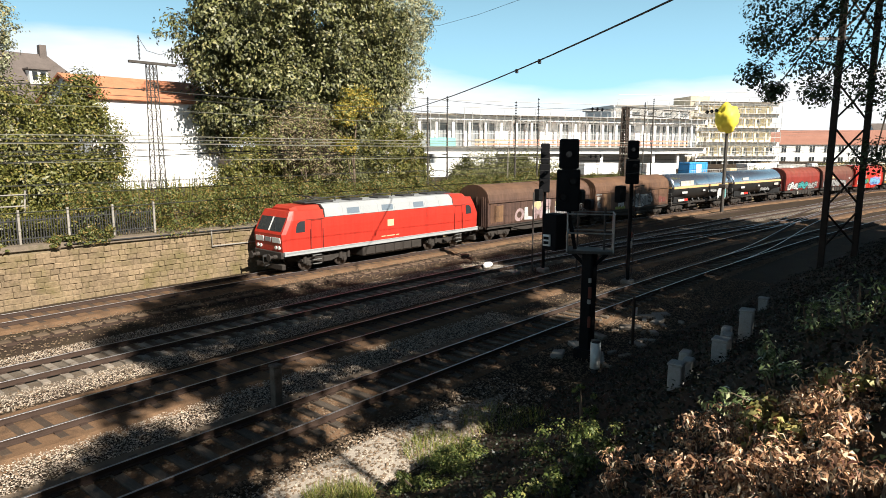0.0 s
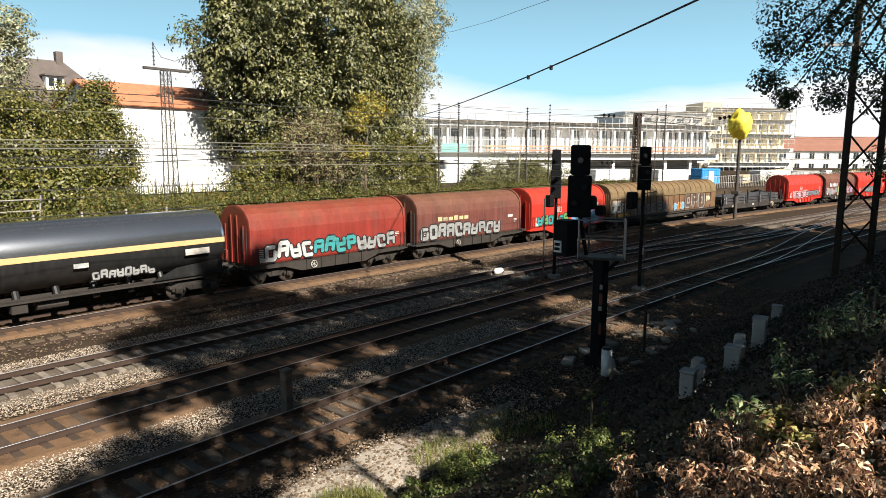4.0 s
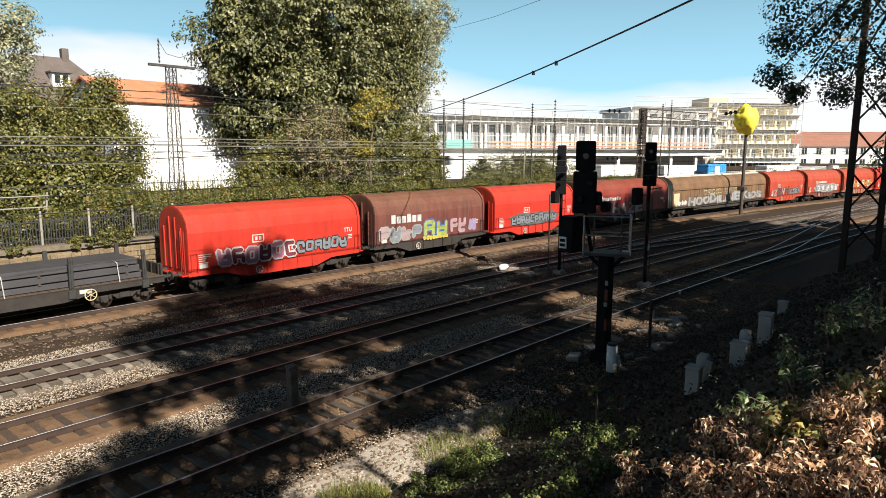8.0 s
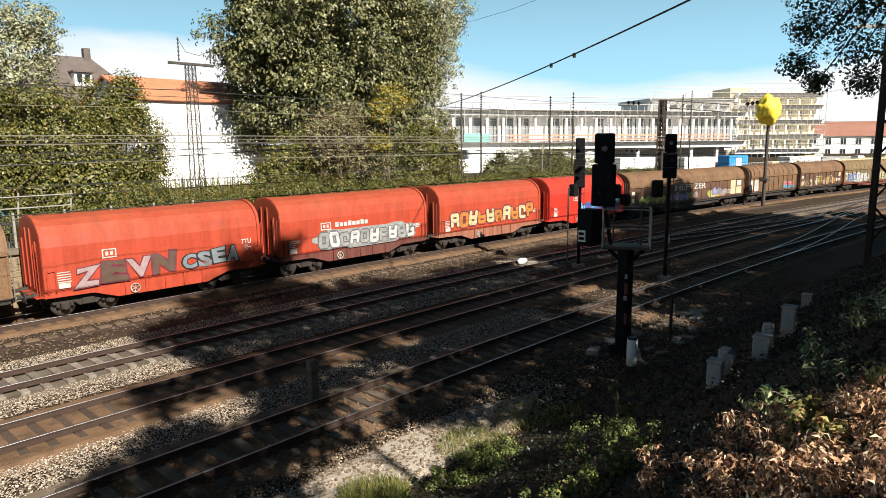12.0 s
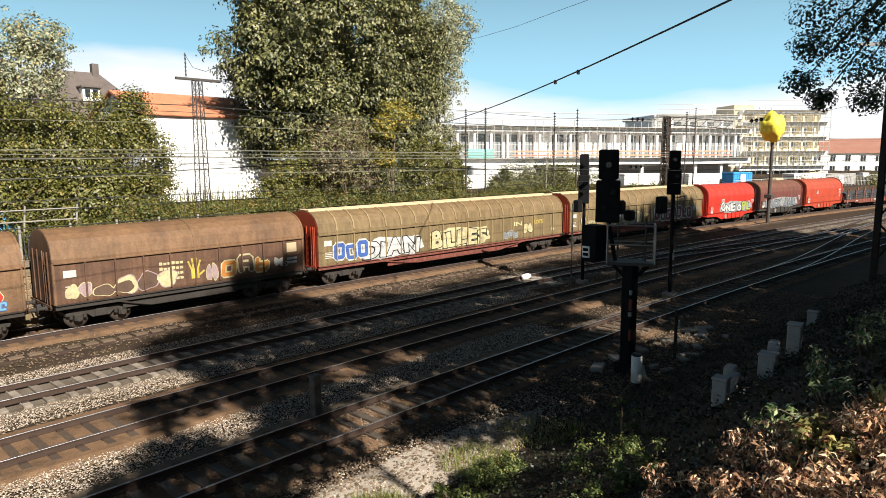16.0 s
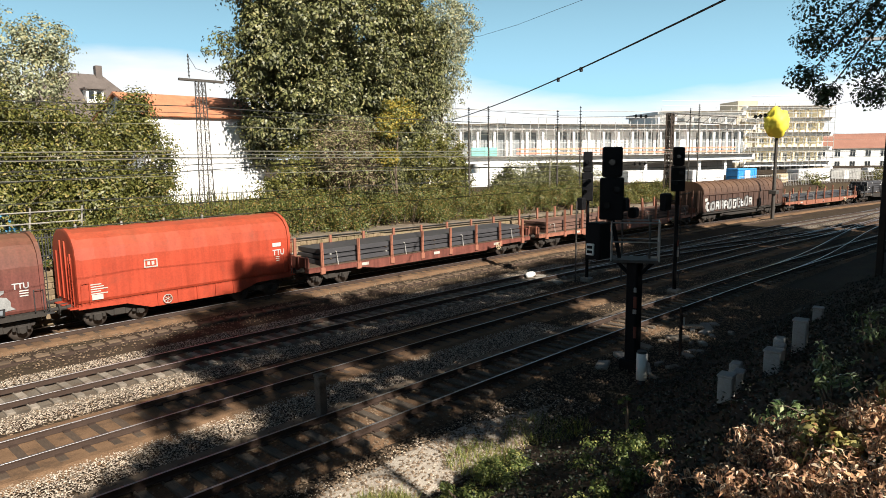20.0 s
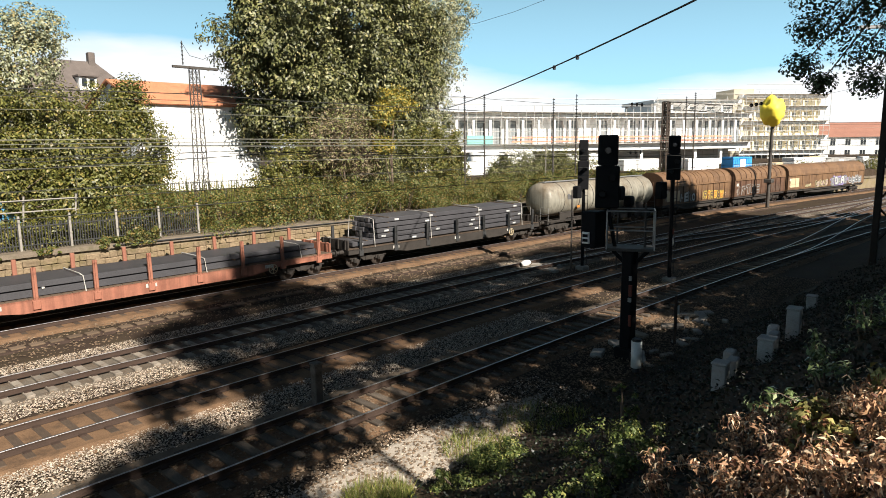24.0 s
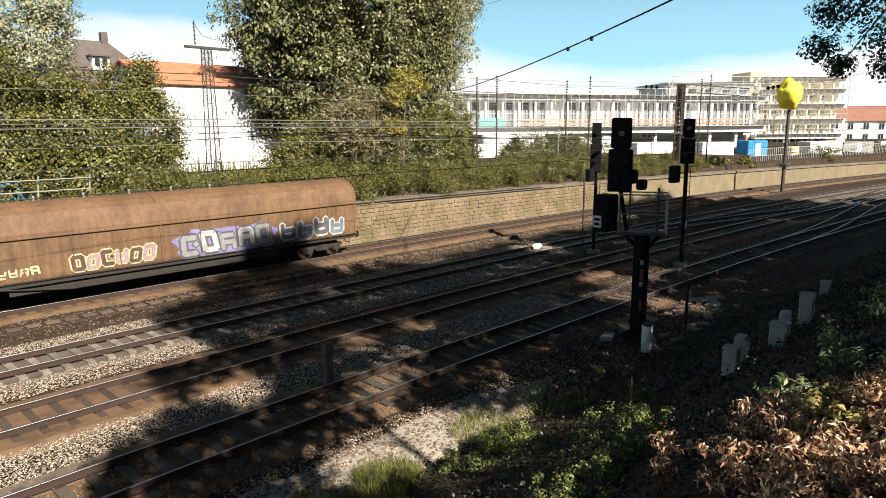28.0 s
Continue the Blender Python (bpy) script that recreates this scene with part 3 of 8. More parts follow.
olive_light = mat("bleached_olive_paint", (0.26, 0.195, 0.10), 0.65, var=0.15, scale=0.8, fine=12, bump=0.05, soot=0.2, streak=0.2)
under_grey = mat("grimy_underframe", (0.030, 0.025, 0.021), 0.8, var=0.35, scale=2.0, fine=20, bump=0.2)
under_red = mat("red_brown_underframe", (0.16, 0.05, 0.035), 0.75, var=0.3, scale=2.0, fine=20, bump=0.2, soot=0, streak=0.3)
pink_red = mat("faded_pinkish_red", (0.29, 0.118, 0.075), 0.6, var=0.18, scale=1.2, fine=18, bump=0.1, dirt=(0.25, 0.09, 0.06), dirt_amt=0.3, soot=0, streak=0.3)
load_grey = mat("dark_steel_slab", (0.065, 0.063, 0.068), 0.55, 0.2, var=0.25, scale=0.8, fine=16, bump=0.1)
load_rust = mat("rusty_steel_slab", (0.15, 0.085, 0.065), 0.7, 0.1, var=0.25, scale=0.8, fine=16, bump=0.1)
lok_blue = mat("bluish_grey_hatch", (0.13, 0.165, 0.20), 0.45, var=0.12, scale=1.0, fine=14, bump=0.04)
lok_grey = mat("light_grey_paint", (0.31, 0.325, 0.33), 0.5, var=0.12, scale=1.0, fine=14, bump=0.04)
cream = mat("cream_panel", (0.50, 0.40, 0.25), 0.6, var=0.1, scale=1.0, fine=14, bump=0.04)
wheel_mat = mat("wheel_steel", (0.085, 0.07, 0.06), 0.6, 0.4, var=0.3, scale=4, fine=20, bump=0.1)
stripe_yellow = mat("yellow_stripe", (0.58, 0.37, 0.17), 0.5, var=0.1, scale=1.0, fine=14, bump=0.02)
SPRAY = {}
for sname, scol in dict(white=(0.74, 0.74, 0.72), silver=(0.42, 0.42, 0.41), black=(0.02, 0.02, 0.022), teal=(0.06, 0.40, 0.40), slate=(0.27, 0.30, 0.33), lime=(0.45, 0.52, 0.12), blue=(0.07, 0.16, 0.50), sky=(0.22, 0.50, 0.72), lilac=(0.40, 0.33, 0.62),
                        pink=(0.58, 0.22, 0.30), yellow=(0.75, 0.58, 0.10), shadow=(0.17, 0.165, 0.17), dusty=(0.50, 0.36, 0.36), rust=(0.15, 0.09, 0.06), orange=(0.70, 0.27, 0.05), green=(0.16, 0.42, 0.12), cream=(0.72, 0.64, 0.36), maroon=(0.22, 0.04, 0.06), red=(0.6, 0.05, 0.03)).items():
    SPRAY[sname] = mat(sname + "_spray_paint", tuple(c * 0.58 for c in scol), 0.65, var=0.32, scale=2.2, fine=16, bump=0.02, dirt=tuple(c * 0.25 + 0.04 for c in scol), dirt_amt=0.3)

wheel_shape = None
bogie_frame_mesh = {}


def disc(shape, c, r0, r1, y0, y1, n=20):
    rings = []
    for yy, rr in ((y0, r0), (y0, r1), (y1, r1), (y1, r0)):
        rings.append([(c[0] + math.cos(2 * math.pi * i / n) * rr, yy, c[2] + math.sin(2 * math.pi * i / n) * rr) for i in range(n)])
    return shape.loft(rings, caps=False).loft([rings[0], [(c[0], y0, c[2])] * n], caps=False).loft([[(c[0], y1, c[2])] * n, rings[3]], caps=False)


def wheel_mesh():
    global wheel_shape
    if wheel_shape is None:
        w = Shape()
        prof = ((-0.075, 0.20), (-0.07, 0.46), (0.045, 0.455), (0.05, 0.485), (0.07, 0.485), (0.07, 0.40), (0.02, 0.36), (0.0, 0.16), (0.05, 0.13))
        rings = [[(math.cos(2 * math.pi * i / 22) * r, y, math.sin(2 * math.pi * i / 22) * r) for i in range(22)] for y, r in prof]
        w.loft(rings)
        w.rod((0, -0.16, 0), (0, 0.05, 0), 0.12, n=10)
        wheel_shape = w
    return wheel_shape


WHEEL = []


def handwheel(parent, x, z, y, r, material):
    """A spoked brake wheel."""
    s = Shape().tube([(x + math.cos(k * math.pi / 8) * r, y, z + math.sin(k * math.pi / 8) * r) for k in range(17)], 0.022, 6)
    for k in range(3):
        c, d = math.cos(k * math.pi / 3 + 0.4) * r, math.sin(k * math.pi / 3 + 0.4) * r
        s.rod((x - c, y, z - d), (x + c, y, z + d), 0.014, n=5)
    s.rod((x, y - 0.03, z), (x, y + 0.2, z), 0.03, n=8)
    part("brake_handwheel", s, material, parent)


def bogie(parent, cx, base=1.8, material=None, r=0.46):
    """A bogie with its frame and four wheels."""
    material = material or under_grey
    key = (base, material.name)
    if key not in bogie_frame_mesh:
        f = Shape()
        h = base / 2
        for sy in (-1, 1):
            y = sy * 1.02
            for sx in (-1, 1):
                f.box(sx * h - 0.17, sx * h + 0.17, y - 0.13, y + 0.13, 0.33, 0.64, 0.04)
                f.rod((sx * h, y - 0.17, 0.46), (sx * h, y + 0.17, 0.46), 0.13, n=12)
                f.rod((sx * h - 0.27, y, 0.45), (sx * h - 0.27, y, 0.68), 0.075, n=8).rod((sx * h + 0.27, y, 0.45), (sx * h + 0.27, y, 0.68), 0.075, n=8)
            prof = [(-h - 0.5, 0.70), (-h - 0.45, 0.58), (-h + 0.35, 0.60), (-0.35, 0.42), (0.35, 0.42), (h - 0.35, 0.60), (h + 0.45, 0.58), (h + 0.5, 0.70), (h, 0.82), (-h, 0.82)]
            f.loft([[(px, y - 0.05, pz) for px, pz in prof], [(px, y + 0.05, pz) for px, pz in prof]])
            f.box(-0.25, 0.25, y - 0.11, y + 0.11, 0.42, 0.75, 0.03)
        f.box(-0.18, 0.18, -1.0, 1.0, 0.5, 0.8, 0.03).box(-h - 0.5, -h - 0.4, -1.0, 1.0, 0.6, 0.72).box(h + 0.4, h + 0.5, -1.0, 1.0, 0.6, 0.72)
        for sx in (-1, 1):
            f.rod((sx * h, -0.95, 0.46), (sx * h, 0.95, 0.46), 0.08, n=8)
        bogie_frame_mesh[key] = part("bogie", f, material, parent)
        b = bogie_frame_mesh[key]
        b.matrix_basis = pose(cx, 0, 0)
    else:
        b = share("bogie", bogie_frame_mesh[key], pose(cx, 0, 0), parent)
    for sx in (-1, 1):
        for sy in (-1, 1):
            m = pose(sx * base / 2, sy * 0.75, 0.46, 0, 0, 180 if sy > 0 else 0)
            if not WHEEL:
                WHEEL.append(part("wheel", wheel_mesh(), wheel_mat, b, smooth=True))
                WHEEL[0].matrix_basis = m
            else:
                share("wheel", WHEEL[0], m, b)
    return b


BUFFER = []


def couplings(parent, half):
    """Buffers and screw coupling at both ends."""
    for sx in (-1, 1):
        for sy in (-1, 1):
            m = pose(sx * half, sy * 0.875, 1.05, 0, 0, 0 if sx > 0 else 180)
            if not BUFFER:
                b = Shape().rod((-0.62, 0, 0), (-0.3, 0, 0), 0.12, n=10).rod((-0.3, 0, 0), (-0.03, 0, 0), 0.085, n=10).rod((-0.04, 0, 0), (0, 0, 0), 0.22, 0.2, n=14)
                b.box(-0.66, -0.6, -0.19, 0.19, -0.19, 0.19, 0.02)
                BUFFER.append(part("buffer", b, under_grey, parent))
                BUFFER[0].matrix_basis = m
            else:
                share("buffer", BUFFER[0], m, parent)
    h = Shape()
    for sx in (-1, 1):
        h.bar((sx * (half - 0.62), 0, 1.03), (sx * (half - 0.2), 0, 1.03), 0.07, 0.12).tube([(sx * (half - 0.25), 0, 0.98), (sx * (half - 0.22), 0, 0.72), (sx * (half - 0.3), 0, 0.6)], 0.025)
        h.tube([(sx * (half - 0.6), -0.4, 0.95), (sx * (half - 0.5), -0.42, 0.6), (sx * (half - 0.1), -0.3, 0.5)], 0.022)
    part("coupling", h, dark_steel, parent)


def strip(shape, pts, w, y):
    """A painted stroke through points (x, z) on the near side."""
    for (x0, z0), (x1, z1) in zip(pts, pts[1:]):
        d = math.hypot(x1 - x0, z1 - z0) or 1
        nx, nz = -(z1 - z0) / d * w / 2, (x1 - x0) / d * w / 2
        ex, ez = (x1 - x0) / d * w * 0.35, (z1 - z0) / d * w * 0.35
        q = [(x0 + nx, z0 + nz), (x0 - ex, z0 - ez), (x0 - nx, z0 - nz), (x1 - nx, z1 - nz), (x1 + ex, z1 + ez), (x1 + nx, z1 + nz)]
        shape.loft([[(a, y - 0.003, b) for a, b in q], [(a, y, b) for a, b in q]][::-1])


def lettering(name, word, material, parent, x0, x1, z0, z1, y, bold=0.02, lean=0.0, wave=0.0):
    """Letters of the built-in font on the near side, fitted to a box."""
    cu = bpy.data.curves.new(name, "FONT")
    cu.body, cu.size, cu.offset, cu.extrude, cu.resolution_u, cu.shear = word, 1.0, bold, 0.002, 3, lean
    tmp = bpy.data.objects.new(name, cu)
    me = bpy.data.meshes.new_from_object(tmp)
    me.name = name
    co = np.empty(len(me.vertices) * 3, np.float32)
    me.vertices.foreach_get("co", co)
    co = co.reshape(-1, 3)
    lo, hi = co.min(0), co.max(0)
    out = np.empty_like(co)
    out[:, 0] = x0 + (co[:, 0] - lo[0]) / (hi[0] - lo[0]) * (x1 - x0)
    out[:, 2] = z0 + (co[:, 1] - lo[1]) / (hi[1] - lo[1]) * (z1 - z0)
    out[:, 1] = y - co[:, 2]
    if wave:  # sprayed by hand: uneven heights and slants
        u = (out[:, 2] - z0) / (z1 - z0)
        bend = np.sin(out[:, 0] * 2.3 + len(word)) + 0.6 * np.sin(out[:, 0] * 5.1)
        out[:, 0] += wave * (u - 0.5) * np.sin(out[:, 0] * 1.7 + 1.0) * 1.6
        out[:, 2] += wave * bend * (0.35 + 0.65 * u)
    me.vertices.foreach_set("co", out.ravel())
    me.materials.clear()
    me.materials.append(material)
    me.update()
    bpy.data.objects.remove(tmp)
    bpy.data.curves.remove(cu)
    ob = new(name, me)
    ob.parent = parent
    return ob


def graffiti(parent, x0, x1, z0, z1, y, fill, line="black", word="", seed=0, glow="", puffy=False):
    """Sprayed lettering, letter by letter: words where they can be read, else plain thick bars or puffs of that size and colour."""
    rg = random.Random(seed)
    h = z1 - z0
    if glow:  # one cloud of paint behind all of it
        pts = []
        for k in range(40):
            v = 2 * math.pi * k / 40
            c, d = math.cos(v), math.sin(v)
            q = 1 + 0.10 * math.sin(7 * v + seed) + 0.07 * math.sin(13 * v + 2 * seed)
            pts.append(((x0 + x1) / 2 + math.copysign(abs(c) ** 0.55, c) * ((x1 - x0) / 2 + 0.22) * (0.5 + q / 2), (z0 + z1) / 2 + math.copysign(abs(d) ** 0.6, d) * (h / 2 + 0.12) * q))
        part("spray_cloud", Shape().loft([[(u, y - 0.001, v) for u, v in pts], [(u, y - 0.004, v) for u, v in pts]]), SPRAY[glow], parent)
    fills = fill.split()
    marks = list(word) if word else ["#"] * max(2, int((x1 - x0) / (h * (0.95 if puffy else 0.8))))
    wide = [0.35 if c in "I. " else 1.0 for c in marks]
    at, unit = x0, (x1 - x0) / sum(wide)
    for i, c in enumerate(marks):
        a, b = at, at + unit * wide[i]
        at = b
        if c == " ":
            continue
        dz, tall = rg.uniform(-0.07, 0.07) * h, rg.uniform(0.86, 1.06)
        za, zb = z0 + dz, z0 + dz + h * tall
        m = SPRAY[fills[i % len(fills)] if len(fills) < 3 else fills[min(len(fills) - 1, i * len(fills) // len(marks))]]
        lift = 0.0011 * (i % 3)
        if word:
            lettering("letter_outline", c, SPRAY[line], parent, a - 0.05, b + 0.05, za - 0.05, zb + 0.05, y - 0.007 - lift, bold=0.10, wave=h * 0.08)
            lettering("letter", c, m, parent, a + 0.03, b - 0.03, za, zb, y - 0.013 - lift, bold=0.05, wave=h * 0.08)
            continue
        cx, cz, rx, rz = (a + b) / 2, (za + zb) / 2, (b - a) * 0.5, (zb - za) * 0.5
        tilt = rg.uniform(-0.22, 0.22)
        if puffy:
            wob = rg.uniform(0, 6)
            for nm, mm, k, yy in (("puff_outline", SPRAY[line], 1.0, 0.006), ("puff", m, 0.9, 0.012)):
                pts = []
                for q in range(22):
                    v = 2 * math.pi * q / 22
                    r = 1 + 0.09 * math.sin(3 * v + wob) + 0.06 * math.sin(5 * v + 2 * wob)
                    pts.append((cx + math.cos(v) * rx * 1.12 * k * r + math.sin(v) * rz * tilt, cz + math.sin(v) * rz * k * r))
                part(nm, Shape().loft([[(u, y - yy - lift, v) for u, v in pts], [(u, y - yy - 0.003 - lift, v) for u, v in pts]]), mm, parent)
            continue
        # bars of a block letter: two uprights or one, with two or three cross bars
        l_, r_, lo_, hi_ = cx - rx * 0.62, cx + rx * 0.62, cz - rz * 0.72, cz + rz * 0.72
        segs = [((l_, lo_), (l_, hi_))]
        segs += [((r_, lo_), (r_, hi_))] if rg.random() < 0.5 else [((r_, cz if rg.random() < 0.5 else lo_), (r_, hi_ if rg.random() < 0.5 else cz + rz * 0.2))]
        for zz in rg.sample((lo_, cz, hi_), 2):
            segs.append(((l_, zz), (r_, zz)))
        th = min(rx * 0.78, rz * 0.55)
        for nm, mm, k, yy in (("letter_outline", SPRAY[line], 1.55, 0.006), ("letter", m, 0.85, 0.013)):
            sh_ = Shape()
            for q, (u, v) in enumerate(segs):
                strip(sh_, [(u[0] + (u[1] - cz) * tilt, u[1]), (v[0] + (v[1] - cz) * tilt, v[1])], th * k, y - yy - lift - 0.0006 * q)
            part(nm, sh_, mm, parent)


def plate(parent, x, z, w, h, material, y, name="sign_plate", label=""):
    return part(name, Shape().box(x - w / 2, x + w / 2, y - 0.012, y, z - h / 2, z + h / 2, 0.004), material, parent, label)


def logo(parent, x, z, w, h, y):
    """A plain outlined rectangle in place of the maker's sign."""
    s = Shape()
    t = h * 0.14
    s.box(x - w / 2, x + w / 2, y - 0.008, y, z - h / 2, z - h / 2 + t).box(x - w / 2, x + w / 2, y - 0.008, y, z + h / 2 - t, z + h / 2)
    s.box(x - w / 2, x - w / 2 + t, y - 0.008, y, z - h / 2 + t, z + h / 2 - t).box(x + w / 2 - t, x + w / 2, y - 0.008, y, z - h / 2 + t, z + h / 2 - t)
    s.box(x - w * 0.26, x - w * 0.06, y - 0.008, y, z - h * 0.22, z + h * 0.22).box(x + w * 0.06, x + w * 0.26, y - 0.008, y, z - h * 0.22, z + h * 0.22)
    part("logo", s, train_white, parent)


def bars(parent, x, z, w, n, y, material=None, h=0.045, gap=0.10):
    """Lines of small writing as plain bars."""
    s = Shape()
    rg = random.Random(int(x * 100) + n)
    for i in range(n):
        ww = w * rg.uniform(0.4, 0.8)
        s.box(x, x + ww, y - 0.006, y, z - i * gap, z - i * gap + h)
    part("marking", s, material or train_white, parent)


def hood_profile(hw=1.48, z0=1.22, z1=3.05, top=4.28):
    pts = [(-hw + 0.05, z0), (-hw, z0 + 0.12), (-hw, z1)]
    for i in range(1, 9):
        a = math.pi * i / 9
        pts.append((-math.cos(a) * hw * (1 - 0.06 * math.sin(a) ** 2), z1 + (top - z1) * math.sin(a) ** 0.85))
    return pts + [(hw, z1), (hw, z0 + 0.12), (hw - 0.05, z0)]


def ladder(shape, x, y, z0, z1, w=0.36, n=6, axis="x"):
    d = (w / 2, 0) if axis == "x" else (0, w / 2)
    for s in (-1, 1):
        shape.rod((x + s * d[0], y + s * d[1], z0), (x + s * d[0], y + s * d[1], z1), 0.018, n=5)
    for i in range(n):
        z = z0 + (i + 0.5) * (z1 - z0) / n
        shape.rod((x - d[0], y - d[1], z), (x + d[0], y + d[1], z), 0.014, n=5)


def hood_wagon(length, skin, frame_mat, label, deco=None, end_mat=None):
    """A wagon with a sliding tarpaulin hood for steel coils."""
    w = thing("hood_wagon", label, "railway wagon", "goods train")
    half = length / 2
    body = half - 0.62
    prof = hood_profile()
    rings = []
    n = 16
    for i in range(n + 1):
        x = -body + 0.16 + (2 * body - 0.32) * i / n
        k = 1.0 + (0.006 if i % 2 else -0.004)
        rings.append([(x, y * k, z if z < 2 else 1.22 + (z - 1.22) * k) for y, z in prof])
    part("hood", Shape().loft(rings), skin, w, smooth=False)
    for sx in (-1, 1):
        ends = Shape()
        a, b = sx * (body - 0.15), sx * body
        grow = 1.025
        r1 = [(a, y * grow, 1.22 + (z - 1.22) * grow) for y, z in prof]
        r2 = [(b, y * grow, 1.22 + (z - 1.22) * grow) for y, z in prof]
        r3 = [(b + sx * 0.02, y * 0.97, 1.24 + (z - 1.22) * 0.985) for y, z in prof]
        ends.loft([r1, r2, r3] if sx > 0 else [r3, r2, r1])
        for yy in (-0.9, -0.3, 0.3, 0.9):
            ends.box(min(b, b + sx * 0.07), max(b, b + sx * 0.07), yy - 0.05, yy + 0.05, 1.25, 3.3 + 0.5 * (abs(yy) < 0.5), 0.01)
        part("end_wall", ends, end_mat or skin, w)
    for sx in (-1, 1):
        gear = Shape()
        ladder(gear, sx * (body + 0.14), -1.2, 1.0, 3.2, axis="y", n=7)
        gear.tube([(sx * (body - 0.1), -1.55, 1.2), (sx * (body - 0.1), -1.6, 2.1), (sx * (body - 0.42), -1.57, 2.1), (sx * (body - 0.42), -1.55, 1.2)], 0.02)
        gear.box(sx * (body + 0.1) - 0.22, sx * (body + 0.1) + 0.22, -1.4, 1.4, 1.0, 1.05)
        part("ladder", gear, frame_mat if frame_mat is not under_grey else dark_steel, w)
    belly = [(-body, 1.2), (-body, 0.95), (-body * 0.62, 0.92), (-body * 0.42, 0.58), (body * 0.42, 0.58), (body * 0.62, 0.92), (body, 0.95), (body, 1.2)]
    for sy in (-1, 1):
        u = Shape()
        u.loft([[(x, sy * 1.36 - 0.05, z) for x, z in belly], [(x, sy * 1.36 + 0.05, z) for x, z in belly]])
        for i in range(-2, 3):
            u.box(i * body * 0.18 - 0.03, i * body * 0.18 + 0.03, sy * 1.42 - 0.05, sy * 1.42 + 0.05, 0.6, 1.2)
        part("side_sill", u, frame_mat, w)
    u = Shape()
    u.box(-body, body, -1.35, 1.35, 1.05, 1.22, 0.02).box(-body * 0.42, body * 0.42, -1.3, 1.3, 0.58, 0.66)
    u.box(-half + 0.6, -body, -1.3, 1.3, 0.92, 1.2, 0.02).box(body, half - 0.6, -1.3, 1.3, 0.92, 1.2, 0.02)
    part("underframe", u, frame_mat, w)
    handwheel(w, -body * 0.28, 0.86, -1.5, 0.2, train_white)
    for sx in (-1, 1):
        bogie(w, sx * (half - 2.35))
    couplings(w, half)
    y = -1.50
    bars(w, -body + 0.5, 1.95, 0.9, 5, y)
    bars(w, body - 0.9, 2.1, 0.45, 3, y)
    plate(w, -body + 0.75, 1.42, 0.45, 0.22, train_white, y)
    if deco:
        deco(w, body, y)
    return w


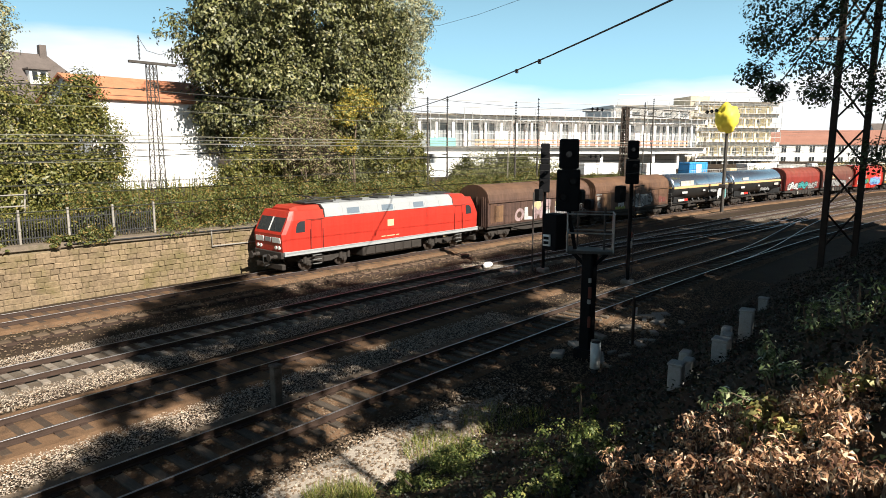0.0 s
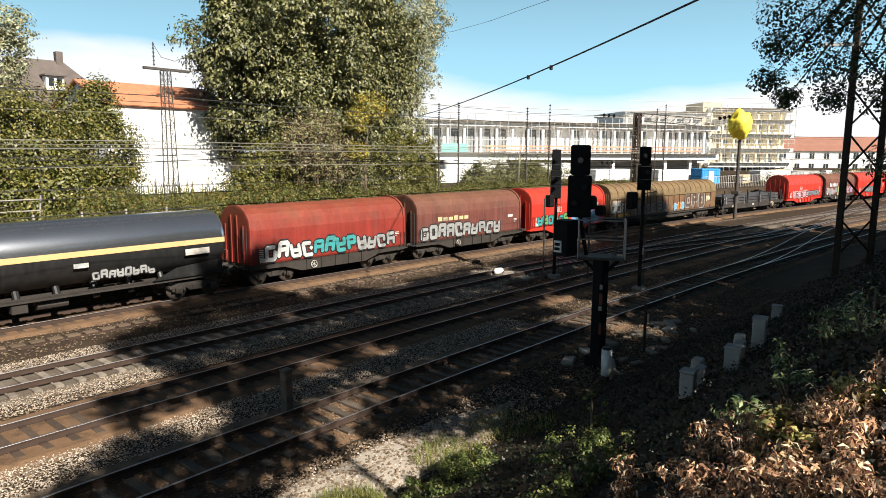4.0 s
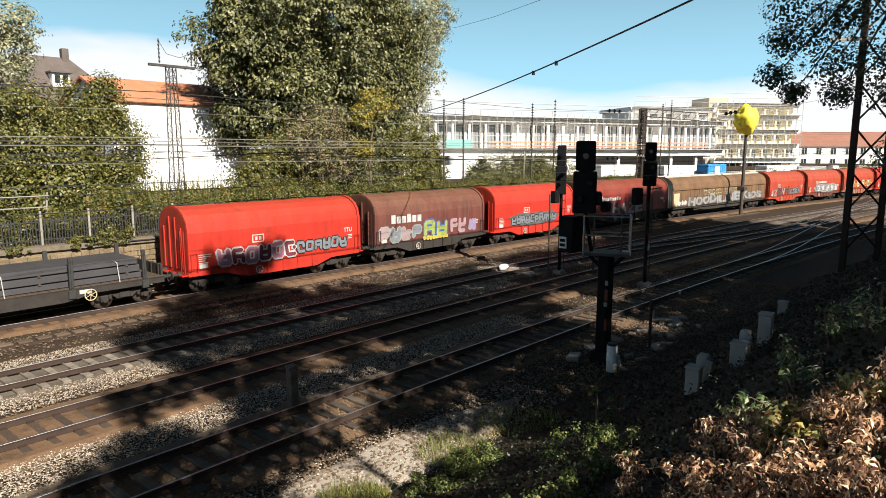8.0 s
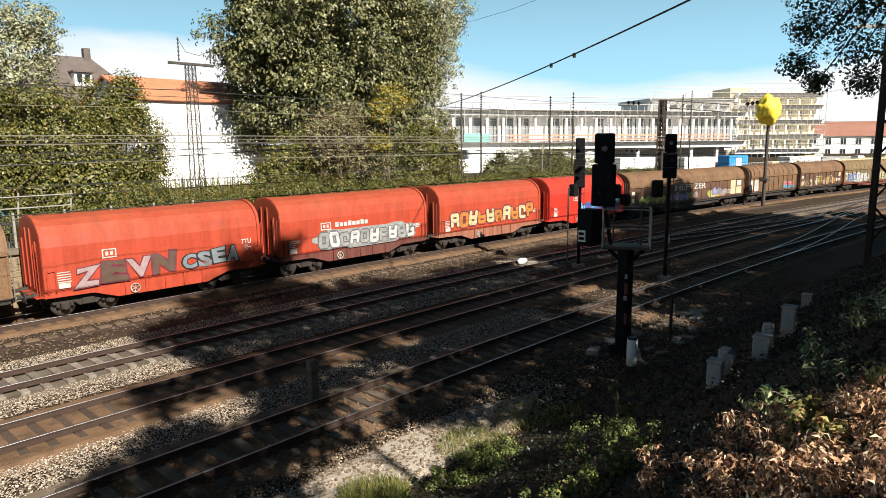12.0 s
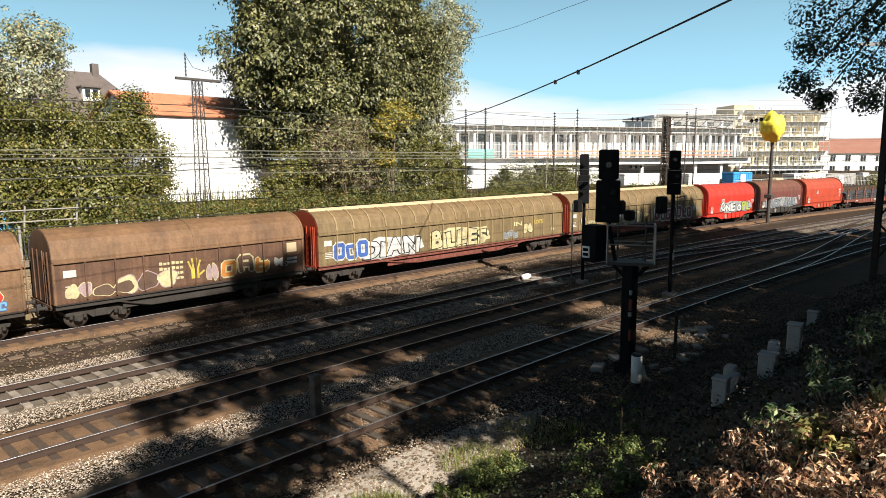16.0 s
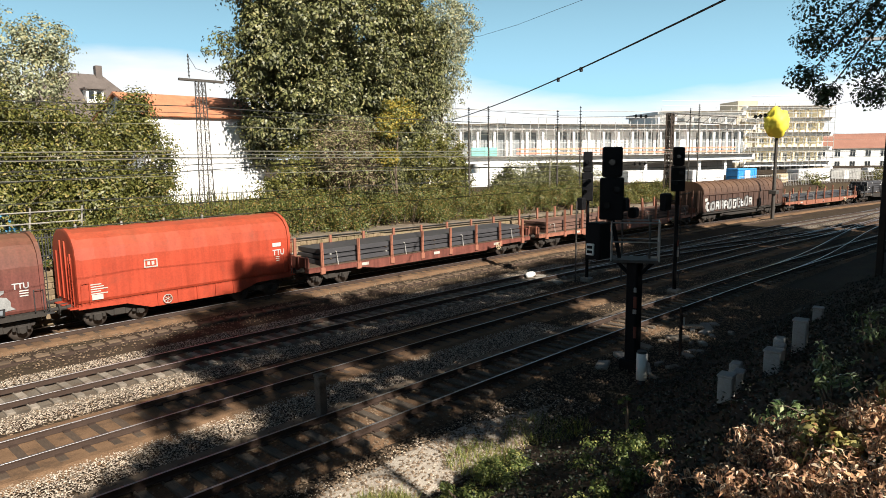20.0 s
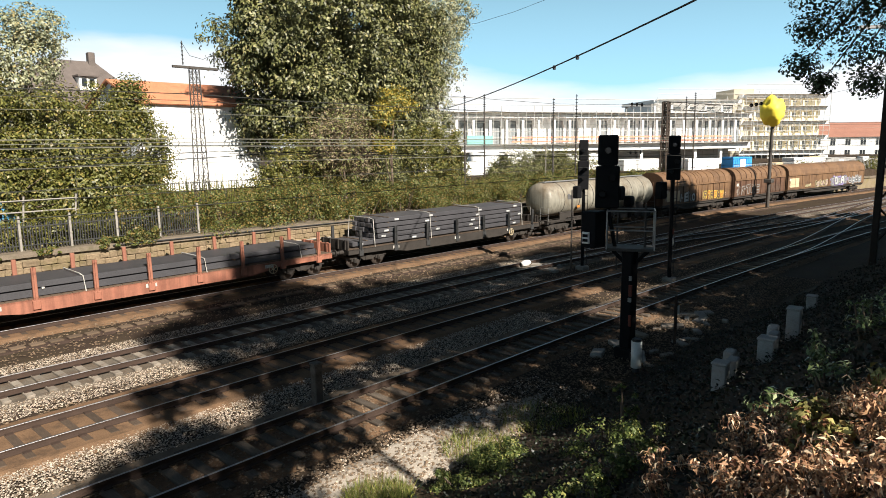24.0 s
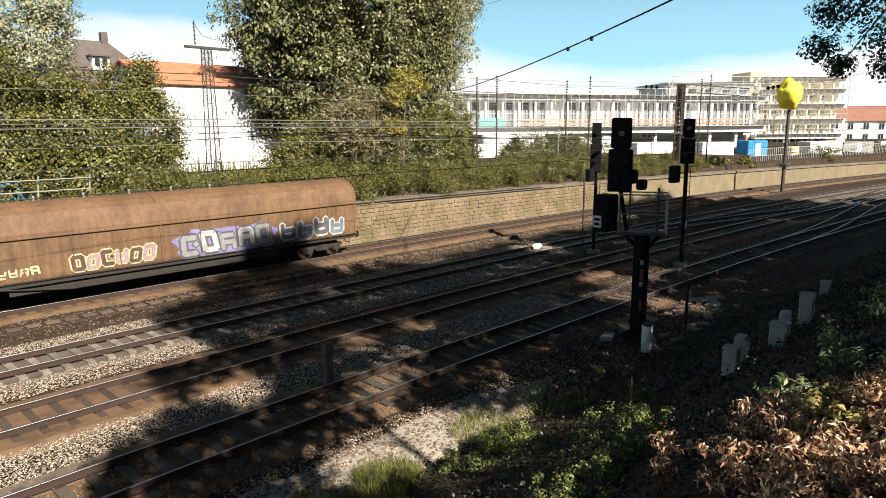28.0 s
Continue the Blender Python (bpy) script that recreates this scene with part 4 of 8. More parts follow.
def sliding_wagon(length, skin, frame_mat, label, deco=None, roof_mat=None, ribs=True, end_mat=None, panel=None, edge=None, rib_mat=None):
    """A long covered wagon with two sliding walls under a rounded roof."""
    w = thing("covered_wagon", label, "railway wagon", "goods train")
    half = length / 2
    body = half - 0.58
    hw = 1.44
    side = [(-hw, 1.2), (-hw - 0.02, 1.35), (-hw - 0.02, 3.05), (hw + 0.02, 3.05), (hw + 0.02, 1.35), (hw, 1.2)]
    part("body", Shape().loft([[(-body, y, z) for y, z in side], [body and (body, y, z) for y, z in side]]), skin, w)
    arc = [(-hw - 0.08, 2.98), (-hw - 0.08, 3.10)] + [(-math.cos(math.pi * i / 10) * (hw + 0.06), 3.10 + 1.17 * math.sin(math.pi * i / 10) ** 0.8) for i in range(1, 10)] + [(hw + 0.08, 3.10), (hw + 0.08, 2.98)]
    for sx in (-1, 1):
        x0, x1 = (-body, -0.04) if sx < 0 else (0.04, body)
        part("roof", Shape().loft([[(x0, y, z) for y, z in arc], [(x1, y, z) for y, z in arc]]), roof_mat or skin, w)
    for xx in (-body, 0, body):
        seam = Shape()
        seam.loft([[(xx - 0.05, y * 1.015, 2.98 + (z - 2.98) * 1.02) for y, z in arc], [(xx + 0.05, y * 1.015, 2.98 + (z - 2.98) * 1.02) for y, z in arc]])
        seam.box(xx - 0.05, xx + 0.05, -hw - 0.06, -hw - 0.01, 1.2, 3.0, 0.01).box(xx - 0.05, xx + 0.05, hw + 0.01, hw + 0.06, 1.2, 3.0, 0.01)
        part("door_seam", seam, roof_mat or skin, w)
    if ribs:
        n = int(2 * body / 1.15)
        for i in range(1, n):
            rb = Shape()
            x = -body + 2 * body * i / n
            rb.box(x - 0.035, x + 0.035, -hw - 0.10, -hw - 0.018, 1.3, 3.0, 0.012)
            part("rib", rb, rib_mat or skin, w)
            if ribs != "side":
                rb = Shape()
                rb.loft([[(x + dx, y * k_, z + o_) for y, z in arc[1:7]] for dx, k_, o_ in ((-0.055, 1.0, 0.0), (-0.05, 1.025, 0.035), (0.05, 1.025, 0.035), (0.055, 1.0, 0.0))], closed=False, caps=False)
                part("rib", rb, rib_mat or skin, w)
    else:
        n = max(4, int(2 * body / 1.75))
        for i in range(1, n):
            x = -body + 2 * body * i / n
            part("panel_seam", Shape().box(x - 0.025, x + 0.025, -hw - 0.055, -hw - 0.018, 1.3, 2.96, 0.008), skin, w)
    for sy in (-1, 1):
        part("eave_rail", Shape().box(-body, body, min(sy * (hw + 0.02), sy * (hw + 0.12)), max(sy * (hw + 0.02), sy * (hw + 0.12)), 2.90, 2.99, 0.015), roof_mat or skin, w)
    if edge:
        e = Shape()
        for sy in (-1, 1):
            e.box(-body, body, sy * 0.42 - 0.1, sy * 0.42 + 0.1, 4.2, 4.33)
        part("roof_strip", e, edge, w)
    for sx in (-1, 1):
        ends = Shape()
        x = sx * (body + 0.03)
        ends.box(min(x - 0.03, x + 0.03), max(x - 0.03, x + 0.03), -hw, hw, 1.2, 3.1)
        ends.loft([[(x - 0.03, y * 0.98, z - 0.02) for y, z in arc], [(x + 0.03, y * 0.98, z - 0.02) for y, z in arc]])
        for yy in (-1.0, -0.35, 0.35, 1.0):
            ends.box(x - 0.07, x + 0.07, yy - 0.05, yy + 0.05, 1.2, 3.4, 0.01)
        ladder(ends, x + sx * 0.14, -1.15, 1.0, 3.4, axis="y", n=7)
        ends.box(x - 0.02 + sx * 0.15, x + 0.02 + sx * 0.15, -1.42, 1.42, 1.12, 1.2)
        part("end_wall", ends, end_mat or skin, w)
    for sy in (-1, 1):
        u = Shape()
        u.box(-body, body, sy * 1.34 - 0.05, sy * 1.34 + 0.05, 0.96, 1.2, 0.01)
        u.box(-body * 0.55, body * 0.55, sy * 1.2 - 0.03, sy * 1.2 + 0.03, 0.62, 0.9, 0.01)
        u.box(-body, body, sy * 1.44 - 0.03, sy * 1.44 + 0.03, 1.14, 1.2, 0.01)
        part("side_sill", u, frame_mat, w)
    u = Shape()
    u.box(-body, body, -1.3, 1.3, 1.05, 1.18).box(-0.5, 0.8, -0.8, 0.2, 0.5, 0.9, 0.05)
    u.rod((2.0, -0.6, 0.72), (3.2, -0.6, 0.72), 0.2, n=10)
    u.box(-half + 0.6, half - 0.6, -0.25, 0.25, 0.85, 1.06)
    part("underframe", u, frame_mat, w)
    truss = Shape().tube([(-body * 0.6, -1.36, 1.0), (-body * 0.35, -1.36, 0.62), (body * 0.35, -1.36, 0.62), (body * 0.6, -1.36, 1.0)], 0.03)
    part("truss_rod", truss, frame_mat, w)
    four = length < 17
    for sx in (-1, 1):
        bogie(w, sx * (half - (2.6 if not four else 2.4)))
    couplings(w, half)
    y = -hw - 0.024
    bars(w, -body + 0.4, 1.9, 0.8, 4, y)
    bars(w, body - 1.3, 1.75, 0.5, 3, y)
    plate(w, -body + 0.6, 2.45, 0.5, 0.3, train_white if panel is None else panel, y)
    if deco:
        deco(w, body, y)
    return w


def tank_wagon(length, label, two_tone=False, deco=None):
    """A tank wagon; the two-toned one has a bright roof over a dark belly that narrows below."""
    w = thing("tank_wagon", label, "railway wagon", "goods train")
    half = length / 2
    body = half - 0.75
    n = 24
    if two_tone:
        def ring(x, k, half_up):
            pts = []
            for i in range(n + 1):
                a = (math.pi * i / n) if half_up else (math.pi + math.pi * i / n)
                y, z = math.cos(a) * 1.42 * k, math.sin(a)
                z = 2.85 + z * (1.38 * k if z > 0 else 1.55 * k)
                pts.append((x, y, z))
            return pts
        for up, m, nm in ((True, bare_metal, "tank_top"), (False, black_tank, "tank_belly")):
            rings = [ring(-body, 0.86, up), ring(-body + 0.12, 0.97, up), ring(-body + 0.3, 1.0, up), ring(body - 0.3, 1.0, up), ring(body - 0.12, 0.97, up), ring(body, 0.86, up)]
            part(nm, Shape().loft(rings, closed=False, caps=True), m, w, smooth=True)
        st = Shape()
        for sy in (-1, 1):
            st.box(-body + 0.15, body - 0.15, sy * 1.43 - 0.012, sy * 1.43 + 0.012, 2.68, 2.92)
        st.box(-body - 0.03, -body + 0.04, -1.22, 1.22, 2.72, 2.9)
        part("stripe", st, stripe_yellow, w, "yellow stripe round the tank")
        e = Shape()
        disc(e, (0, 0, 0), 0.5, 0.62, -0.06, 0.0)
        mh = part("manhole_cover", e, black_tank, w)
        mh.matrix_basis = pose(-body - 0.02, 0, 2.3, 0, 0, 90)
        for sx in (-1, 1):
            for sy in (-1, 1):
                saddle = Shape()
                saddle.loft([[(sx * body * 0.96, sy * 1.3 - 0.04, 1.15), (sx * body * 0.45, sy * 1.3 - 0.04, 1.15), (sx * body * 0.62, sy * 1.3 - 0.04, 1.65), (sx * body * 0.96, sy * 1.3 - 0.04, 1.85)],
                             [(sx * body * 0.96, sy * 1.3 + 0.04, 1.15), (sx * body * 0.45, sy * 1.3 + 0.04, 1.15), (sx * body * 0.62, sy * 1.3 + 0.04, 1.65), (sx * body * 0.96, sy * 1.3 + 0.04, 1.85)]])
                part("saddle", saddle, black_tank, w)
            for i in range(3):
                x = sx * (i + 0.5) * body * 0.22
                for sy in (-1, 1):
                    part("discharge_pipe", Shape().rod((x, sy * 0.5, 1.4), (x, sy * 0.85, 0.75), 0.14, n=10), black_tank, w)
        y = -1.44
    else:
        rings = []
        for x, k in ((-body, 0.55), (-body + 0.1, 0.82), (-body + 0.3, 0.97), (-body + 0.5, 1.0), (body - 0.5, 1.0), (body - 0.3, 0.97), (body - 0.1, 0.82), (body, 0.55)):
            rings.append([(x, math.cos(2 * math.pi * i / n) * 1.36 * k, 2.72 + math.sin(2 * math.pi * i / n) * 1.36 * k) for i in range(n)])
        part("tank", Shape().loft(rings), grey_tank, w, smooth=True)
        for i in range(1, 8):
            hoop = Shape()
            x = -body + 2 * body * i / 8
            hoop.loft([[(x - 0.025, math.cos(2 * math.pi * j / n) * 1.375, 2.72 + math.sin(2 * math.pi * j / n) * 1.375) for j in range(n)],
                       [(x + 0.025, math.cos(2 * math.pi * j / n) * 1.375, 2.72 + math.sin(2 * math.pi * j / n) * 1.375) for j in range(n)]])
            part("hoop", hoop, under_grey, w, smooth=True)
        for sx in (-1, 1):
            for sy in (-1, 1):
                sd = Shape()
                sd.box(sx * body * 0.68 - 0.9, sx * body * 0.68 + 0.9, sy * 1.1 - 0.06, sy * 1.1 + 0.06, 1.15, 1.75, 0.03)
                part("saddle", sd, under_grey, w)
        part("walkway", Shape().box(-body + 0.6, body - 0.6, -0.32, 0.32, 4.1, 4.15).box(-body + 0.6, body - 0.6, -0.34, -0.3, 4.12, 4.2), steel, w)
        for k in range(4):
            x = -body * 0.55 + k * body * 0.36
            part("outlet_valve", Shape().rod((x, -0.9, 1.5), (x, -1.15, 0.8), 0.07, n=8).rod((x - 0.12, -1.15, 0.75), (x + 0.12, -1.15, 0.75), 0.09, n=8), under_grey, w)
        part("side_pipe", Shape().tube([(-body * 0.7, -1.3, 1.3), (-body * 0.2, -1.32, 1.28), (0.4, -1.32, 0.9), (body * 0.6, -1.3, 1.3)], 0.04), under_grey, w)
        part("equipment_box", Shape().box(-1.2, -0.3, -1.3, -0.95, 0.55, 1.0, 0.03), under_grey, w)
        part("equipment_box", Shape().box(2.2, 3.4, -1.28, -0.95, 0.6, 0.95, 0.03), under_grey, w)
        lad = Shape()
        ladder(lad, 1.2, -1.46, 0.55, 4.15, w=0.5, n=11)
        lad.box(0.5, 2.0, -0.7, 0.7, 4.08, 4.12).rod((0.5, -0.7, 4.1), (0.5, -0.7, 4.5), 0.02).rod((2.0, -0.7, 4.1), (2.0, -0.7, 4.5), 0.02).rod((0.5, -0.7, 4.5), (2.0, -0.7, 4.5), 0.02)
        part("ladder", lad, steel, w)
        y = -1.375
    u = Shape()
    for sy in (-1, 1):
        u.box(-half + 0.6, half - 0.6, sy * 1.15 - 0.06, sy * 1.15 + 0.06, 0.98, 1.18, 0.01)
    u.box(-half + 0.6, half - 0.6, -0.3, 0.3, 0.8, 1.1).box(-half + 0.6, -half + 0.75, -1.3, 1.3, 0.9, 1.2).box(half - 0.75, half - 0.6, -1.3, 1.3, 0.9, 1.2)
    u.rod((-1.6, -0.7, 0.72), (-0.4, -0.7, 0.72), 0.2, n=10).box(-2.6, -2.0, -1.1, -0.7, 0.55, 0.95, 0.03)
    part("underframe", u, under_grey, w)
    rail = Shape()
    for sx in (-1, 1):
        x = sx * (half - 0.68)
        rail.tube([(x, -1.3, 1.15), (x, -1.3, 2.2), (x, -0.5, 2.2), (x, -0.5, 1.15)], 0.022).tube([(x, 1.3, 1.15), (x, 1.3, 2.2), (x, 0.5, 2.2), (x, 0.5, 1.15)], 0.022)
        rail.tube([(x, -1.3, 1.7), (x, -0.5, 1.7)], 0.018)
    part("handrail", rail, steel, w)
    for sx in (-1, 1):
        bogie(w, sx * (half - 2.3))
    couplings(w, half)
    if deco:
        deco(w, body, y)
    return w


def flat_wagon(length, skin, label, stakes=0, load="slabs", load_mat=None, stake_mat=None, seed=1, stake_h=1.35, load_z=0.5):
    """A flat wagon with stakes and stacked steel on it."""
    rg = random.Random(seed)
    w = thing("flat_wagon", label, "railway wagon", "goods train")
    half = length / 2
    body = half - 0.6
    u = Shape()
    belly = [(-body, 1.2), (-body, 0.92), (-body * 0.66, 0.90), (-body * 0.5, 0.66), (body * 0.5, 0.66), (body * 0.66, 0.90), (body, 0.92), (body, 1.2)]
    for sy in (-1, 1):
        u.loft([[(x, sy * 1.38 - 0.05, z) for x, z in belly], [(x, sy * 1.38 + 0.05, z) for x, z in belly]])
    u.box(-body, body, -1.33, 1.33, 1.06, 1.2, 0.01).box(-half + 0.6, -body, -1.3, 1.3, 0.92, 1.2).box(body, half - 0.6, -1.3, 1.3, 0.92, 1.2)
    part("underframe", u, skin, w)
    fl = Shape()
    n = int(2 * body / 0.4)
    for i in range(n):
        x = -body + 2 * body * i / n
        fl.box(x + 0.01, x + 2 * body / n - 0.01, -1.36, 1.36, 1.2, 1.245)
    part("floor_planks", fl, timber_mat, w)
    end = Shape()
    for sx in (-1, 1):
        x = sx * (body - 0.06)
        end.box(x - 0.05, x + 0.05, -1.35, 1.35, 1.2, 1.75, 0.01)
        for yy in (-1.1, -0.4, 0.4, 1.1):
            end.box(x - 0.09, x + 0.09, yy - 0.06, yy + 0.06, 1.2, 1.78, 0.01)
    part("end_board", end, skin, w)
    if stakes:
        first = None
        for i in range(stakes):
            x = -body + 0.9 + (2 * body - 1.8) * i / (stakes - 1)
            for sy in (-1, 1):
                m = pose(x, sy * 1.42, 1.0, rg.uniform(-1, 1), rg.uniform(-1, 1), 0 if sy < 0 else 180)
                if first is None:
                    st = Shape().box(-0.09, 0.09, -0.06, 0.06, 0.1, stake_h, 0.015).box(-0.15, 0.15, -0.09, 0.07, -0.22, 0.14, 0.02).box(-0.03, 0.03, -0.10, -0.05, 0.1, stake_h, 0.0)
                    first = part("stake", st, stake_mat or skin, w)
                    first.matrix_basis = m
                else:
                    share("stake", first, m, w)
    lm = load_mat or load_grey
    if load == "slabs":
        z = 1.27
        k = 0
        while z < 1.32 + load_z:
            h = rg.uniform(0.2, 0.3)
            ins = rg.uniform(0, 0.03)
            part("steel_slab", Shape().box(-body + 0.9 + ins * 8, body - 0.9 - ins * 8, -1.2 + ins, 1.2 - ins, z, z + h, 0.012), lm, w)
            for i in range(5):
                x = -body + 1.6 + (2 * body - 3.2) * i / 4
                bt = Shape().box(x - 0.05, x + 0.05, -1.25, 1.25, z + h, z + h + 0.06)
                if z + h + 0.06 < 1.32 + load_z:
                    part("timber_batten", bt, train_white if (k + i) % 5 == 1 else timber_mat, w)
            z += h + 0.06
            k += 1
    elif load == "bundles":
        z = 1.32
        for k in range(5):
            x0 = -body + (0.6 if k < 1 else 2.3)
            x1 = body - 1.9
            for j in range(6):
                part("steel_beam", Shape().box(x0 + rg.uniform(-0.12, 0.12), x1 + rg.uniform(-0.15, 0.15), -1.2 + j * 0.4, -0.83 + j * 0.4, z, z + 0.27, 0.03), lm, w)
            for i in range(4):
                x = x0 + 0.9 + i * (x1 - x0 - 1.8) / 3
                part("timber_batten", Shape().box(x - 0.06, x + 0.06, -1.22, 1.22, z + 0.27, z + 0.31), timber_mat, w)
                if rg.random() < 0.7:
                    xx = x + rg.uniform(-0.8, 0.8)
                    part("paper_tag", Shape().box(xx - 0.17, xx + 0.17, -1.225, -1.20, z + 0.06, z + 0.17, 0.004), SPRAY["white"], w)
            z += 0.31
    for i in range(4):
        x = -body + 2.0 + (2 * body - 4) * i / 3
        zt = 1.40 + load_z + (0.62 if load == "bundles" else 0.0)
        strap = Shape().tube([(x, -1.37, 1.2), (x - 0.05, -1.30, zt - 0.08), (x - 0.1, -1.0, zt), (x - 0.1, 1.0, zt), (x, 1.37, 1.2)], 0.022, 5)
        part("lashing_strap", strap, train_white, w)
    for i in range(3):
        plate(w, -body * 0.6 + i * body * 0.6, 1.02, 0.5, 0.17, train_white, -1.435)
    handwheel(w, body * 0.62, 0.85, -1.5, 0.24, cream)
    for sx in (-1, 1):
        bogie(w, sx * (half - 2.3))
    couplings(w, half)
    return w


def locomotive(length):
    """A four-axle electric locomotive with a cab at each end."""
    w = thing("locomotive", "bright red electric locomotive with grey roof and skirts", "locomotive", "goods train")
    half = length / 2
    body = half - 0.55
    hw = 1.49

    def ring(x, lean, low, top, k=1.0):
        return [(x + lean * (z - low), y * k, z) for y, z in ((-hw, low), (-hw, 2.55), (-hw * 0.985, 3.05), (-hw * 0.86, top), (hw * 0.86, top), (hw * 0.985, 3.05), (hw, 2.55), (hw, low))]
    nose = []
    b = Shape()
    rows = []
    for x, k, lowtop in ((-body, 0.90, 0), (-body + 0.22, 0.985, 0), (-body + 0.5, 1.0, 1), (body - 0.5, 1.0, 1), (body - 0.22, 0.985, 0), (body, 0.90, 0)):
        sx = -1 if x < 0 else 1
        r = []
        for y, z in ((-hw, 1.32), (-hw, 2.30), (-hw, 2.55), (-hw * 0.985, 3.05), (-hw * 0.90, 3.55), (hw * 0.90, 3.55), (hw * 0.985, 3.05), (hw, 2.55), (hw, 2.30), (hw, 1.32)):
            rake = max(0.0, z - 2.25) * 0.52 + 0.10 * max(0, 2.25 - z)
            fade = 1.0 if not lowtop else (0.6 if abs(x) < body - 0.4 else 1)
            r.append((x - sx * rake * fade, y * k, z))
        rows.append(r)
    b.loft(rows)
    part("body", b, wagon_red, w)
    part("skirt", Shape().box(-body + 0.12, body - 0.12, -hw - 0.012, hw + 0.012, 1.08, 1.34, 0.02), lok_grey, w, "light grey skirt below the body")
    roof = [(-hw * 0.90, 3.52), (-hw * 0.99, 3.12), (-hw * 1.004, 3.10), (-hw * 0.93, 3.56), (-hw * 0.72, 3.82), (hw * 0.72, 3.82), (hw * 0.93, 3.56), (hw * 1.004, 3.10), (hw * 0.99, 3.12), (hw * 0.90, 3.52)]
    part("roof", Shape().loft([[(-body + 2.9, y, z) for y, z in roof], [(body - 2.9, y, z) for y, z in roof]]), lok_grey, w, "grey roof with slanted edges")
    for sx in (-1, 1):
        hump = Shape()
        prof = [(-hw * 0.80, 3.5), (-hw * 0.62, 3.78), (hw * 0.62, 3.78), (hw * 0.80, 3.5)]
        ends = [(sx * (body - 0.95), 0.85, 0.0), (sx * (body - 1.3), 1.0, 0.0), (sx * (body - 2.9), 1.0, 0.0)]
        hump.loft([[(x, y * k, z if z < 3.6 else z - (0.12 if k < 1 else 0)) for y, z in prof] for x, k, _ in ends][:: (1 if sx > 0 else -1)])
        part("cab_roof", hump, wagon_red, w)
    for k in range(9):
        x = -body + 2.9 + (2 * body - 5.8) * k / 8
        part("roof_seam", Shape().loft([[(x + d, y * 1.006, z + 0.008) for y, z in roof] for d in (-0.03, 0.03)]), dark_steel if k in (0, 8) else lok_grey, w)
    for k in range(1, 7, 2):
        x0 = -body + 3.2 + (2 * body - 5.8) * k / 8
        part("roof_hatch", Shape().loft([[(x0, -hw * 0.99 - 0.012, 3.18), (x0, -hw * 0.935 - 0.012, 3.52), (x0, -hw * 0.935, 3.52), (x0, -hw * 0.99, 3.18)], [(x0 + 0.95, -hw * 0.99 - 0.012, 3.18), (x0 + 0.95, -hw * 0.935 - 0.012, 3.52), (x0 + 0.95, -hw * 0.935, 3.52), (x0 + 0.95, -hw * 0.99, 3.18)]]), lok_blue, w)
    for sx in (-1, 1):
        part("cab_line", Shape().box(min(sx * (body - 1.6), sx * (body - 2.9)), max(sx * (body - 1.6), sx * (body - 2.9)), -hw - 0.008, -hw + 0.02, 3.03, 3.06), dark_red, w)
    gear = Shape()
    for k in range(5):
        x = -4.6 + k * 2.3
        gear.box(x - 0.5, x + 0.5, -0.45, 0.45, 3.82, 3.94, 0.03)
    gear.tube([(-5, 0.3, 4.05), (5, 0.3, 4.05)], 0.03)
    for k in range(7):
        gear.rod((-5 + k * 1.6, 0.3, 3.82), (-5 + k * 1.6, 0.3, 4.05), 0.05, 0.03, n=6)
    part("roof_gear", gear, dark_steel, w)
    for sx in (-1, 1):
        p = Shape()
        x = sx * 5.6
        p.box(x - 0.7, x + 0.7, -0.6, 0.6, 3.85, 3.93, 0.02)
        up = 0.28 if sx < 0 else 1.45
        p.tube([(x + sx * 0.6, -0.3, 3.95), (x - sx * 0.9, -0.3, 3.95 + up * 0.5), (x + sx * 0.3, -0.4, 3.95 + up)], 0.03)
        p.tube([(x + sx * 0.6, 0.3, 3.95), (x - sx * 0.9, 0.3, 3.95 + up * 0.5), (x + sx * 0.3, 0.4, 3.95 + up)], 0.03)
        p.tube([(x + sx * 0.3, -0.85, 3.95 + up - 0.1), (x + sx * 0.3, -0.5, 3.97 + up), (x + sx * 0.3, 0.5, 3.97 + up), (x + sx * 0.3, 0.85, 3.95 + up - 0.1)], 0.03)
        part("pantograph", p, dark_steel, w)
    for sx in (-1, 1):
        def front(y, z, out=0.0):
            rake = max(0.0, z - 2.25) * 0.52 + 0.10 * max(0, 2.25 - z)
            return (sx * (body + out) - sx * rake, y, z)
        for y0, y1 in ((-1.2, -0.07), (0.07, 1.2)):
            q = [front(y0, 2.46, 0.012), front(y1, 2.46, 0.012), front(y1, 3.2, 0.012), front(y0, 3.2, 0.012)]
            i = [front(y0, 2.46, -0.02), front(y1, 2.46, -0.02), front(y1, 3.2, -0.02), front(y0, 3.2, -0.02)]
            part("windscreen", Shape().loft([q, i] if sx > 0 else [i, q]), glass_dark, w, "dark cab windscreen")
        q = [front(-0.06, 2.46, 0.016), front(0.06, 2.46, 0.016), front(0.06, 3.2, 0.016), front(-0.06, 3.2, 0.016)]
        i = [front(-0.06, 2.46, -0.02), front(0.06, 2.46, -0.02), front(0.06, 3.2, -0.02), front(-0.06, 3.2, -0.02)]
        part("window_pillar", Shape().loft([q, i] if sx > 0 else [i, q]), white_paint, w, "pale pillar between the windscreens")
        part("wiper", Shape().rod(front(-0.7, 2.44, 0.03), front(-0.25, 3.0, 0.03), 0.012, n=5), dark_steel, w)
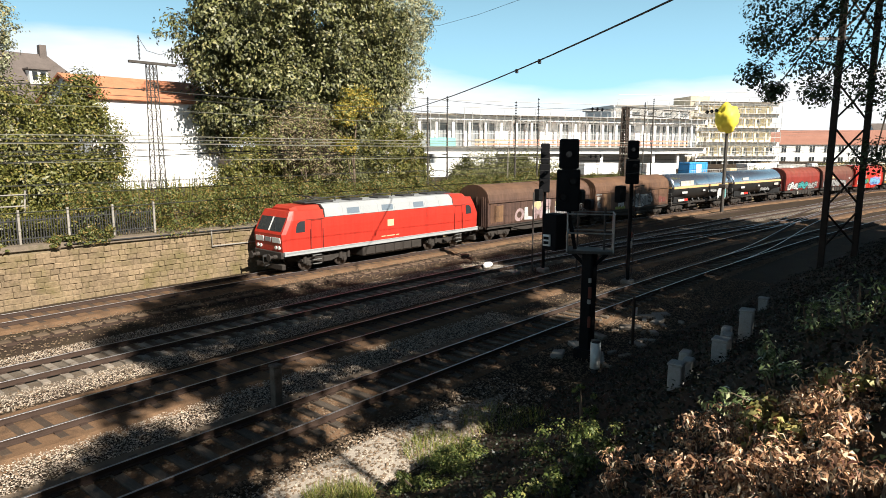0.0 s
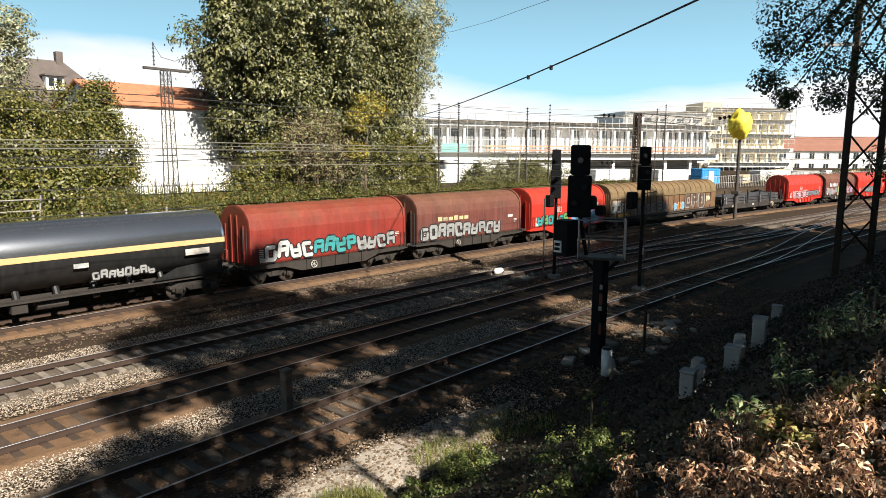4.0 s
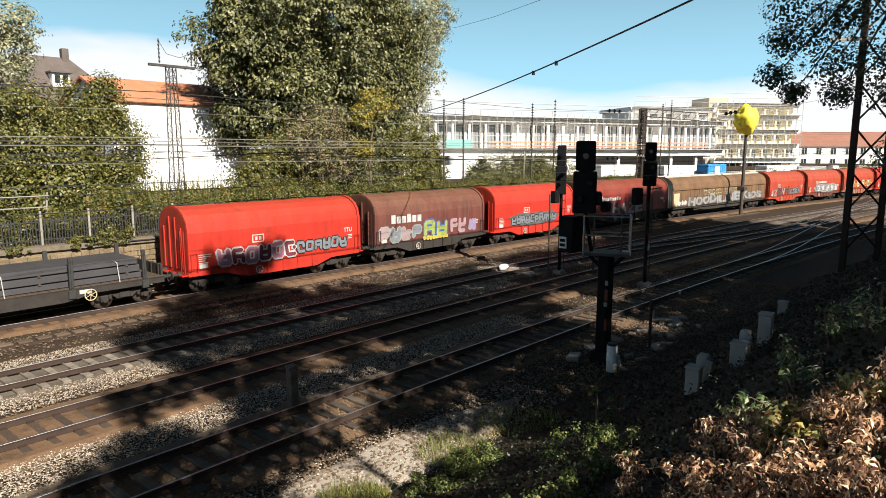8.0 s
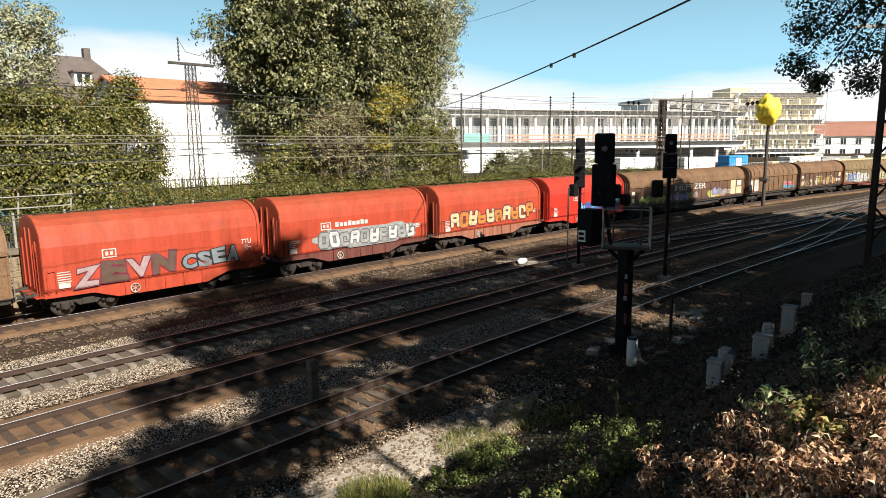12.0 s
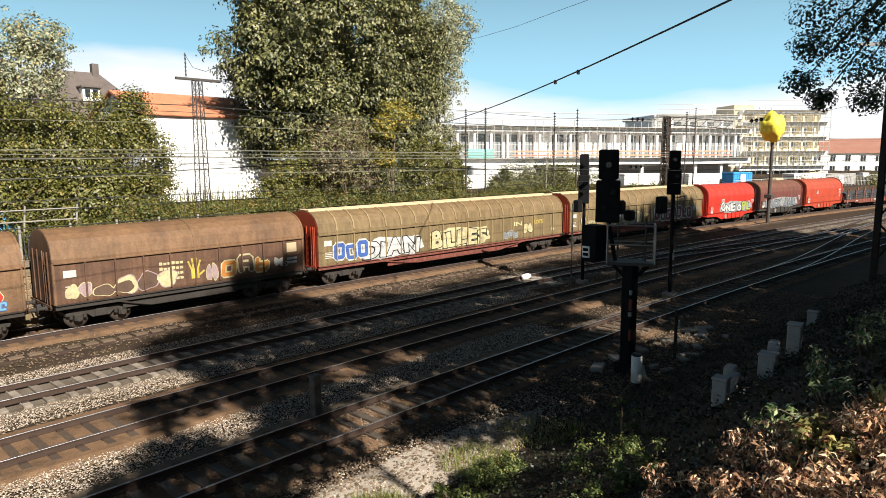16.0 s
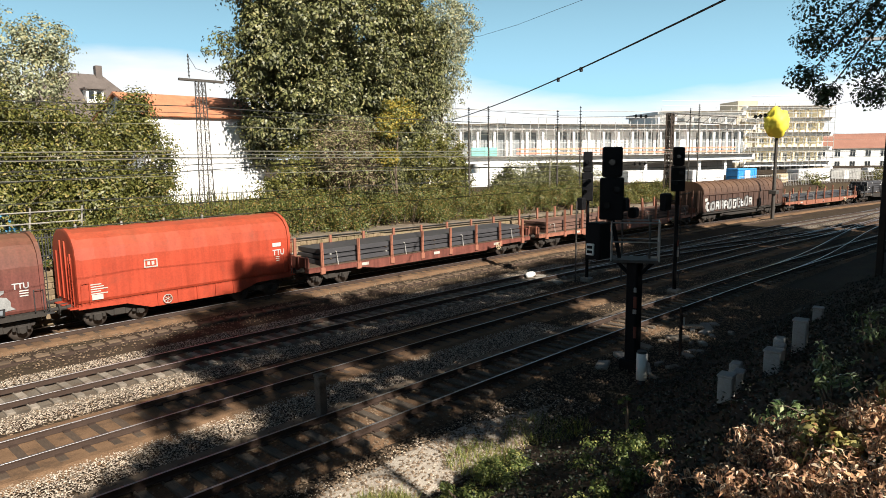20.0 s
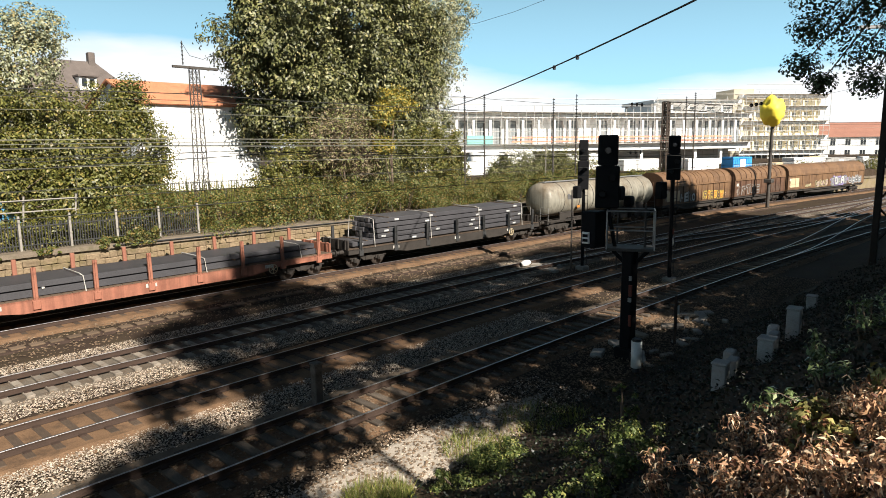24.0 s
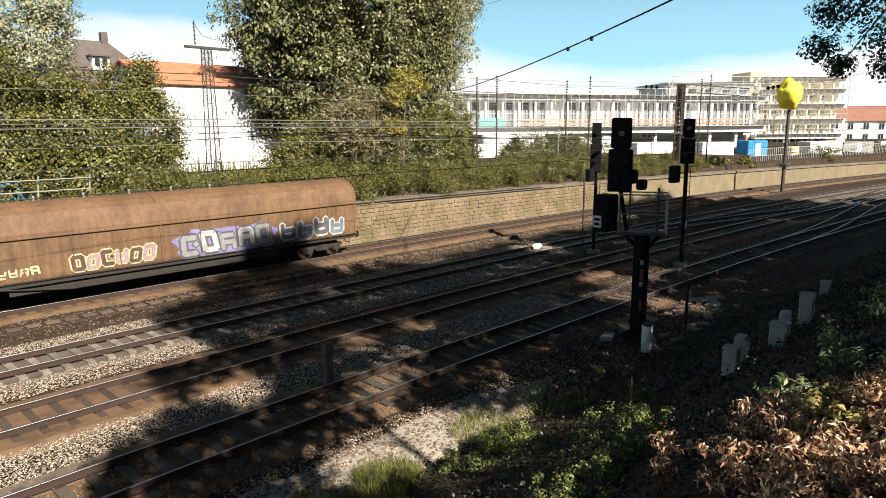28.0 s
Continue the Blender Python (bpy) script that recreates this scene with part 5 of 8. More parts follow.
        for y0, y1, z0, z1, mt, nm in ((-1.2, -0.42, 1.82, 2.12, white_paint, "number_plate_panel"), (0.42, 1.2, 1.82, 2.12, white_paint, "number_plate_panel"), (-0.3, 0.3, 1.84, 2.1, lok_grey, "logo_panel")):
            q = [front(y0, z0, 0.012), front(y1, z0, 0.012), front(y1, z1, 0.012), front(y0, z1, 0.012)]
            i = [front(y0, z0, -0.02), front(y1, z0, -0.02), front(y1, z1, -0.02), front(y0, z1, -0.02)]
            part(nm, Shape().loft([q, i] if sx > 0 else [i, q]), mt, w)
        for y in (-1.05, -0.75, 0.75, 1.05):
            lt = Shape().rod(front(y, 1.55, -0.02), front(y, 1.55, 0.05), 0.1, n=12)
            part("headlight", lt, white_paint, w, "round headlight")
        fr = Shape().box(min(sx * (body - 0.2), sx * (body + 0.02)), max(sx * (body - 0.2), sx * (body + 0.02)), -1.35, 1.35, 0.95, 1.32, 0.03)
        fr.box(min(sx * (body - 0.3), sx * (body - 0.05)), max(sx * (body - 0.3), sx * (body - 0.05)), -1.3, 1.3, 0.3, 0.62, 0.04)
        part("bumper_beam", fr, under_grey, w)
        for sy in (-1, 1):
            yy = sy * hw
            sw = Shape()
            pts = [(sx * (body - 0.88), 2.36), (sx * (body - 1.5), 2.36), (sx * (body - 1.5), 2.98), (sx * (body - 1.2), 2.98), (sx * (body - 1.02), 2.88), (sx * (body - 0.92), 2.68)]
            sw.loft([[(x, yy - 0.012, z) for x, z in pts], [(x, yy + 0.012, z) for x, z in pts]])
            part("side_window", sw, glass_dark, w)
            dr = Shape()
            xd = sx * (body - 2.3)
            for dx in (-0.36, 0.36):
                dr.box(xd + dx - 0.012, xd + dx + 0.012, yy - 0.014, yy + 0.014, 1.36, 3.0)
            dr.box(xd - 0.36, xd + 0.36, yy - 0.014, yy + 0.014, 2.98, 3.0)
            part("cab_door_seam", dr, dark_red, w)
            gr = Shape()
            for dx in (-0.44, 0.44):
                gr.rod((xd + dx, yy + sy * 0.05, 1.35), (xd + dx, yy + sy * 0.05, 2.5), 0.018, n=6)
            part("grab_rail", gr, dark_red, w)
            stp = Shape()
            for kk in range(3):
                stp.box(xd - 0.3, xd + 0.3, yy - 0.06, yy + 0.06, 0.45 + kk * 0.25, 0.48 + kk * 0.25)
            part("step", stp, steel, w)
    y = -hw - 0.006
    plate(w, -0.4, 2.35, 0.55, 0.42, cream, y, "logo_plate", "small cream logo plate")
    for xb, wb in ((-1.2, 0.35), (-0.75, 0.7), (0.05, 0.3)):
        part("marking", Shape().box(xb, xb + wb, y - 0.006, y, 1.5, 1.56), cream, w)
    u = Shape()
    u.box(-2.6, 2.6, -1.35, 1.35, 0.42, 1.05, 0.06).box(-body + 0.3, body - 0.3, -1.2, 1.2, 0.95, 1.1)
    for k in range(6):
        u.box(-2.4 + k * 0.8, -1.75 + k * 0.8, -1.42, -1.33, 0.5, 0.98, 0.03)
    part("underframe", u, under_grey, w)
    for sx in (-1, 1):
        bogie(w, sx * 5.2, 2.6)
        extra = Shape()
        for kx in (-1.3, 1.3):
            for sy in (-1, 1):
                extra.rod((sx * 5.2 + kx - 0.3, sy * 1.12, 0.5), (sx * 5.2 + kx - 0.3, sy * 1.12, 0.95), 0.11, n=8).rod((sx * 5.2 + kx + 0.3, sy * 1.12, 0.5), (sx * 5.2 + kx + 0.3, sy * 1.12, 0.95), 0.11, n=8)
        part("spring", extra, under_grey, w)
    couplings(w, half)
    return w


# ---- what each wagon carries on its side ----
def g_dec(slip, items):
    """What is painted on the side, at shares of the body's length; slip: metres by which all of it sits further on."""
    def deco(w, body, y):
        def along(f):
            return min(max(f * 2 * body - body + slip, -body + 0.06), body - 0.06)

        for it in items:
            kind, rest = it[0], it[1:]
            if kind == "g":
                a, b, z0, z1, fill, *more = rest
                opt = more[0] if more else {}
                graffiti(w, along(a), along(b), z0, z1, y, fill, seed=int(a * 977 + b * 131 + z0 * 17), **opt)
            elif kind == "logo":
                a, z, ww, hh = rest
                logo(w, along(a), z, ww, hh, y)
            elif kind == "bars":
                a, z, ww, hh, m = rest
                part("lettering", Shape().box(along(a), along(a) + ww, y - 0.008, y, z, z + hh), SPRAY[m], w)
            elif kind == "panel":
                a, b, z0, z1, m = rest
                part("side_panel", Shape().box(along(a), along(b), y - 0.016, y - 0.0, z0, z1, 0.006), m, w)
            elif kind == "blocks":  # a maker's name as plain blocks
                a, z, ww, hh, n_, m = rest
                x_ = along(a)
                for k in range(n_):
                    part("lettering", Shape().box(x_ + ww * k / n_, x_ + ww * (k + 0.78) / n_, y - 0.008, y, z, z + hh * (1.0 if k % 3 == 0 else 0.8), 0.003), SPRAY[m], w)
            elif kind == "palm":  # a sprayed palm with spread fingers
                a, z, k_, m = rest
                pm = Shape().box(-0.17, 0.17, y - 0.008, y, 0.0, 0.42, 0.0, pose(along(a), 0, z) @ Matrix.Diagonal((k_, 1, k_, 1)))
                for x_, tilt, ln in ((-0.15, -22, 0.36), (-0.07, -7, 0.45), (0.03, 6, 0.45), (0.12, 18, 0.36), (0.16, 55, 0.30)):
                    pm.box(-0.038, 0.038, y - 0.008, y, 0.0, ln, 0.0, pose(along(a) + x_ * k_, 0, z + (0.4 if tilt < 40 else 0.12) * k_, 0, tilt, 0) @ Matrix.Diagonal((k_, 1, k_, 1)))
                part("painted_palm", pm, SPRAY[m], w)
            elif kind == "word":
                a, b, z0, z1, m, text = rest
                lettering("lettering", text, SPRAY[m], w, along(a), along(b), z0, z1, y - 0.006, 0.02)
    return deco


TRAIN, RUN = [], []


def add_wagon(ob, s0, s1):
    TRAIN.append((ob, (s0 + s1) / 2))


HOOD, SLIDE = hood_wagon, sliding_wagon
add_wagon(locomotive(18.1), 10.5, 28.6)
add_wagon(SLIDE(15.1, dark_brown, under_grey, "dark brown covered wagon with pink and white graffiti", g_dec(-0.3, [("panel", 0.04, 0.09, 1.4, 2.9, brown), ("bars", 0.105, 2.4, 0.3, 0.3, "white"), ("g", 0.42, 0.60, 1.9, 2.85, "cream dusty", {"line": "dusty", "puffy": True}), ("g", 0.25, 0.61, 1.3, 2.35, "dusty white", {"line": "rust", "word": "OLMA"}), ("g", 0.65, 0.9, 1.95, 2.8, "rust", {"line": "cream", "puffy": True}), ("g", 0.65, 0.9, 1.5, 2.35, "shadow", {"line": "white", "word": "BLEEG"}), ("g", 0.92, 0.985, 1.5, 2.2, "rust", {"line": "white"}), ("panel", 0.07, 0.15, 1.45, 2.7, light_brown)]), ribs=False), 28.6, 43.7)
add_wagon(SLIDE(15.0, brown, under_grey, "brown covered wagon with sparse white graffiti", g_dec(-0.24, [("bars", 0.03, 2.75, 0.9, 0.1, "silver"), ("bars", 0.045, 2.35, 0.35, 0.28, "silver"), ("bars", 0.045, 1.8, 0.35, 0.42, "silver"), ("panel", 0.12, 0.21, 1.35, 3.0, light_brown), ("bars", 0.14, 1.6, 0.4, 0.3, "white"), ("bars", 0.15, 2.2, 0.4, 0.12, "silver"), ("g", 0.27, 0.40, 1.25, 1.55, "lime", {"line": "lime", "puffy": True}), ("g", 0.30, 0.38, 1.35, 2.3, "white", {"line": "black", "puffy": True}), ("g", 0.5, 0.76, 1.4, 2.4, "silver", {"line": "black", "word": "SINE", "glow": "white"}), ("panel", 0.87, 0.92, 1.5, 2.1, red_brown), ("panel", 0.93, 0.98, 1.5, 2.0, red_brown)]), ribs=False), 43.7, 58.7)
add_wagon(tank_wagon(14.8, "dark tank wagon with a bright metal top and yellow stripe", True, g_dec(-0.24, [("panel", 0.13, 0.35, 2.95, 3.5, train_white), ("bars", 0.2, 3.1, 1.4, 0.22, "silver"), ("bars", 0.16, 2.1, 1.2, 0.25, "white"), ("bars", 0.52, 2.2, 0.6, 0.2, "white"), ("g", 0.62, 0.78, 2.0, 2.35, "silver"), ("panel", 0.1, 0.2, 1.3, 1.55, train_white), ("panel", 0.2, 0.26, 1.3, 1.55, red_paint), ("g", 0.8, 0.97, 1.2, 2.5, "white teal", {"line": "white"})])), 58.7, 73.5)
add_wagon(tank_wagon(15.3, "dark tank wagon with a bright metal top and painted stripe", True, g_dec(-0.3, [("bars", 0.18, 3.1, 1.6, 0.32, "white"), ("bars", 0.16, 2.1, 1.0, 0.25, "white"), ("panel", 0.16, 0.22, 1.35, 1.6, train_white), ("panel", 0.22, 0.3, 1.35, 1.6, red_paint), ("bars", 0.5, 2.2, 0.6, 0.2, "white"), ("g", 0.55, 0.75, 1.6, 2.0, "silver"), ("panel", 0.86, 0.95, 2.2, 2.5, train_white)])), 73.5, 88.8)
add_wagon(HOOD(12.4, dark_red, under_grey, "dull red hood wagon with white and teal graffiti", g_dec(-0.3, [("g", 0.1, 0.95, 1.35, 2.3, "white teal silver", {"line": "black"})])), 88.8, 101.2)
add_wagon(HOOD(12.4, red_brown, under_grey, "grimy brown hood wagon with a large pale graffiti", g_dec(-0.3, [("blocks", 0.2, 2.5, 3.2, 0.3, 6, "cream"), ("g", 0.05, 0.8, 1.3, 2.3, "silver", {"line": "black"}), ("bars", 0.88, 2.3, 0.6, 0.2, "white")])), 101.2, 113.6)
add_wagon(HOOD(11.9, wagon_red, wagon_red, "bright red hood wagon with turquoise and blue graffiti", g_dec(-0.3, [("logo", 0.37, 2.5, 0.75, 0.45), ("g", 0.1, 0.5, 1.35, 2.15, "teal green", {"line": "black"}), ("g", 0.56, 0.93, 1.15, 2.2, "sky", {"line": "blue", "glow": "lilac", "puffy": True}), ("g", 0.6, 0.9, 1.2, 1.6, "blue", {"line": "sky", "puffy": True}), ("word", 0.9, 0.965, 2.15, 2.4, "white", "TTU"), ("bars", 0.9, 2.55, 0.35, 0.25, "white")])), 113.6, 125.5)
add_wagon(SLIDE(22.3, light_brown, under_grey, "sun-faded brown covered wagon with graffiti along the side", g_dec(-0.42, [("panel", 0.04, 0.1, 2.4, 2.75, train_white), ("g", 0.02, 0.19, 1.55, 2.5, "white silver shadow", {"line": "black"}), ("g", 0.03, 0.17, 1.2, 1.55, "yellow orange", {"line": "orange"}), ("g", 0.205, 0.53, 1.35, 2.2, "shadow", {"line": "silver", "word": "TRIXER"}), ("g", 0.57, 0.69, 1.3, 2.1, "sky orange", {"line": "white", "puffy": True}), ("g", 0.69, 0.9, 1.4, 2.9, "rust", {"line": "silver"}), ("g", 0.91, 0.97, 2.0, 2.5, "cream", {"line": "white"})]), roof_mat=olive_brown, panel=cream), 125.5, 147.8)
add_wagon(flat_wagon(18.6, under_grey, "dark flat wagon loaded with grey steel plates", 6, "slabs", load_grey, dark_steel, 3, 1.55, 0.75), 147.8, 166.4)
add_wagon(HOOD(11.9, wagon_red, wagon_red, "bright red hood wagon with pink and grey graffiti", g_dec(-0.45, [("logo", 0.4, 2.5, 0.7, 0.42), ("g", 0.18, 0.62, 1.3, 2.2, "pink maroon", {"line": "white"}), ("g", 0.62, 0.95, 1.45, 2.15, "slate", {"line": "black"}), ("word", 0.93, 0.985, 2.3, 2.55, "white", "TTU")])), 166.4, 178.3)
add_wagon(HOOD(11.5, red_brown, under_grey, "brown hood wagon with colourful graffiti and white lettering", g_dec(-0.3, [("blocks", 0.16, 2.45, 2.7, 0.55, 6, "white"), ("g", 0.06, 0.42, 1.35, 2.3, "dusty slate", {"line": "silver"}), ("g", 0.43, 0.66, 1.3, 2.4, "lime", {"line": "blue"}), ("g", 0.43, 0.66, 1.15, 1.45, "yellow", {"line": "lime", "puffy": True}), ("g", 0.68, 0.84, 1.4, 2.5, "dusty", {"line": "maroon"}), ("g", 0.87, 0.94, 1.4, 2.3, "lilac", {"line": "dusty"})])), 178.3, 189.8)
add_wagon(HOOD(11.4, wagon_red, wagon_red, "bright red hood wagon with grey graffiti", g_dec(-0.3, [("logo", 0.4, 2.45, 0.7, 0.42), ("g", 0.22, 0.78, 1.4, 2.1, "slate", {"line": "black", "glow": "shadow"}), ("word", 0.93, 0.985, 2.2, 2.45, "white", "TTU")])), 189.8, 201.2)
add_wagon(HOOD(16.2, dark_red, under_grey, "dull dark red hood wagon with silver block graffiti", g_dec(-0.3, [("logo", 0.2, 2.66, 1.0, 0.58), ("blocks", 0.235, 2.5, 3.0, 0.34, 8, "white"), ("g", 0.34, 0.69, 1.2, 2.3, "silver", {"line": "maroon", "word": "HAZE"}), ("bars", 0.92, 2.2, 0.6, 0.2, "white"), ("panel", 0.05, 0.12, 1.5, 2.0, red_brown)]), end_mat=dark_brown), 201.2, 217.4)
add_wagon(SLIDE(23.0, light_brown, under_grey, "brown covered wagon with long silver-grey block graffiti", g_dec(-0.39, [("panel", 0.03, 0.08, 1.4, 2.6, cream), ("g", 0.04, 0.15, 1.25, 1.85, "white", {"line": "black", "puffy": True}), ("g", 0.165, 0.71, 1.22, 2.2, "silver", {"line": "shadow", "word": "HOOD.LINE"}), ("g", 0.74, 0.98, 1.35, 2.25, "silver", {"line": "shadow", "word": "KIDS"}), ("g", 0.315, 0.5, 2.32, 2.7, "rust", {"line": "cream", "word": "TERROR"}), ("g", 0.54, 0.67, 2.4, 2.75, "rust", {"line": "cream"})]), ribs=False, end_mat=steel, edge=train_white), 217.4, 240.4)
add_wagon(HOOD(11.2, orange_red, orange_red, "orange-red hood wagon with scratched letters", g_dec(-0.39, [("logo", 0.3, 2.55, 0.6, 0.4), ("g", 0.15, 0.59, 1.3, 2.2, "dusty rust", {"line": "maroon", "word": "ZEVN"}), ("g", 0.62, 0.92, 1.4, 2.2, "slate", {"line": "black", "word": "CSEA"}), ("word", 0.93, 0.985, 2.2, 2.45, "white", "TTU")])), 240.4, 251.6)
add_wagon(HOOD(11.9, orange_red, red_brown, "orange-red hood wagon with white scrawled graffiti", g_dec(-0.3, [("logo", 0.3, 2.6, 0.7, 0.42), ("blocks", 0.36, 2.5, 2.4, 0.28, 8, "white"), ("g", 0.25, 0.93, 1.35, 2.25, "silver white", {"line": "shadow", "glow": "silver"})])), 251.6, 263.5)
add_wagon(HOOD(11.9, orange_red, pink_red, "orange-red hood wagon with thin pale graffiti", g_dec(-0.3, [("g", 0.12, 0.95, 1.5, 2.6, "cream orange", {"line": "maroon"})])), 263.5, 275.4)
add_wagon(HOOD(11.7, wagon_red, wagon_red, "bright red hood wagon with blue graffiti", g_dec(-0.3, [("logo", 0.35, 2.6, 0.6, 0.4), ("g", 0.4, 0.95, 1.4, 2.3, "sky blue", {"line": "blue"})])), 275.4, 287.1)
add_wagon(SLIDE(23.4, brown, under_grey, "long brown covered wagon with rounded colourful graffiti", g_dec(-0.21, [("g", 0.08, 0.36, 1.3, 2.2, "lime yellow pink", {"line": "black", "puffy": True}), ("g", 0.36, 0.56, 1.28, 2.15, "lilac lilac yellow dusty", {"line": "black", "puffy": True}), ("g", 0.65, 0.83, 1.3, 2.2, "lime lilac slate dusty", {"line": "shadow", "puffy": True}), ("g", 0.67, 0.8, 1.25, 1.55, "cream yellow orange", {"line": "orange", "puffy": True}), ("word", 0.36, 0.48, 2.3, 2.9, "white", "HEF"), ("word", 0.52, 0.63, 2.3, 2.9, "white", "ZER"), ("word", 0.83, 0.87, 1.5, 1.9, "white", "FZOE"), ("panel", 0.875, 0.93, 1.35, 2.9, cream), ("panel", 0.935, 0.99, 1.35, 2.1, cream), ("panel", 0.94, 0.985, 2.2, 2.8, train_white)]), ribs=False, roof_mat=light_brown), 287.1, 310.5)
add_wagon(SLIDE(13.3, light_brown, under_grey, "brown covered wagon with white panels by its end", g_dec(-0.21, [("panel", 0.03, 0.1, 1.5, 2.6, train_white), ("panel", 0.13, 0.22, 1.35, 2.6, train_white), ("g", 0.72, 0.97, 1.35, 1.7, "teal sky", {"line": "blue"}), ("g", 0.74, 0.96, 1.6, 2.2, "pink red", {"line": "cream", "puffy": True}), ("panel", 0.26, 0.31, 2.4, 2.7, cream)]), roof_mat=light_brown), 310.5, 323.8)
add_wagon(SLIDE(13.2, brown, under_grey, "brown covered wagon with a smooth roof and pale rounded graffiti", g_dec(-0.21, [("g", 0.05, 0.135, 1.4, 2.1, "cream dusty", {"line": "cream", "puffy": True}), ("g", 0.14, 0.28, 1.3, 1.9, "rust", {"line": "cream", "puffy": True}), ("g", 0.22, 0.44, 1.3, 2.2, "cream rust", {"line": "dusty", "puffy": True}), ("blocks", 0.375, 1.62, 1.15, 0.15, 6, "cream"), ("blocks", 0.375, 1.86, 1.15, 0.15, 6, "cream"), ("blocks", 0.375, 2.10, 1.15, 0.15, 6, "cream"), ("blocks", 0.375, 2.34, 1.15, 0.15, 6, "cream"), ("palm", 0.515, 1.55, 1.15, "yellow"), ("g", 0.56, 0.61, 1.35, 2.2, "dusty", {"line": "cream", "puffy": True}), ("g", 0.62, 0.85, 1.4, 2.3, "orange rust", {"line": "cream"}), ("g", 0.87, 0.92, 1.6, 2.1, "white", {"line": "cream", "puffy": True}), ("panel", 0.935, 0.985, 2.25, 2.75, cream), ("bars", 0.935, 1.85, 0.6, 0.12, "white"), ("bars", 0.935, 1.65, 0.6, 0.12, "white")]), roof_mat=light_brown, ribs="side"), 323.8, 337.0)
add_wagon(SLIDE(23.8, olive_brown, under_red, "long olive-brown ribbed wagon with white and yellow graffiti", g_dec(-0.18, [("g", 0.05, 0.16, 1.4, 2.4, "blue", {"line": "white"}), ("g", 0.14, 0.34, 1.3, 2.3, "white", {"line": "black", "glow": "white", "word": "DIAN"}), ("g", 0.385, 0.62, 1.35, 2.4, "cream", {"line": "black", "word": "BILLES", "glow": "cream"}), ("word", 0.75, 0.79, 2.2, 2.5, "cream", "IN"), ("g", 0.795, 0.845, 1.6, 2.4, "cream", {"line": "black", "puffy": True}), ("word", 0.85, 0.9, 2.2, 2.5, "yellow", "KOTS"), ("g", 0.7, 0.77, 1.4, 1.9, "slate", {"line": "silver"})]), end_mat=orange_red, edge=cream, rib_mat=olive_light), 337.0, 360.8)
add_wagon(SLIDE(22.8, olive_brown, under_red, "long olive-brown ribbed wagon with silver graffiti", g_dec(-0.3, [("g", 0.08, 0.11, 1.8, 2.4, "cream"), ("g", 0.12, 0.17, 1.7, 2.0, "cream"), ("g", 0.26, 0.5, 1.35, 2.4, "cream silver", {"line": "white", "puffy": True}), ("g", 0.52, 0.56, 1.8, 2.1, "cream"), ("g", 0.6, 0.92, 1.25, 2.45, "maroon rust", {"line": "white"}), ("g", 0.93, 0.97, 1.9, 2.3, "white", {"line": "white"})]), end_mat=orange_red, edge=cream, rib_mat=olive_light), 360.8, 383.6)
add_wagon(HOOD(11.6, wagon_red, wagon_red, "bright red hood wagon with green and white graffiti", g_dec(-0.3, [("logo", 0.32, 2.5, 0.6, 0.4), ("g", 0.28, 0.92, 1.35, 2.25, "white white lime", {"line": "black", "word": "ONE OPL", "glow": "silver"}), ("word", 0.93, 0.985, 2.2, 2.45, "white", "TTU")])), 383.6, 395.2)
add_wagon(HOOD(11.9, red_brown, under_grey, "rust-brown hood wagon with teal-grey graffiti", g_dec(-0.39, [("g", 0.15, 0.9, 1.3, 2.2, "slate", {"line": "black", "word": "BACK JAIL", "glow": "silver"}), ("word", 0.93, 0.985, 2.2, 2.45, "white", "TTU")])), 395.2, 407.1)
add_wagon(HOOD(11.6, orange_red, orange_red, "plain orange-red hood wagon", g_dec(-0.24, [("logo", 0.32, 2.6, 0.6, 0.38), ("word", 0.92, 0.985, 2.2, 2.5, "white", "TTU"), ("bars", 0.92, 2.65, 0.5, 0.2, "white")])), 407.1, 418.7)
add_wagon(flat_wagon(20.5, under_red, "red-brown flat wagon with stakes and dark steel slabs", 8, "slabs", load_grey, pink_red, 7, 1.55, 0.6), 418.7, 439.2)
add_wagon(flat_wagon(25.4, pink_red, "faded pinkish red flat wagon with tall stakes and rusty slabs", 11, "slabs", load_rust, pink_red, 8, 1.9, 0.55), 439.2, 464.6)
add_wagon(SLIDE(18.9, dark_brown, under_grey, "dark brown covered wagon with pale graffiti", g_dec(-0.3, [("g", 0.05, 0.6, 1.3, 2.4, "white silver", {"line": "black"})]), ribs=True), 464.6, 483.5)
add_wagon(flat_wagon(21.5, pink_red, "faded pinkish flat wagon with short stakes and grey slabs", 9, "slabs", load_grey, pink_red, 9, 1.5, 0.55), 483.5, 505.0)
add_wagon(flat_wagon(19.1, under_grey, "dark flat wagon stacked with bundles of steel", 7, "bundles", load_grey, dark_steel, 10, 1.3, 0.9), 505.0, 524.1)
add_wagon(tank_wagon(17.1, "grey tank wagon with a ladder and hoops", False, g_dec(-1.14, [("blocks", 0.22, 2.75, 1.3, 0.42, 4, "shadow"), ("panel", 0.62, 0.66, 1.95, 2.15, train_white), ("bars", 0.3, 2.0, 0.4, 0.2, "orange")])), 524.1, 541.2)
add_wagon(SLIDE(14.3, light_brown, under_grey, "brown covered wagon with a cream panel and yellow graffiti", g_dec(-0.63, [("panel", 0.1, 0.27, 1.5, 2.5, cream), ("g", 0.28, 0.5, 1.3, 2.2, "silver white", {"line": "black", "word": "HERO"}), ("g", 0.62, 0.94, 1.35, 2.15, "rust orange", {"line": "yellow"})]), roof_mat=light_brown, end_mat=brown), 541.2, 555.5)
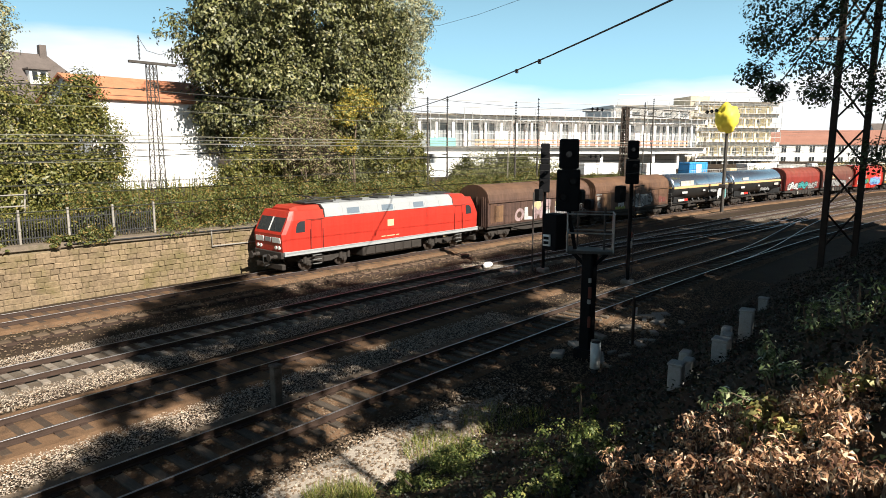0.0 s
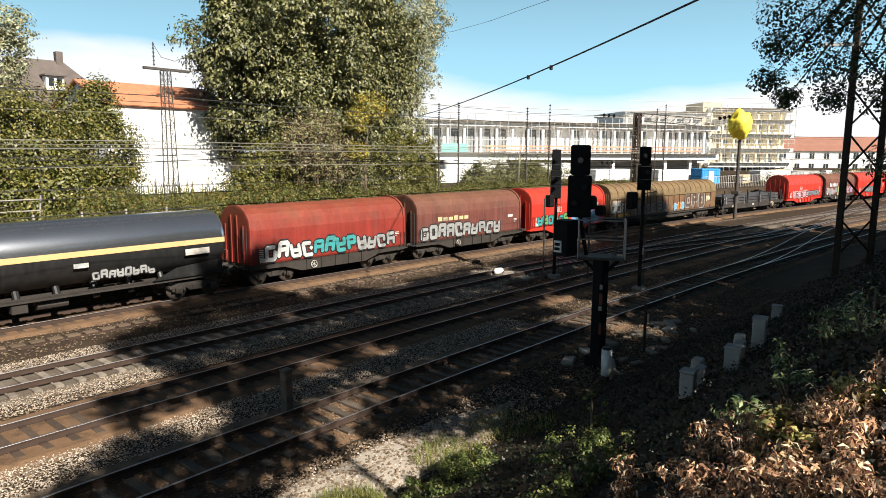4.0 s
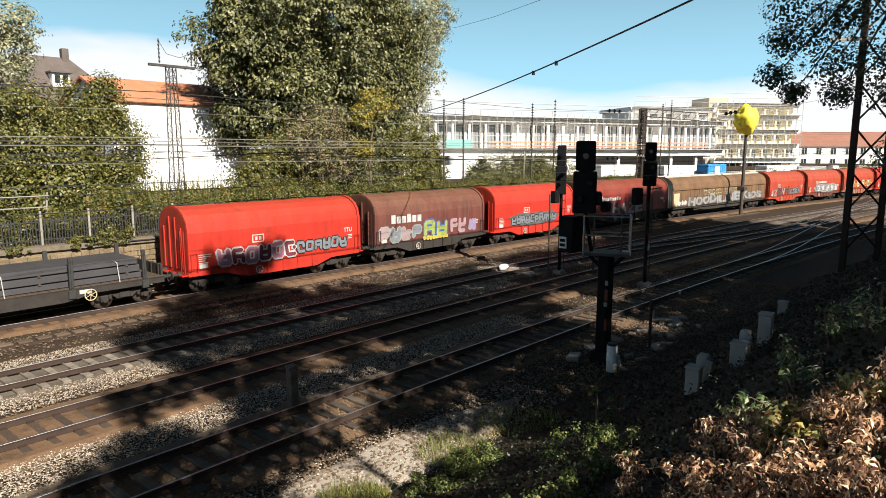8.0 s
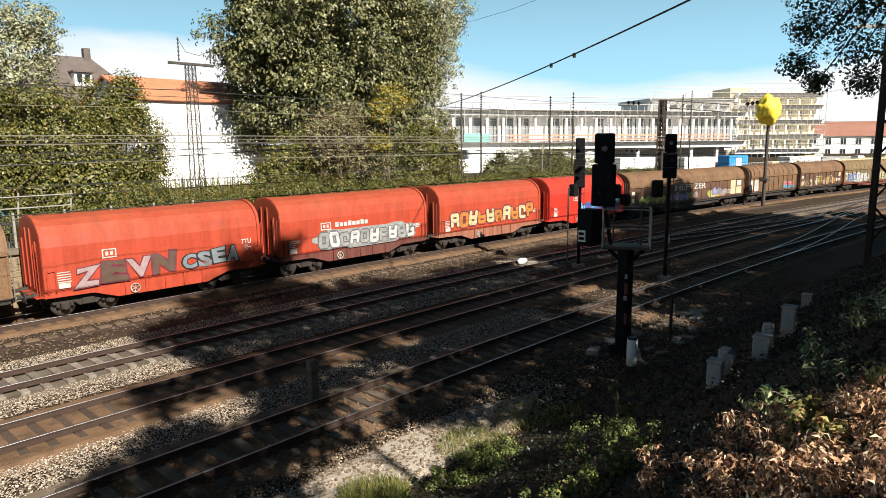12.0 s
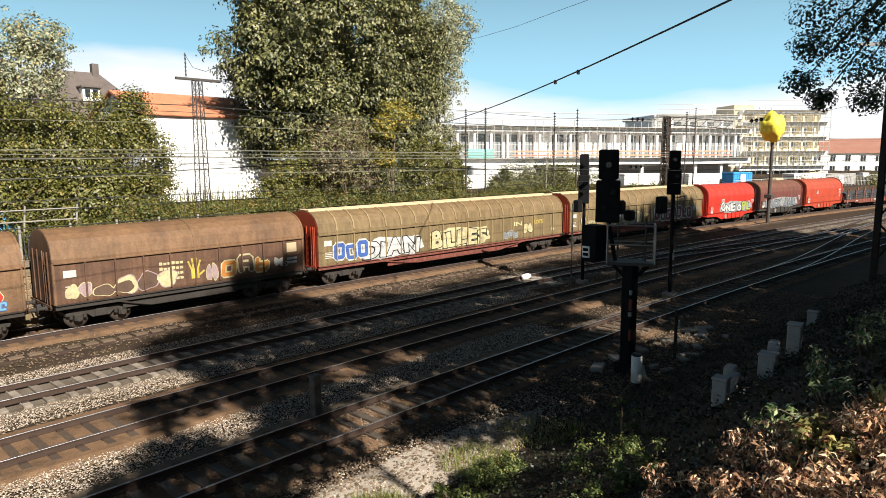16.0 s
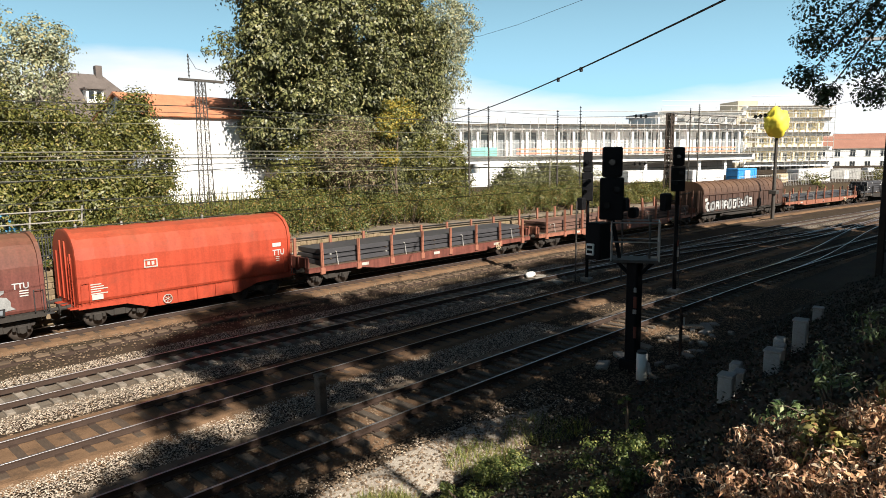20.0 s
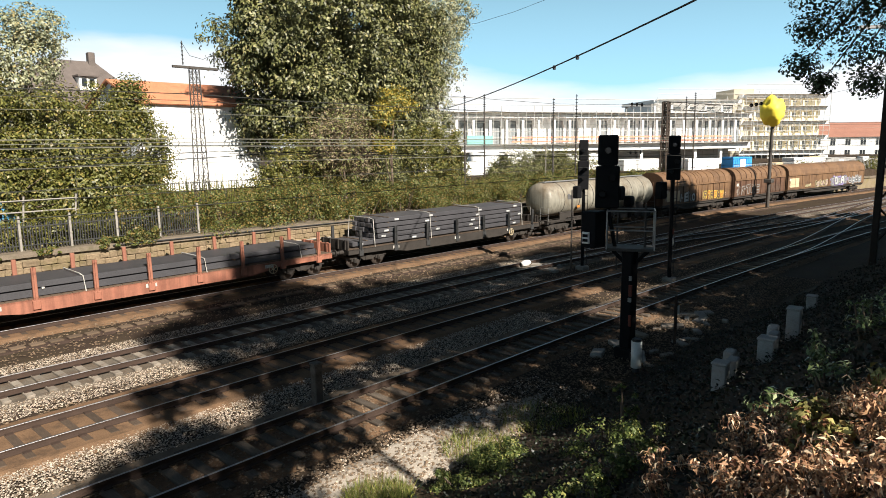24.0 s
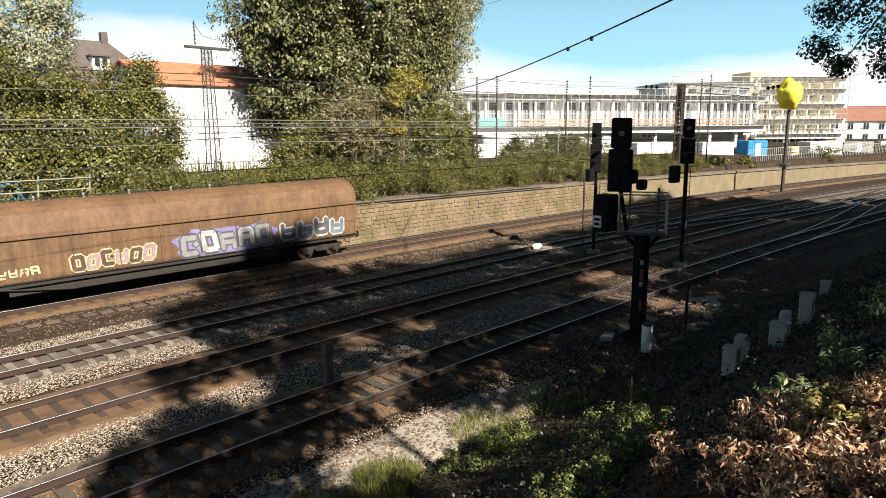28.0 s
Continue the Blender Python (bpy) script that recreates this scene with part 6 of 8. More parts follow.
add_wagon(SLIDE(13.1, brown, under_grey, "brown covered wagon with outlined letters", g_dec(-0.42, [("g", 0.08, 0.5, 1.4, 2.3, "rust", {"line": "silver", "word": "ASTRE"}), ("g", 0.62, 0.95, 1.4, 2.2, "rust", {"line": "rust"})]), roof_mat=light_brown), 555.5, 568.6)
add_wagon(SLIDE(23.2, light_brown, under_grey, "long brown covered wagon, last of the train", g_dec(-0.3, [("panel", 0.04, 0.14, 1.5, 2.6, cream), ("g", 0.22, 0.29, 1.4, 1.8, "cream", {"line": "rust"}), ("g", 0.34, 0.5, 1.35, 2.05, "rust dusty", {"line": "cream"}), ("g", 0.55, 0.77, 1.3, 2.35, "silver white", {"line": "shadow", "glow": "lilac"}), ("g", 0.79, 0.98, 1.35, 2.4, "shadow slate", {"line": "white"})]), roof_mat=light_brown, ribs=False), 568.6, 591.8)
RUN += [(0.0, -0.1), (1.0, 20.05), (2.0, 40.1), (3.0, 60.35), (4.5, 91.4), (6.0, 122.4), (7.0, 142.4), (8.0, 162.3), (9.0, 182.45), (10.0, 202.8), (11.0, 223.15), (12.0, 243.5), (13.5, 274.5),
        (15.0, 305.7), (16.0, 326.6), (17.0, 347.3), (18.0, 367.95), (19.0, 388.6), (20.0, 409.3), (21.0, 429.9), (22.5, 461.1), (24.0, 492.6), (25.0, 513.9), (26.0, 535.45), (27.0, 557.1), (28.0, 578.6)]

# ---- signals, masts and wires ----
def lattice(shape, x, y, z0, z1, w0, w1, n, bar=0.06, diag=0.035):
    """A four-legged lattice mast."""
    def corner(i, z):
        w = (w0 + (w1 - w0) * (z - z0) / (z1 - z0)) / 2
        return Vector((x + (-w, w, w, -w)[i % 4], y + (-w, -w, w, w)[i % 4], z))
    for i in range(4):
        shape.bar(corner(i, z0), corner(i, z1), bar)
    for k in range(n):
        a, b = z0 + (z1 - z0) * k / n, z0 + (z1 - z0) * (k + 1) / n
        for i in range(4):
            shape.bar(corner(i, a), corner(i + 1, b), diag).bar(corner(i + 1, a), corner(i, b), diag)
            shape.bar(corner(i, b), corner(i + 1, b), diag)


def insulator(shape, p, q, n=5, r=0.09):
    p, q = Vector(p), Vector(q)
    shape.rod(p, q, 0.03, n=6)
    for i in range(n):
        c = p + (q - p) * (i + 0.5) / n
        d = (q - p).normalized() * 0.035
        shape.rod(c - d, c + d, r, r * 0.6, n=10)


def signal_head(t, x, y, z0, z1, w, face):
    """A black signal screen of two stepped plates with hooded lamps; face: the way it looks, degrees."""
    m = pose(x, y, 0, 0, 0, face)
    h = z1 - z0
    zm = z0 + h * 0.58
    s = Shape().box(-w * 0.5, w * 0.5, -0.10, 0.10, z0, zm, 0.04, m).box(-w * 0.42, w * 0.42, -0.09, 0.09, zm + 0.02, z1, 0.05, m).box(-w * 0.2, w * 0.2, -0.08, 0.08, zm - 0.02, zm + 0.05, 0, m)
    part("screen", s, black_paint, t)
    for k, (dx, zz) in enumerate(((-w * 0.2, z0 + h * 0.2), (w * 0.2, z0 + h * 0.42), (0.0, zm + (z1 - zm) * 0.5))):
        hd = Shape()
        n = 12
        hd.loft([[m @ Vector((dx + math.cos(2 * math.pi * i / n) * 0.12, yy, zz + math.sin(2 * math.pi * i / n) * 0.12)) for i in range(n)] for yy in (-0.10, -0.34)], caps=False)
        part("lamp_hood", hd, black_paint, t)
        part("lens", Shape().rod(m @ Vector((dx, -0.10, zz)), m @ Vector((dx, -0.13, zz)), 0.1, n=12), glass_dark, t)
    cab = Shape().box(-w * 0.3, w * 0.3, 0.10, 0.32, z0 + 0.1, z1 - 0.15, 0.03, m)
    part("lamp_housing", cab, black_paint, t)


def cage(t, x, y, z, w, d, h, rz, material):
    m = pose(x, y, z, 0, 0, rz)
    part("platform", Shape().box(-w / 2, w / 2, -d / 2, d / 2, -0.06, 0.04, 0.01, m), mast_steel, t)
    cs = [(-w / 2, -d / 2), (w / 2, -d / 2), (w / 2, d / 2), (-w / 2, d / 2)]
    for i in range(4):
        a, b = cs[i], cs[(i + 1) % 4]
        part("guard_post", Shape().rod(m @ Vector((*a, 0)), m @ Vector((*a, h)), 0.028, n=6), material, t)
        for zz in (h, h * 0.5):
            part("guard_rail", Shape().rod(m @ Vector((*a, zz)), m @ Vector((*b, zz)), 0.024, n=6), material, t)


# plate colours dimmed to carry the shade on the signals' faces
dull_white = mat("shaded_white_plate", (0.30, 0.29, 0.27), 0.7, var=0.25, scale=4, fine=30, bump=0.05)
shaded_red = mat("shaded_red_plate", (0.14, 0.035, 0.02), 0.7, var=0.25, scale=4, fine=30, bump=0.05)
# the big signal with its working platform, beside the nearest track
sg = thing("main_signal", "tall black railway signal with a caged working platform", "railway signal")
part("post", Shape().box(20.33, 20.77, 10.40, 10.82, -0.4, 3.55, 0.05).box(20.2, 20.9, 10.3, 10.95, -0.4, 0.1, 0.04), black_paint, sg)
part("bracket", Shape().bar((20.55, 10.61, 2.9), (20.25, 11.1, 3.5), 0.12).bar((20.55, 10.61, 2.9), (20.85, 10.1, 3.5), 0.12), black_paint, sg)
cage(sg, 20.55, 10.62, 3.6, 1.55, 1.0, 1.3, -62, steel)
part("mast", Shape().rod((20.3, 11.05, 3.6), (20.2, 11.3, 5.0), 0.07, n=8), black_paint, sg)
part("support_mast", Shape().rod((20.78, 10.2, 3.6), (20.78, 10.2, 5.1), 0.04, n=8), mast_steel, sg)
signal_head(sg, 20.15, 11.32, 4.95, 7.42, 0.80, -62)
part("red_and_white_plate", Shape().box(20.30, 20.36, 10.40, 10.52, 1.75, 1.9, 0.01), dull_white, sg)
part("mast_plate", Shape().box(20.30, 20.36, 10.38, 10.5, 1.95, 2.35, 0.01), shaded_red, sg, "red mast plate")
part("mast_plate", Shape().box(20.30, 20.36, 10.40, 10.5, 2.5, 2.66, 0.01), dull_white, sg, "white mast plate")
part("yellow_plate", Shape().box(20.30, 20.36, 10.38, 10.48, 0.9, 1.3, 0.01), shaded_red, sg, "yellow lower plate")
part("relay_box", Shape().box(19.6, 20.3, 11.4, 12.0, 3.6, 4.85, 0.04), black_paint, sg)
part("number_board", Shape().box(19.52, 19.6, 11.62, 11.9, 3.75, 4.15, 0.01), white_paint, sg, "small white board with dark bars")
for zz in (3.82, 3.98):
    part("number_bar", Shape().box(19.505, 19.52, 11.66, 11.86, zz, zz + 0.1), black_paint, sg)


def mast_signal(label, x, y, top, low, w, face, basket):
    t = thing("mast_signal", label, "railway signal", "signals between the tracks")
    part("mast", Shape().rod((x, y, -0.4), (x, y, top - 0.4), 0.10, 0.085, n=10), black_paint, t)
    part("footing", Shape().box(x - 0.3, x + 0.3, y - 0.3, y + 0.3, -0.45, -0.05, 0.05), concrete, t)
    fx, fy = math.cos(radians(face - 90)), math.sin(radians(face - 90))
    signal_head(t, x - 0.05 + fx * 0.28, y + fy * 0.28, low, top, w, face)
    lad = Shape()
    ladder(lad, x + 0.35, y + 0.1, 0.0, top - 0.6, w=0.34, n=14, axis="y")
    part("ladder", lad, mast_steel, t)
    part("mast_plate", Shape().box(x - 0.08, x + 0.05, y - 0.16, y - 0.11, 1.7, 2.1, 0.01), dull_white, t)
    part("mast_plate", Shape().box(x - 0.08, x + 0.05, y - 0.17, y - 0.12, 2.3, 2.6, 0.01), shaded_red, t, "red mast plate")
    if basket:
        part("side_lamp", Shape().box(x - 0.75, x - 0.3, y - 0.1, y + 0.3, low - 0.5, low + 0.2, 0.05), black_paint, t)
        b = Shape().rod((x - 0.75, y + 0.3, -0.3), (x - 0.75, y + 0.3, low), 0.05, n=8)
        part("side_post", b, mast_steel, t)
    else:
        part("side_lamp", Shape().box(x - 0.85, x - 0.2, y + 0.2, y + 0.6, low - 1.0, low - 0.1, 0.06), black_paint, t)
        part("arm", Shape().rod((x, y, low - 0.2), (x + 0.7, y - 0.4, low - 0.1), 0.03, n=6).rod((x, y, low - 0.5), (x - 0.4, y + 0.4, low - 0.5), 0.03, n=6), mast_steel, t)
    return t


mast_signal("slender black signal on a mast between the far tracks", 33.67, 20.45, 7.35, 4.5, 0.62, -62, True)
mast_signal("slender black signal on a mast between the near tracks", 33.66, 15.05, 7.5, 5.2, 0.70, -62, False)
# added dark shapes in place of the tree shade on the train
ps = thing("dark_post", "short dark post and boxes standing in for tree shade behind the signals", "railway signal", at=(34.4, 18.6, 0))
part("post", Shape().rod((0, 0, -0.3), (0, 0, 4.6), 0.06, n=8), mast_steel, ps)
part("dark_box", Shape().box(-0.35, 0.35, -0.3, 0.3, 3.9, 4.7, 0.12), black_paint, ps)
part("dark_box", Shape().box(0.5, 1.1, -0.5, 0.0, 3.5, 4.1, 0.1), black_paint, ps)
part("cross_arm", Shape().rod((-0.6, 0, 4.0), (1.2, -0.2, 4.0), 0.03, n=6), mast_steel, ps)

# posts and small things beside the tracks
stained_concrete = mat("stained_concrete", (0.13, 0.11, 0.09), 0.9, var=0.3, scale=3, fine=30, bump=0.4, dirt=(0.05, 0.04, 0.03), dirt_amt=0.5)
cp = thing("concrete_post", "square weathered concrete post between the tracks", "post", at=(10.64, 15.15, -0.3))
part("shaft", Shape().box(-0.13, 0.13, -0.13, 0.13, -0.2, 1.25, 0.025), stained_concrete, cp)
part("cap", Shape().box(-0.15, 0.15, -0.15, 0.15, 1.25, 1.33, 0.02), stained_concrete, cp)
sp2 = thing("marker_post", "thin rusty steel marker post by the track", "post", at=(22.95, 9.95, -0.3))
part("shaft", Shape().box(-0.06, 0.06, -0.04, 0.04, -0.2, 1.9, 0.01), rail_side, sp2)
part("marker_plate", Shape().box(0.07, 0.2, -0.06, -0.03, 1.2, 1.5, 0.01), white_paint, sp2)
ws = thing("white_cable_box", "white cylindrical cable box with dark bands by the signal", "cable box", at=(19.15, 9.55, -0.3))
part("body", Shape().rod((0, 0, 0.25), (0, 0, 1.12), 0.17, n=16), white_paint, ws, smooth=True)
part("band", Shape().rod((0, 0, 0.1), (0, 0, 0.25), 0.12, n=14), dark_steel, ws)
part("lid", Shape().rod((0, 0, 1.12), (0, 0, 1.2), 0.15, n=14), dark_steel, ws)
part("foot", Shape().rod((0, 0, -0.2), (0, 0, 0.1), 0.05, n=8), dark_steel, ws)
bank_concrete = mat("pale_bank_concrete", (0.34, 0.335, 0.32), 0.9, var=0.2, scale=2.5, fine=30, bump=0.3, dirt=(0.26, 0.24, 0.2), dirt_amt=0.3)
for x, y, rz, w_, top, slabs in ((13.95, 5.0, 4, 0.15, 0.60, ((0.62, -0.1, 0.56), (1.5, 0.12, 0.5))), (16.0, 4.7, 4, 0.18, 0.62, ((0.75, 0.0, 0.6), (1.6, 0.12, 0.58))), (19.0, 4.95, 6, 0.17, 0.86, ()), (26.7, 6.4, 8, 0.17, 0.5, ())):
    b = thing("concrete_block_post", "pale concrete post with slabs beside it on the bank" if slabs else "pale concrete post standing on the bank", "post", "posts on the bank", at=(x, y, ground_z(x, y)), rz=rz)
    part("upright", Shape().box(-w_, w_, -w_, w_, -0.4, top - 0.06, 0.025), bank_concrete, b)
    part("cap", Shape().box(-w_ - 0.02, w_ + 0.02, -w_ - 0.02, w_ + 0.02, top - 0.06, top, 0.02), bank_concrete, b)
    for dx, dy, hz_ in slabs:
        part("slab", Shape().box(dx - 0.22, dx + 0.2, dy - 0.12, dy + 0.12, -0.5, hz_, 0.03, pose(0, 0, 0, 3, 3, 5)), bank_concrete, b)
rgd = random.Random(4)
for i in range(34):
    x, y = (rgd.uniform(19.5, 28.5), rgd.uniform(9.4, 11.6)) if i < 24 else (rgd.uniform(30, 34), rgd.uniform(21.5, 24.0))
    sz = rgd.uniform(0.12, 0.5)
    st = Shape().box(-sz, sz, -sz * 0.45, sz * 0.45, -0.06, rgd.uniform(0.04, 0.13), 0.03, pose(x, y, -0.27, rgd.uniform(-6, 6), rgd.uniform(-6, 6), rgd.uniform(0, 180)))
    tagged(st.make("stone_slab", concrete if i % 3 else sleeper_mat), "loose broken concrete slab beside the track", "rubble", "rubble by the signals")
bag = Shape()
bag.ball((32.2, 23.5, -0.05), 0.28, 10, 6, (1.6, 0.8, 0.7), 0.35)
tagged(bag.make("white_sack", white_paint, smooth=True), "crumpled white sack lying by the track", "sack")

# switch rails that lead from one track to the next
sw = thing("switch_rails", "curved switch rails joining the tracks", "railway track", kind="structure")
for s0, s1, o0, o1 in ((34, 78, -17.26, -12.42), (52, 100, -12.42, -7.77), (22, 66, -7.77, -12.42), (80, 130, -7.77, 0.0)):
    for g in (-0.7525, 0.7525):
        rings, heads = [], []
        for k in range(15):
            u = k / 14
            e = u * u * (3 - 2 * u)
            o = o0 + (o1 - o0) * e + g
            s = s0 + (s1 - s0) * u
            rings.append([(*rail_at(s, o + a)[:2], b - 0.004) for a, b in RAIL])
            heads.append([(*rail_at(s, o + a)[:2], b - 0.003) for a, b in HEAD])
        r = part("switch_rail", Shape().loft(rings), rail_side, sw)
        part("rail_head", Shape().loft(heads), rail_top, r)

# two-legged mast on the bank
hm = thing("double_mast", "weathered two-legged mast with crossed braces on the bank", "mast")
la, lb = Vector((44.3, 7.65, 0.0)), Vector((46.7, 6.3, 0.0))
for p in (la, lb):
    part("leg", Shape().box(p.x - 0.17, p.x + 0.17, p.y - 0.17, p.y + 0.17, -0.5, 16.5, 0.03), old_mast, hm)
for k in range(6):
    z = 1.2 + k * 2.5
    part("brace", Shape().bar(la + Vector((0, 0, z)), lb + Vector((0, 0, z + 2.2)), 0.08), old_mast, hm)
    part("brace", Shape().bar(lb + Vector((0, 0, z)), la + Vector((0, 0, z + 2.2)), 0.08), old_mast, hm)
part("cross_arm", Shape().bar(la + Vector((-0.9, 1.5, 13.3)), la + Vector((0.2, -0.3, 13.3)), 0.25, 0.18), steel, hm)

# lattice mast behind the wall, with its cross-arm
lm = thing("lattice_mast", "slender steel lattice mast with a cross-arm and insulators", "mast")
ls = Shape()
lattice(ls, 19.0, 38.0, 2.4, 11.75, 0.7, 0.42, 12, 0.05, 0.02)
part("lattice", ls, mast_steel, lm)
part("cross_arm", Shape().box(17.7, 20.5, 37.92, 38.08, 11.75, 11.9, 0.02), mast_steel, lm)
for x, h in ((18.35, 1.35), (20.3, 0.9)):
    ins = Shape()
    insulator(ins, (x, 38, 11.95), (x, 38, 11.95 + h), 6, 0.07)
    part("insulator", ins, dark_steel, lm)
part("jumper_wire", Shape().tube([(18.35, 38, 13.2), (18.8, 38, 12.5), (19.6, 38, 12.35), (20.3, 38, 12.7)], 0.015, 5), wire_mat, lm)

# portal mast far down the line
pm = thing("portal_mast", "steel lattice portal mast with an arm over the tracks", "mast")
ps_ = Shape()
lattice(ps_, 68.2, 31.6, -0.3, 11.4, 0.7, 0.5, 14, 0.16, 0.06)
part("lattice", ps_, old_mast, pm)
for k in range(8):
    a, b = Vector((68.2, 31.6, 0)).lerp(Vector((70.5, 25.5, 0)), k / 8), Vector((68.2, 31.6, 0)).lerp(Vector((70.5, 25.5, 0)), (k + 1) / 8)
    za, zb = 11.4 - 0.08 * k, 11.4 - 0.08 * (k + 1)
    part("arm_chord", Shape().bar(a + Vector((0, 0, za)), b + Vector((0, 0, zb)), 0.09), mast_steel, pm)
    part("arm_chord", Shape().bar(a + Vector((0, 0, za - 0.8)), b + Vector((0, 0, zb - 0.75)), 0.09), mast_steel, pm)
    part("arm_brace", Shape().bar(a + Vector((0, 0, za - 0.8)), b + Vector((0, 0, zb)), 0.05), mast_steel, pm)
for k, (x, y, z0, z1, h) in enumerate(((52.1, 35.0, 1.9, 9.6, 1.7), (54.4, 34.0, 1.9, 9.5, 2.2), (45.0, 39.7, 2.4, 10.2, 1.3), (46.2, 38.4, 2.4, 10.2, 1.4), (76.5, 33.0, 1.5, 11.0, 1.4), (79.0, 33.0, 1.5, 11.2, 1.8))):
    ip = thing("insulator_pole", "thin pole carrying a dark upright insulator", "pole", "poles behind the wall")
    part("pole", Shape().rod((x, y, z0), (x, y, z1), 0.09, 0.07, n=8), mast_steel, ip)
    ins = Shape()
    insulator(ins, (x, y, z1), (x, y, z1 + h), 7, 0.13)
    part("insulator", ins, black_paint, ip)
tp = thing("thin_pole", "thin pale pole beside the wall", "pole")
part("pole", Shape().rod((56.0, 38.5, 1.9), (56.0, 38.5, 6.9), 0.06, n=8), concrete, tp)

yb = thing("wrapped_mast", "slim mast topped with a lumpy yellow cover", "mast", at=(77.7, 23.8, 0))
part("pole", Shape().rod((0, 0, -0.4), (0, 0, 9.4), 0.2, 0.16, n=10), mast_steel, yb)
part("box", Shape().box(-0.5, 0.5, -0.4, 0.4, 2.6, 3.0, 0.04), mast_steel, yb)
yl = Shape().ball((-0.3, 0, 10.35), 1.5, 22, 16, (1.05, 0.8, 1.0), 0.28)
part("yellow_cover", yl, mat("yellow_fabric", (1.0, 0.80, 0.08), 0.6, var=0.05, scale=1.5, fine=10, bump=0.3), yb, smooth=True)

# overhead wires
def span(t, s0, s1, off, z, sag, r=0.011, n=10, name="wire", material=None):
    pts = []
    for i in range(n + 1):
        u = i / n
        x, y, _ = rail_at(s0 + (s1 - s0) * u, off)
        pts.append((x, y, z - sag * 4 * u * (1 - u)))
    part(name, Shape().tube(pts, r, 5), material or wire_mat, t)
    return pts


for off in (0.0, -7.77, -12.42, -17.26):
    cw = thing("overhead_line", "overhead contact wire hung from its catenary wire", "overhead wire", "overhead wires")
    hi = 6.85 if off > -1 else 7.05
    for k in range(4):
        s0, s1 = -52 + k * 52, k * 52
        c = span(cw, s0, s1, off, 5.45 if off > -1 else 5.9, 0.0, 0.010, name="contact_wire", n=9)
        m_ = span(cw, s0, s1, off, hi, 0.55, 0.010, name="catenary_wire", n=9)
        for a, b in list(zip(c, m_))[1:-1]:
            part("dropper", Shape().rod(a, b, 0.005, n=4), wire_mat, cw)
for off, z, sag, mt, r in ((0.2, 9.75, 0.25, wire_mat, 0.022), (0.5, 9.45, 0.2, wire_mat, 0.014), (3.4, 9.05, 0.2, bright_wire, 0.012), (1.2, 7.62, 0.1, bright_wire, 0.022), (1.4, 7.45, 0.12, bright_wire, 0.018), (1.6, 7.25, 0.12, bright_wire, 0.018), (-0.4, 6.45, 0.1, bright_wire, 0.013), (2.2, 7.3, 0.15, wire_mat, 0.02)):
    fw = thing("feeder_wire", "feeder wire along the railway", "overhead wire", "overhead wires")
    for k in range(3):
        span(fw, -50 + k * 55, 5 + k * 55, off, z, sag, r, material=mt)
dw = thing("slanting_cable", "dark cable slanting over the tracks with two clamps", "overhead wire")
a, b = Vector((43.8, 41.1, 10.35)), Vector((11.4, -1.9, 11.75))
pts = [a.lerp(b, i / 16) - Vector((0, 0, 2.0 * (i / 16) * (1 - i / 16))) for i in range(17)]
part("cable", Shape().tube(pts, 0.03, 6), wire_mat, dw)
for i in (8.8, 9.65):
    p = a.lerp(b, i / 16) - Vector((0, 0, 2.0 * (i / 16) * (1 - i / 16)))
    part("clamp", Shape().box(p.x - 0.06, p.x + 0.06, p.y - 0.06, p.y + 0.06, p.z - 0.14, p.z + 0.05, 0.02), dark_steel, dw)
fw2 = thing("thin_cable", "thin cable high over the tracks", "overhead wire")
part("cable", Shape().tube([(40.4, 52.0, 17.0), (38.6, 42.0, 16.3), (38.1, 32.4, 15.9), (35.5, 27.0, 15.6), (33.2, 22.4, 15.5), (30.0, 14.0, 15.6), (27.0, -3.0, 16.0)], 0.012, 5), wire_mat, fw2)
for a, b in (((66.5, 32.2, 11.0), (44, 42, 11.6)), ((66.5, 32.2, 6.2), (44, 42, 5.6)), ((71, 25, 10.6), (110, 20, 15))):
    w3 = thing("stay_wire", "stay wire with a string of insulators", "overhead wire", "stay wires")
    A_, B_ = Vector(a), Vector(b)
    part("cable", Shape().tube([A_, A_.lerp(B_, 0.5) - Vector((0, 0, 0.3)), B_], 0.02, 5), wire_mat, w3)
    ins = Shape()
    insulator(ins, A_.lerp(B_, 0.05), A_.lerp(B_, 0.13), 3, 0.2)
    part("insulator", ins, black_paint, w3)

# fence on the wall
fence = thing("picket_fence", "dark picket fence with pale posts on the wall", "fence")
for k in range(8):
    x, y, a = rail_at(-8 + k * 2.1, 3.05)
    part("post", Shape().box(x - 0.05, x + 0.05, y - 0.05, y + 0.05, 2.55, 4.2, 0.012), concrete, fence)
pick = None
for k in range(122):
    x, y, a = rail_at(-8 + k * 0.122, 3.05)
    m = pose(x, y, 2.6 + random.uniform(-0.02, 0.02), 0, random.uniform(-1.5, 1.5), a)
    if pick is None:
        pick = part("picket", Shape().box(-0.022, 0.022, -0.012, 0.012, 0.05, 1.3), dark_steel, fence)
        pick.matrix_basis = m
    else:
        share("picket", pick, m, fence)
for zz in (2.85, 3.7):
    a, b = rail_at(-8, 3.08), rail_at(6.8, 3.08)
    part("rail", Shape().bar((a[0], a[1], zz), (b[0], b[1], zz), 0.03, 0.05), dark_steel, fence)
pr = thing("pale_railing", "pale pipe railing with a leaning post", "railing")
a, b = rail_at(-10, 5.2), rail_at(1.5, 5.2)
for zz in (4.2, 4.75):
    part("rail", Shape().rod((a[0], a[1], zz), (b[0], b[1], zz), 0.035, n=8), concrete, pr)
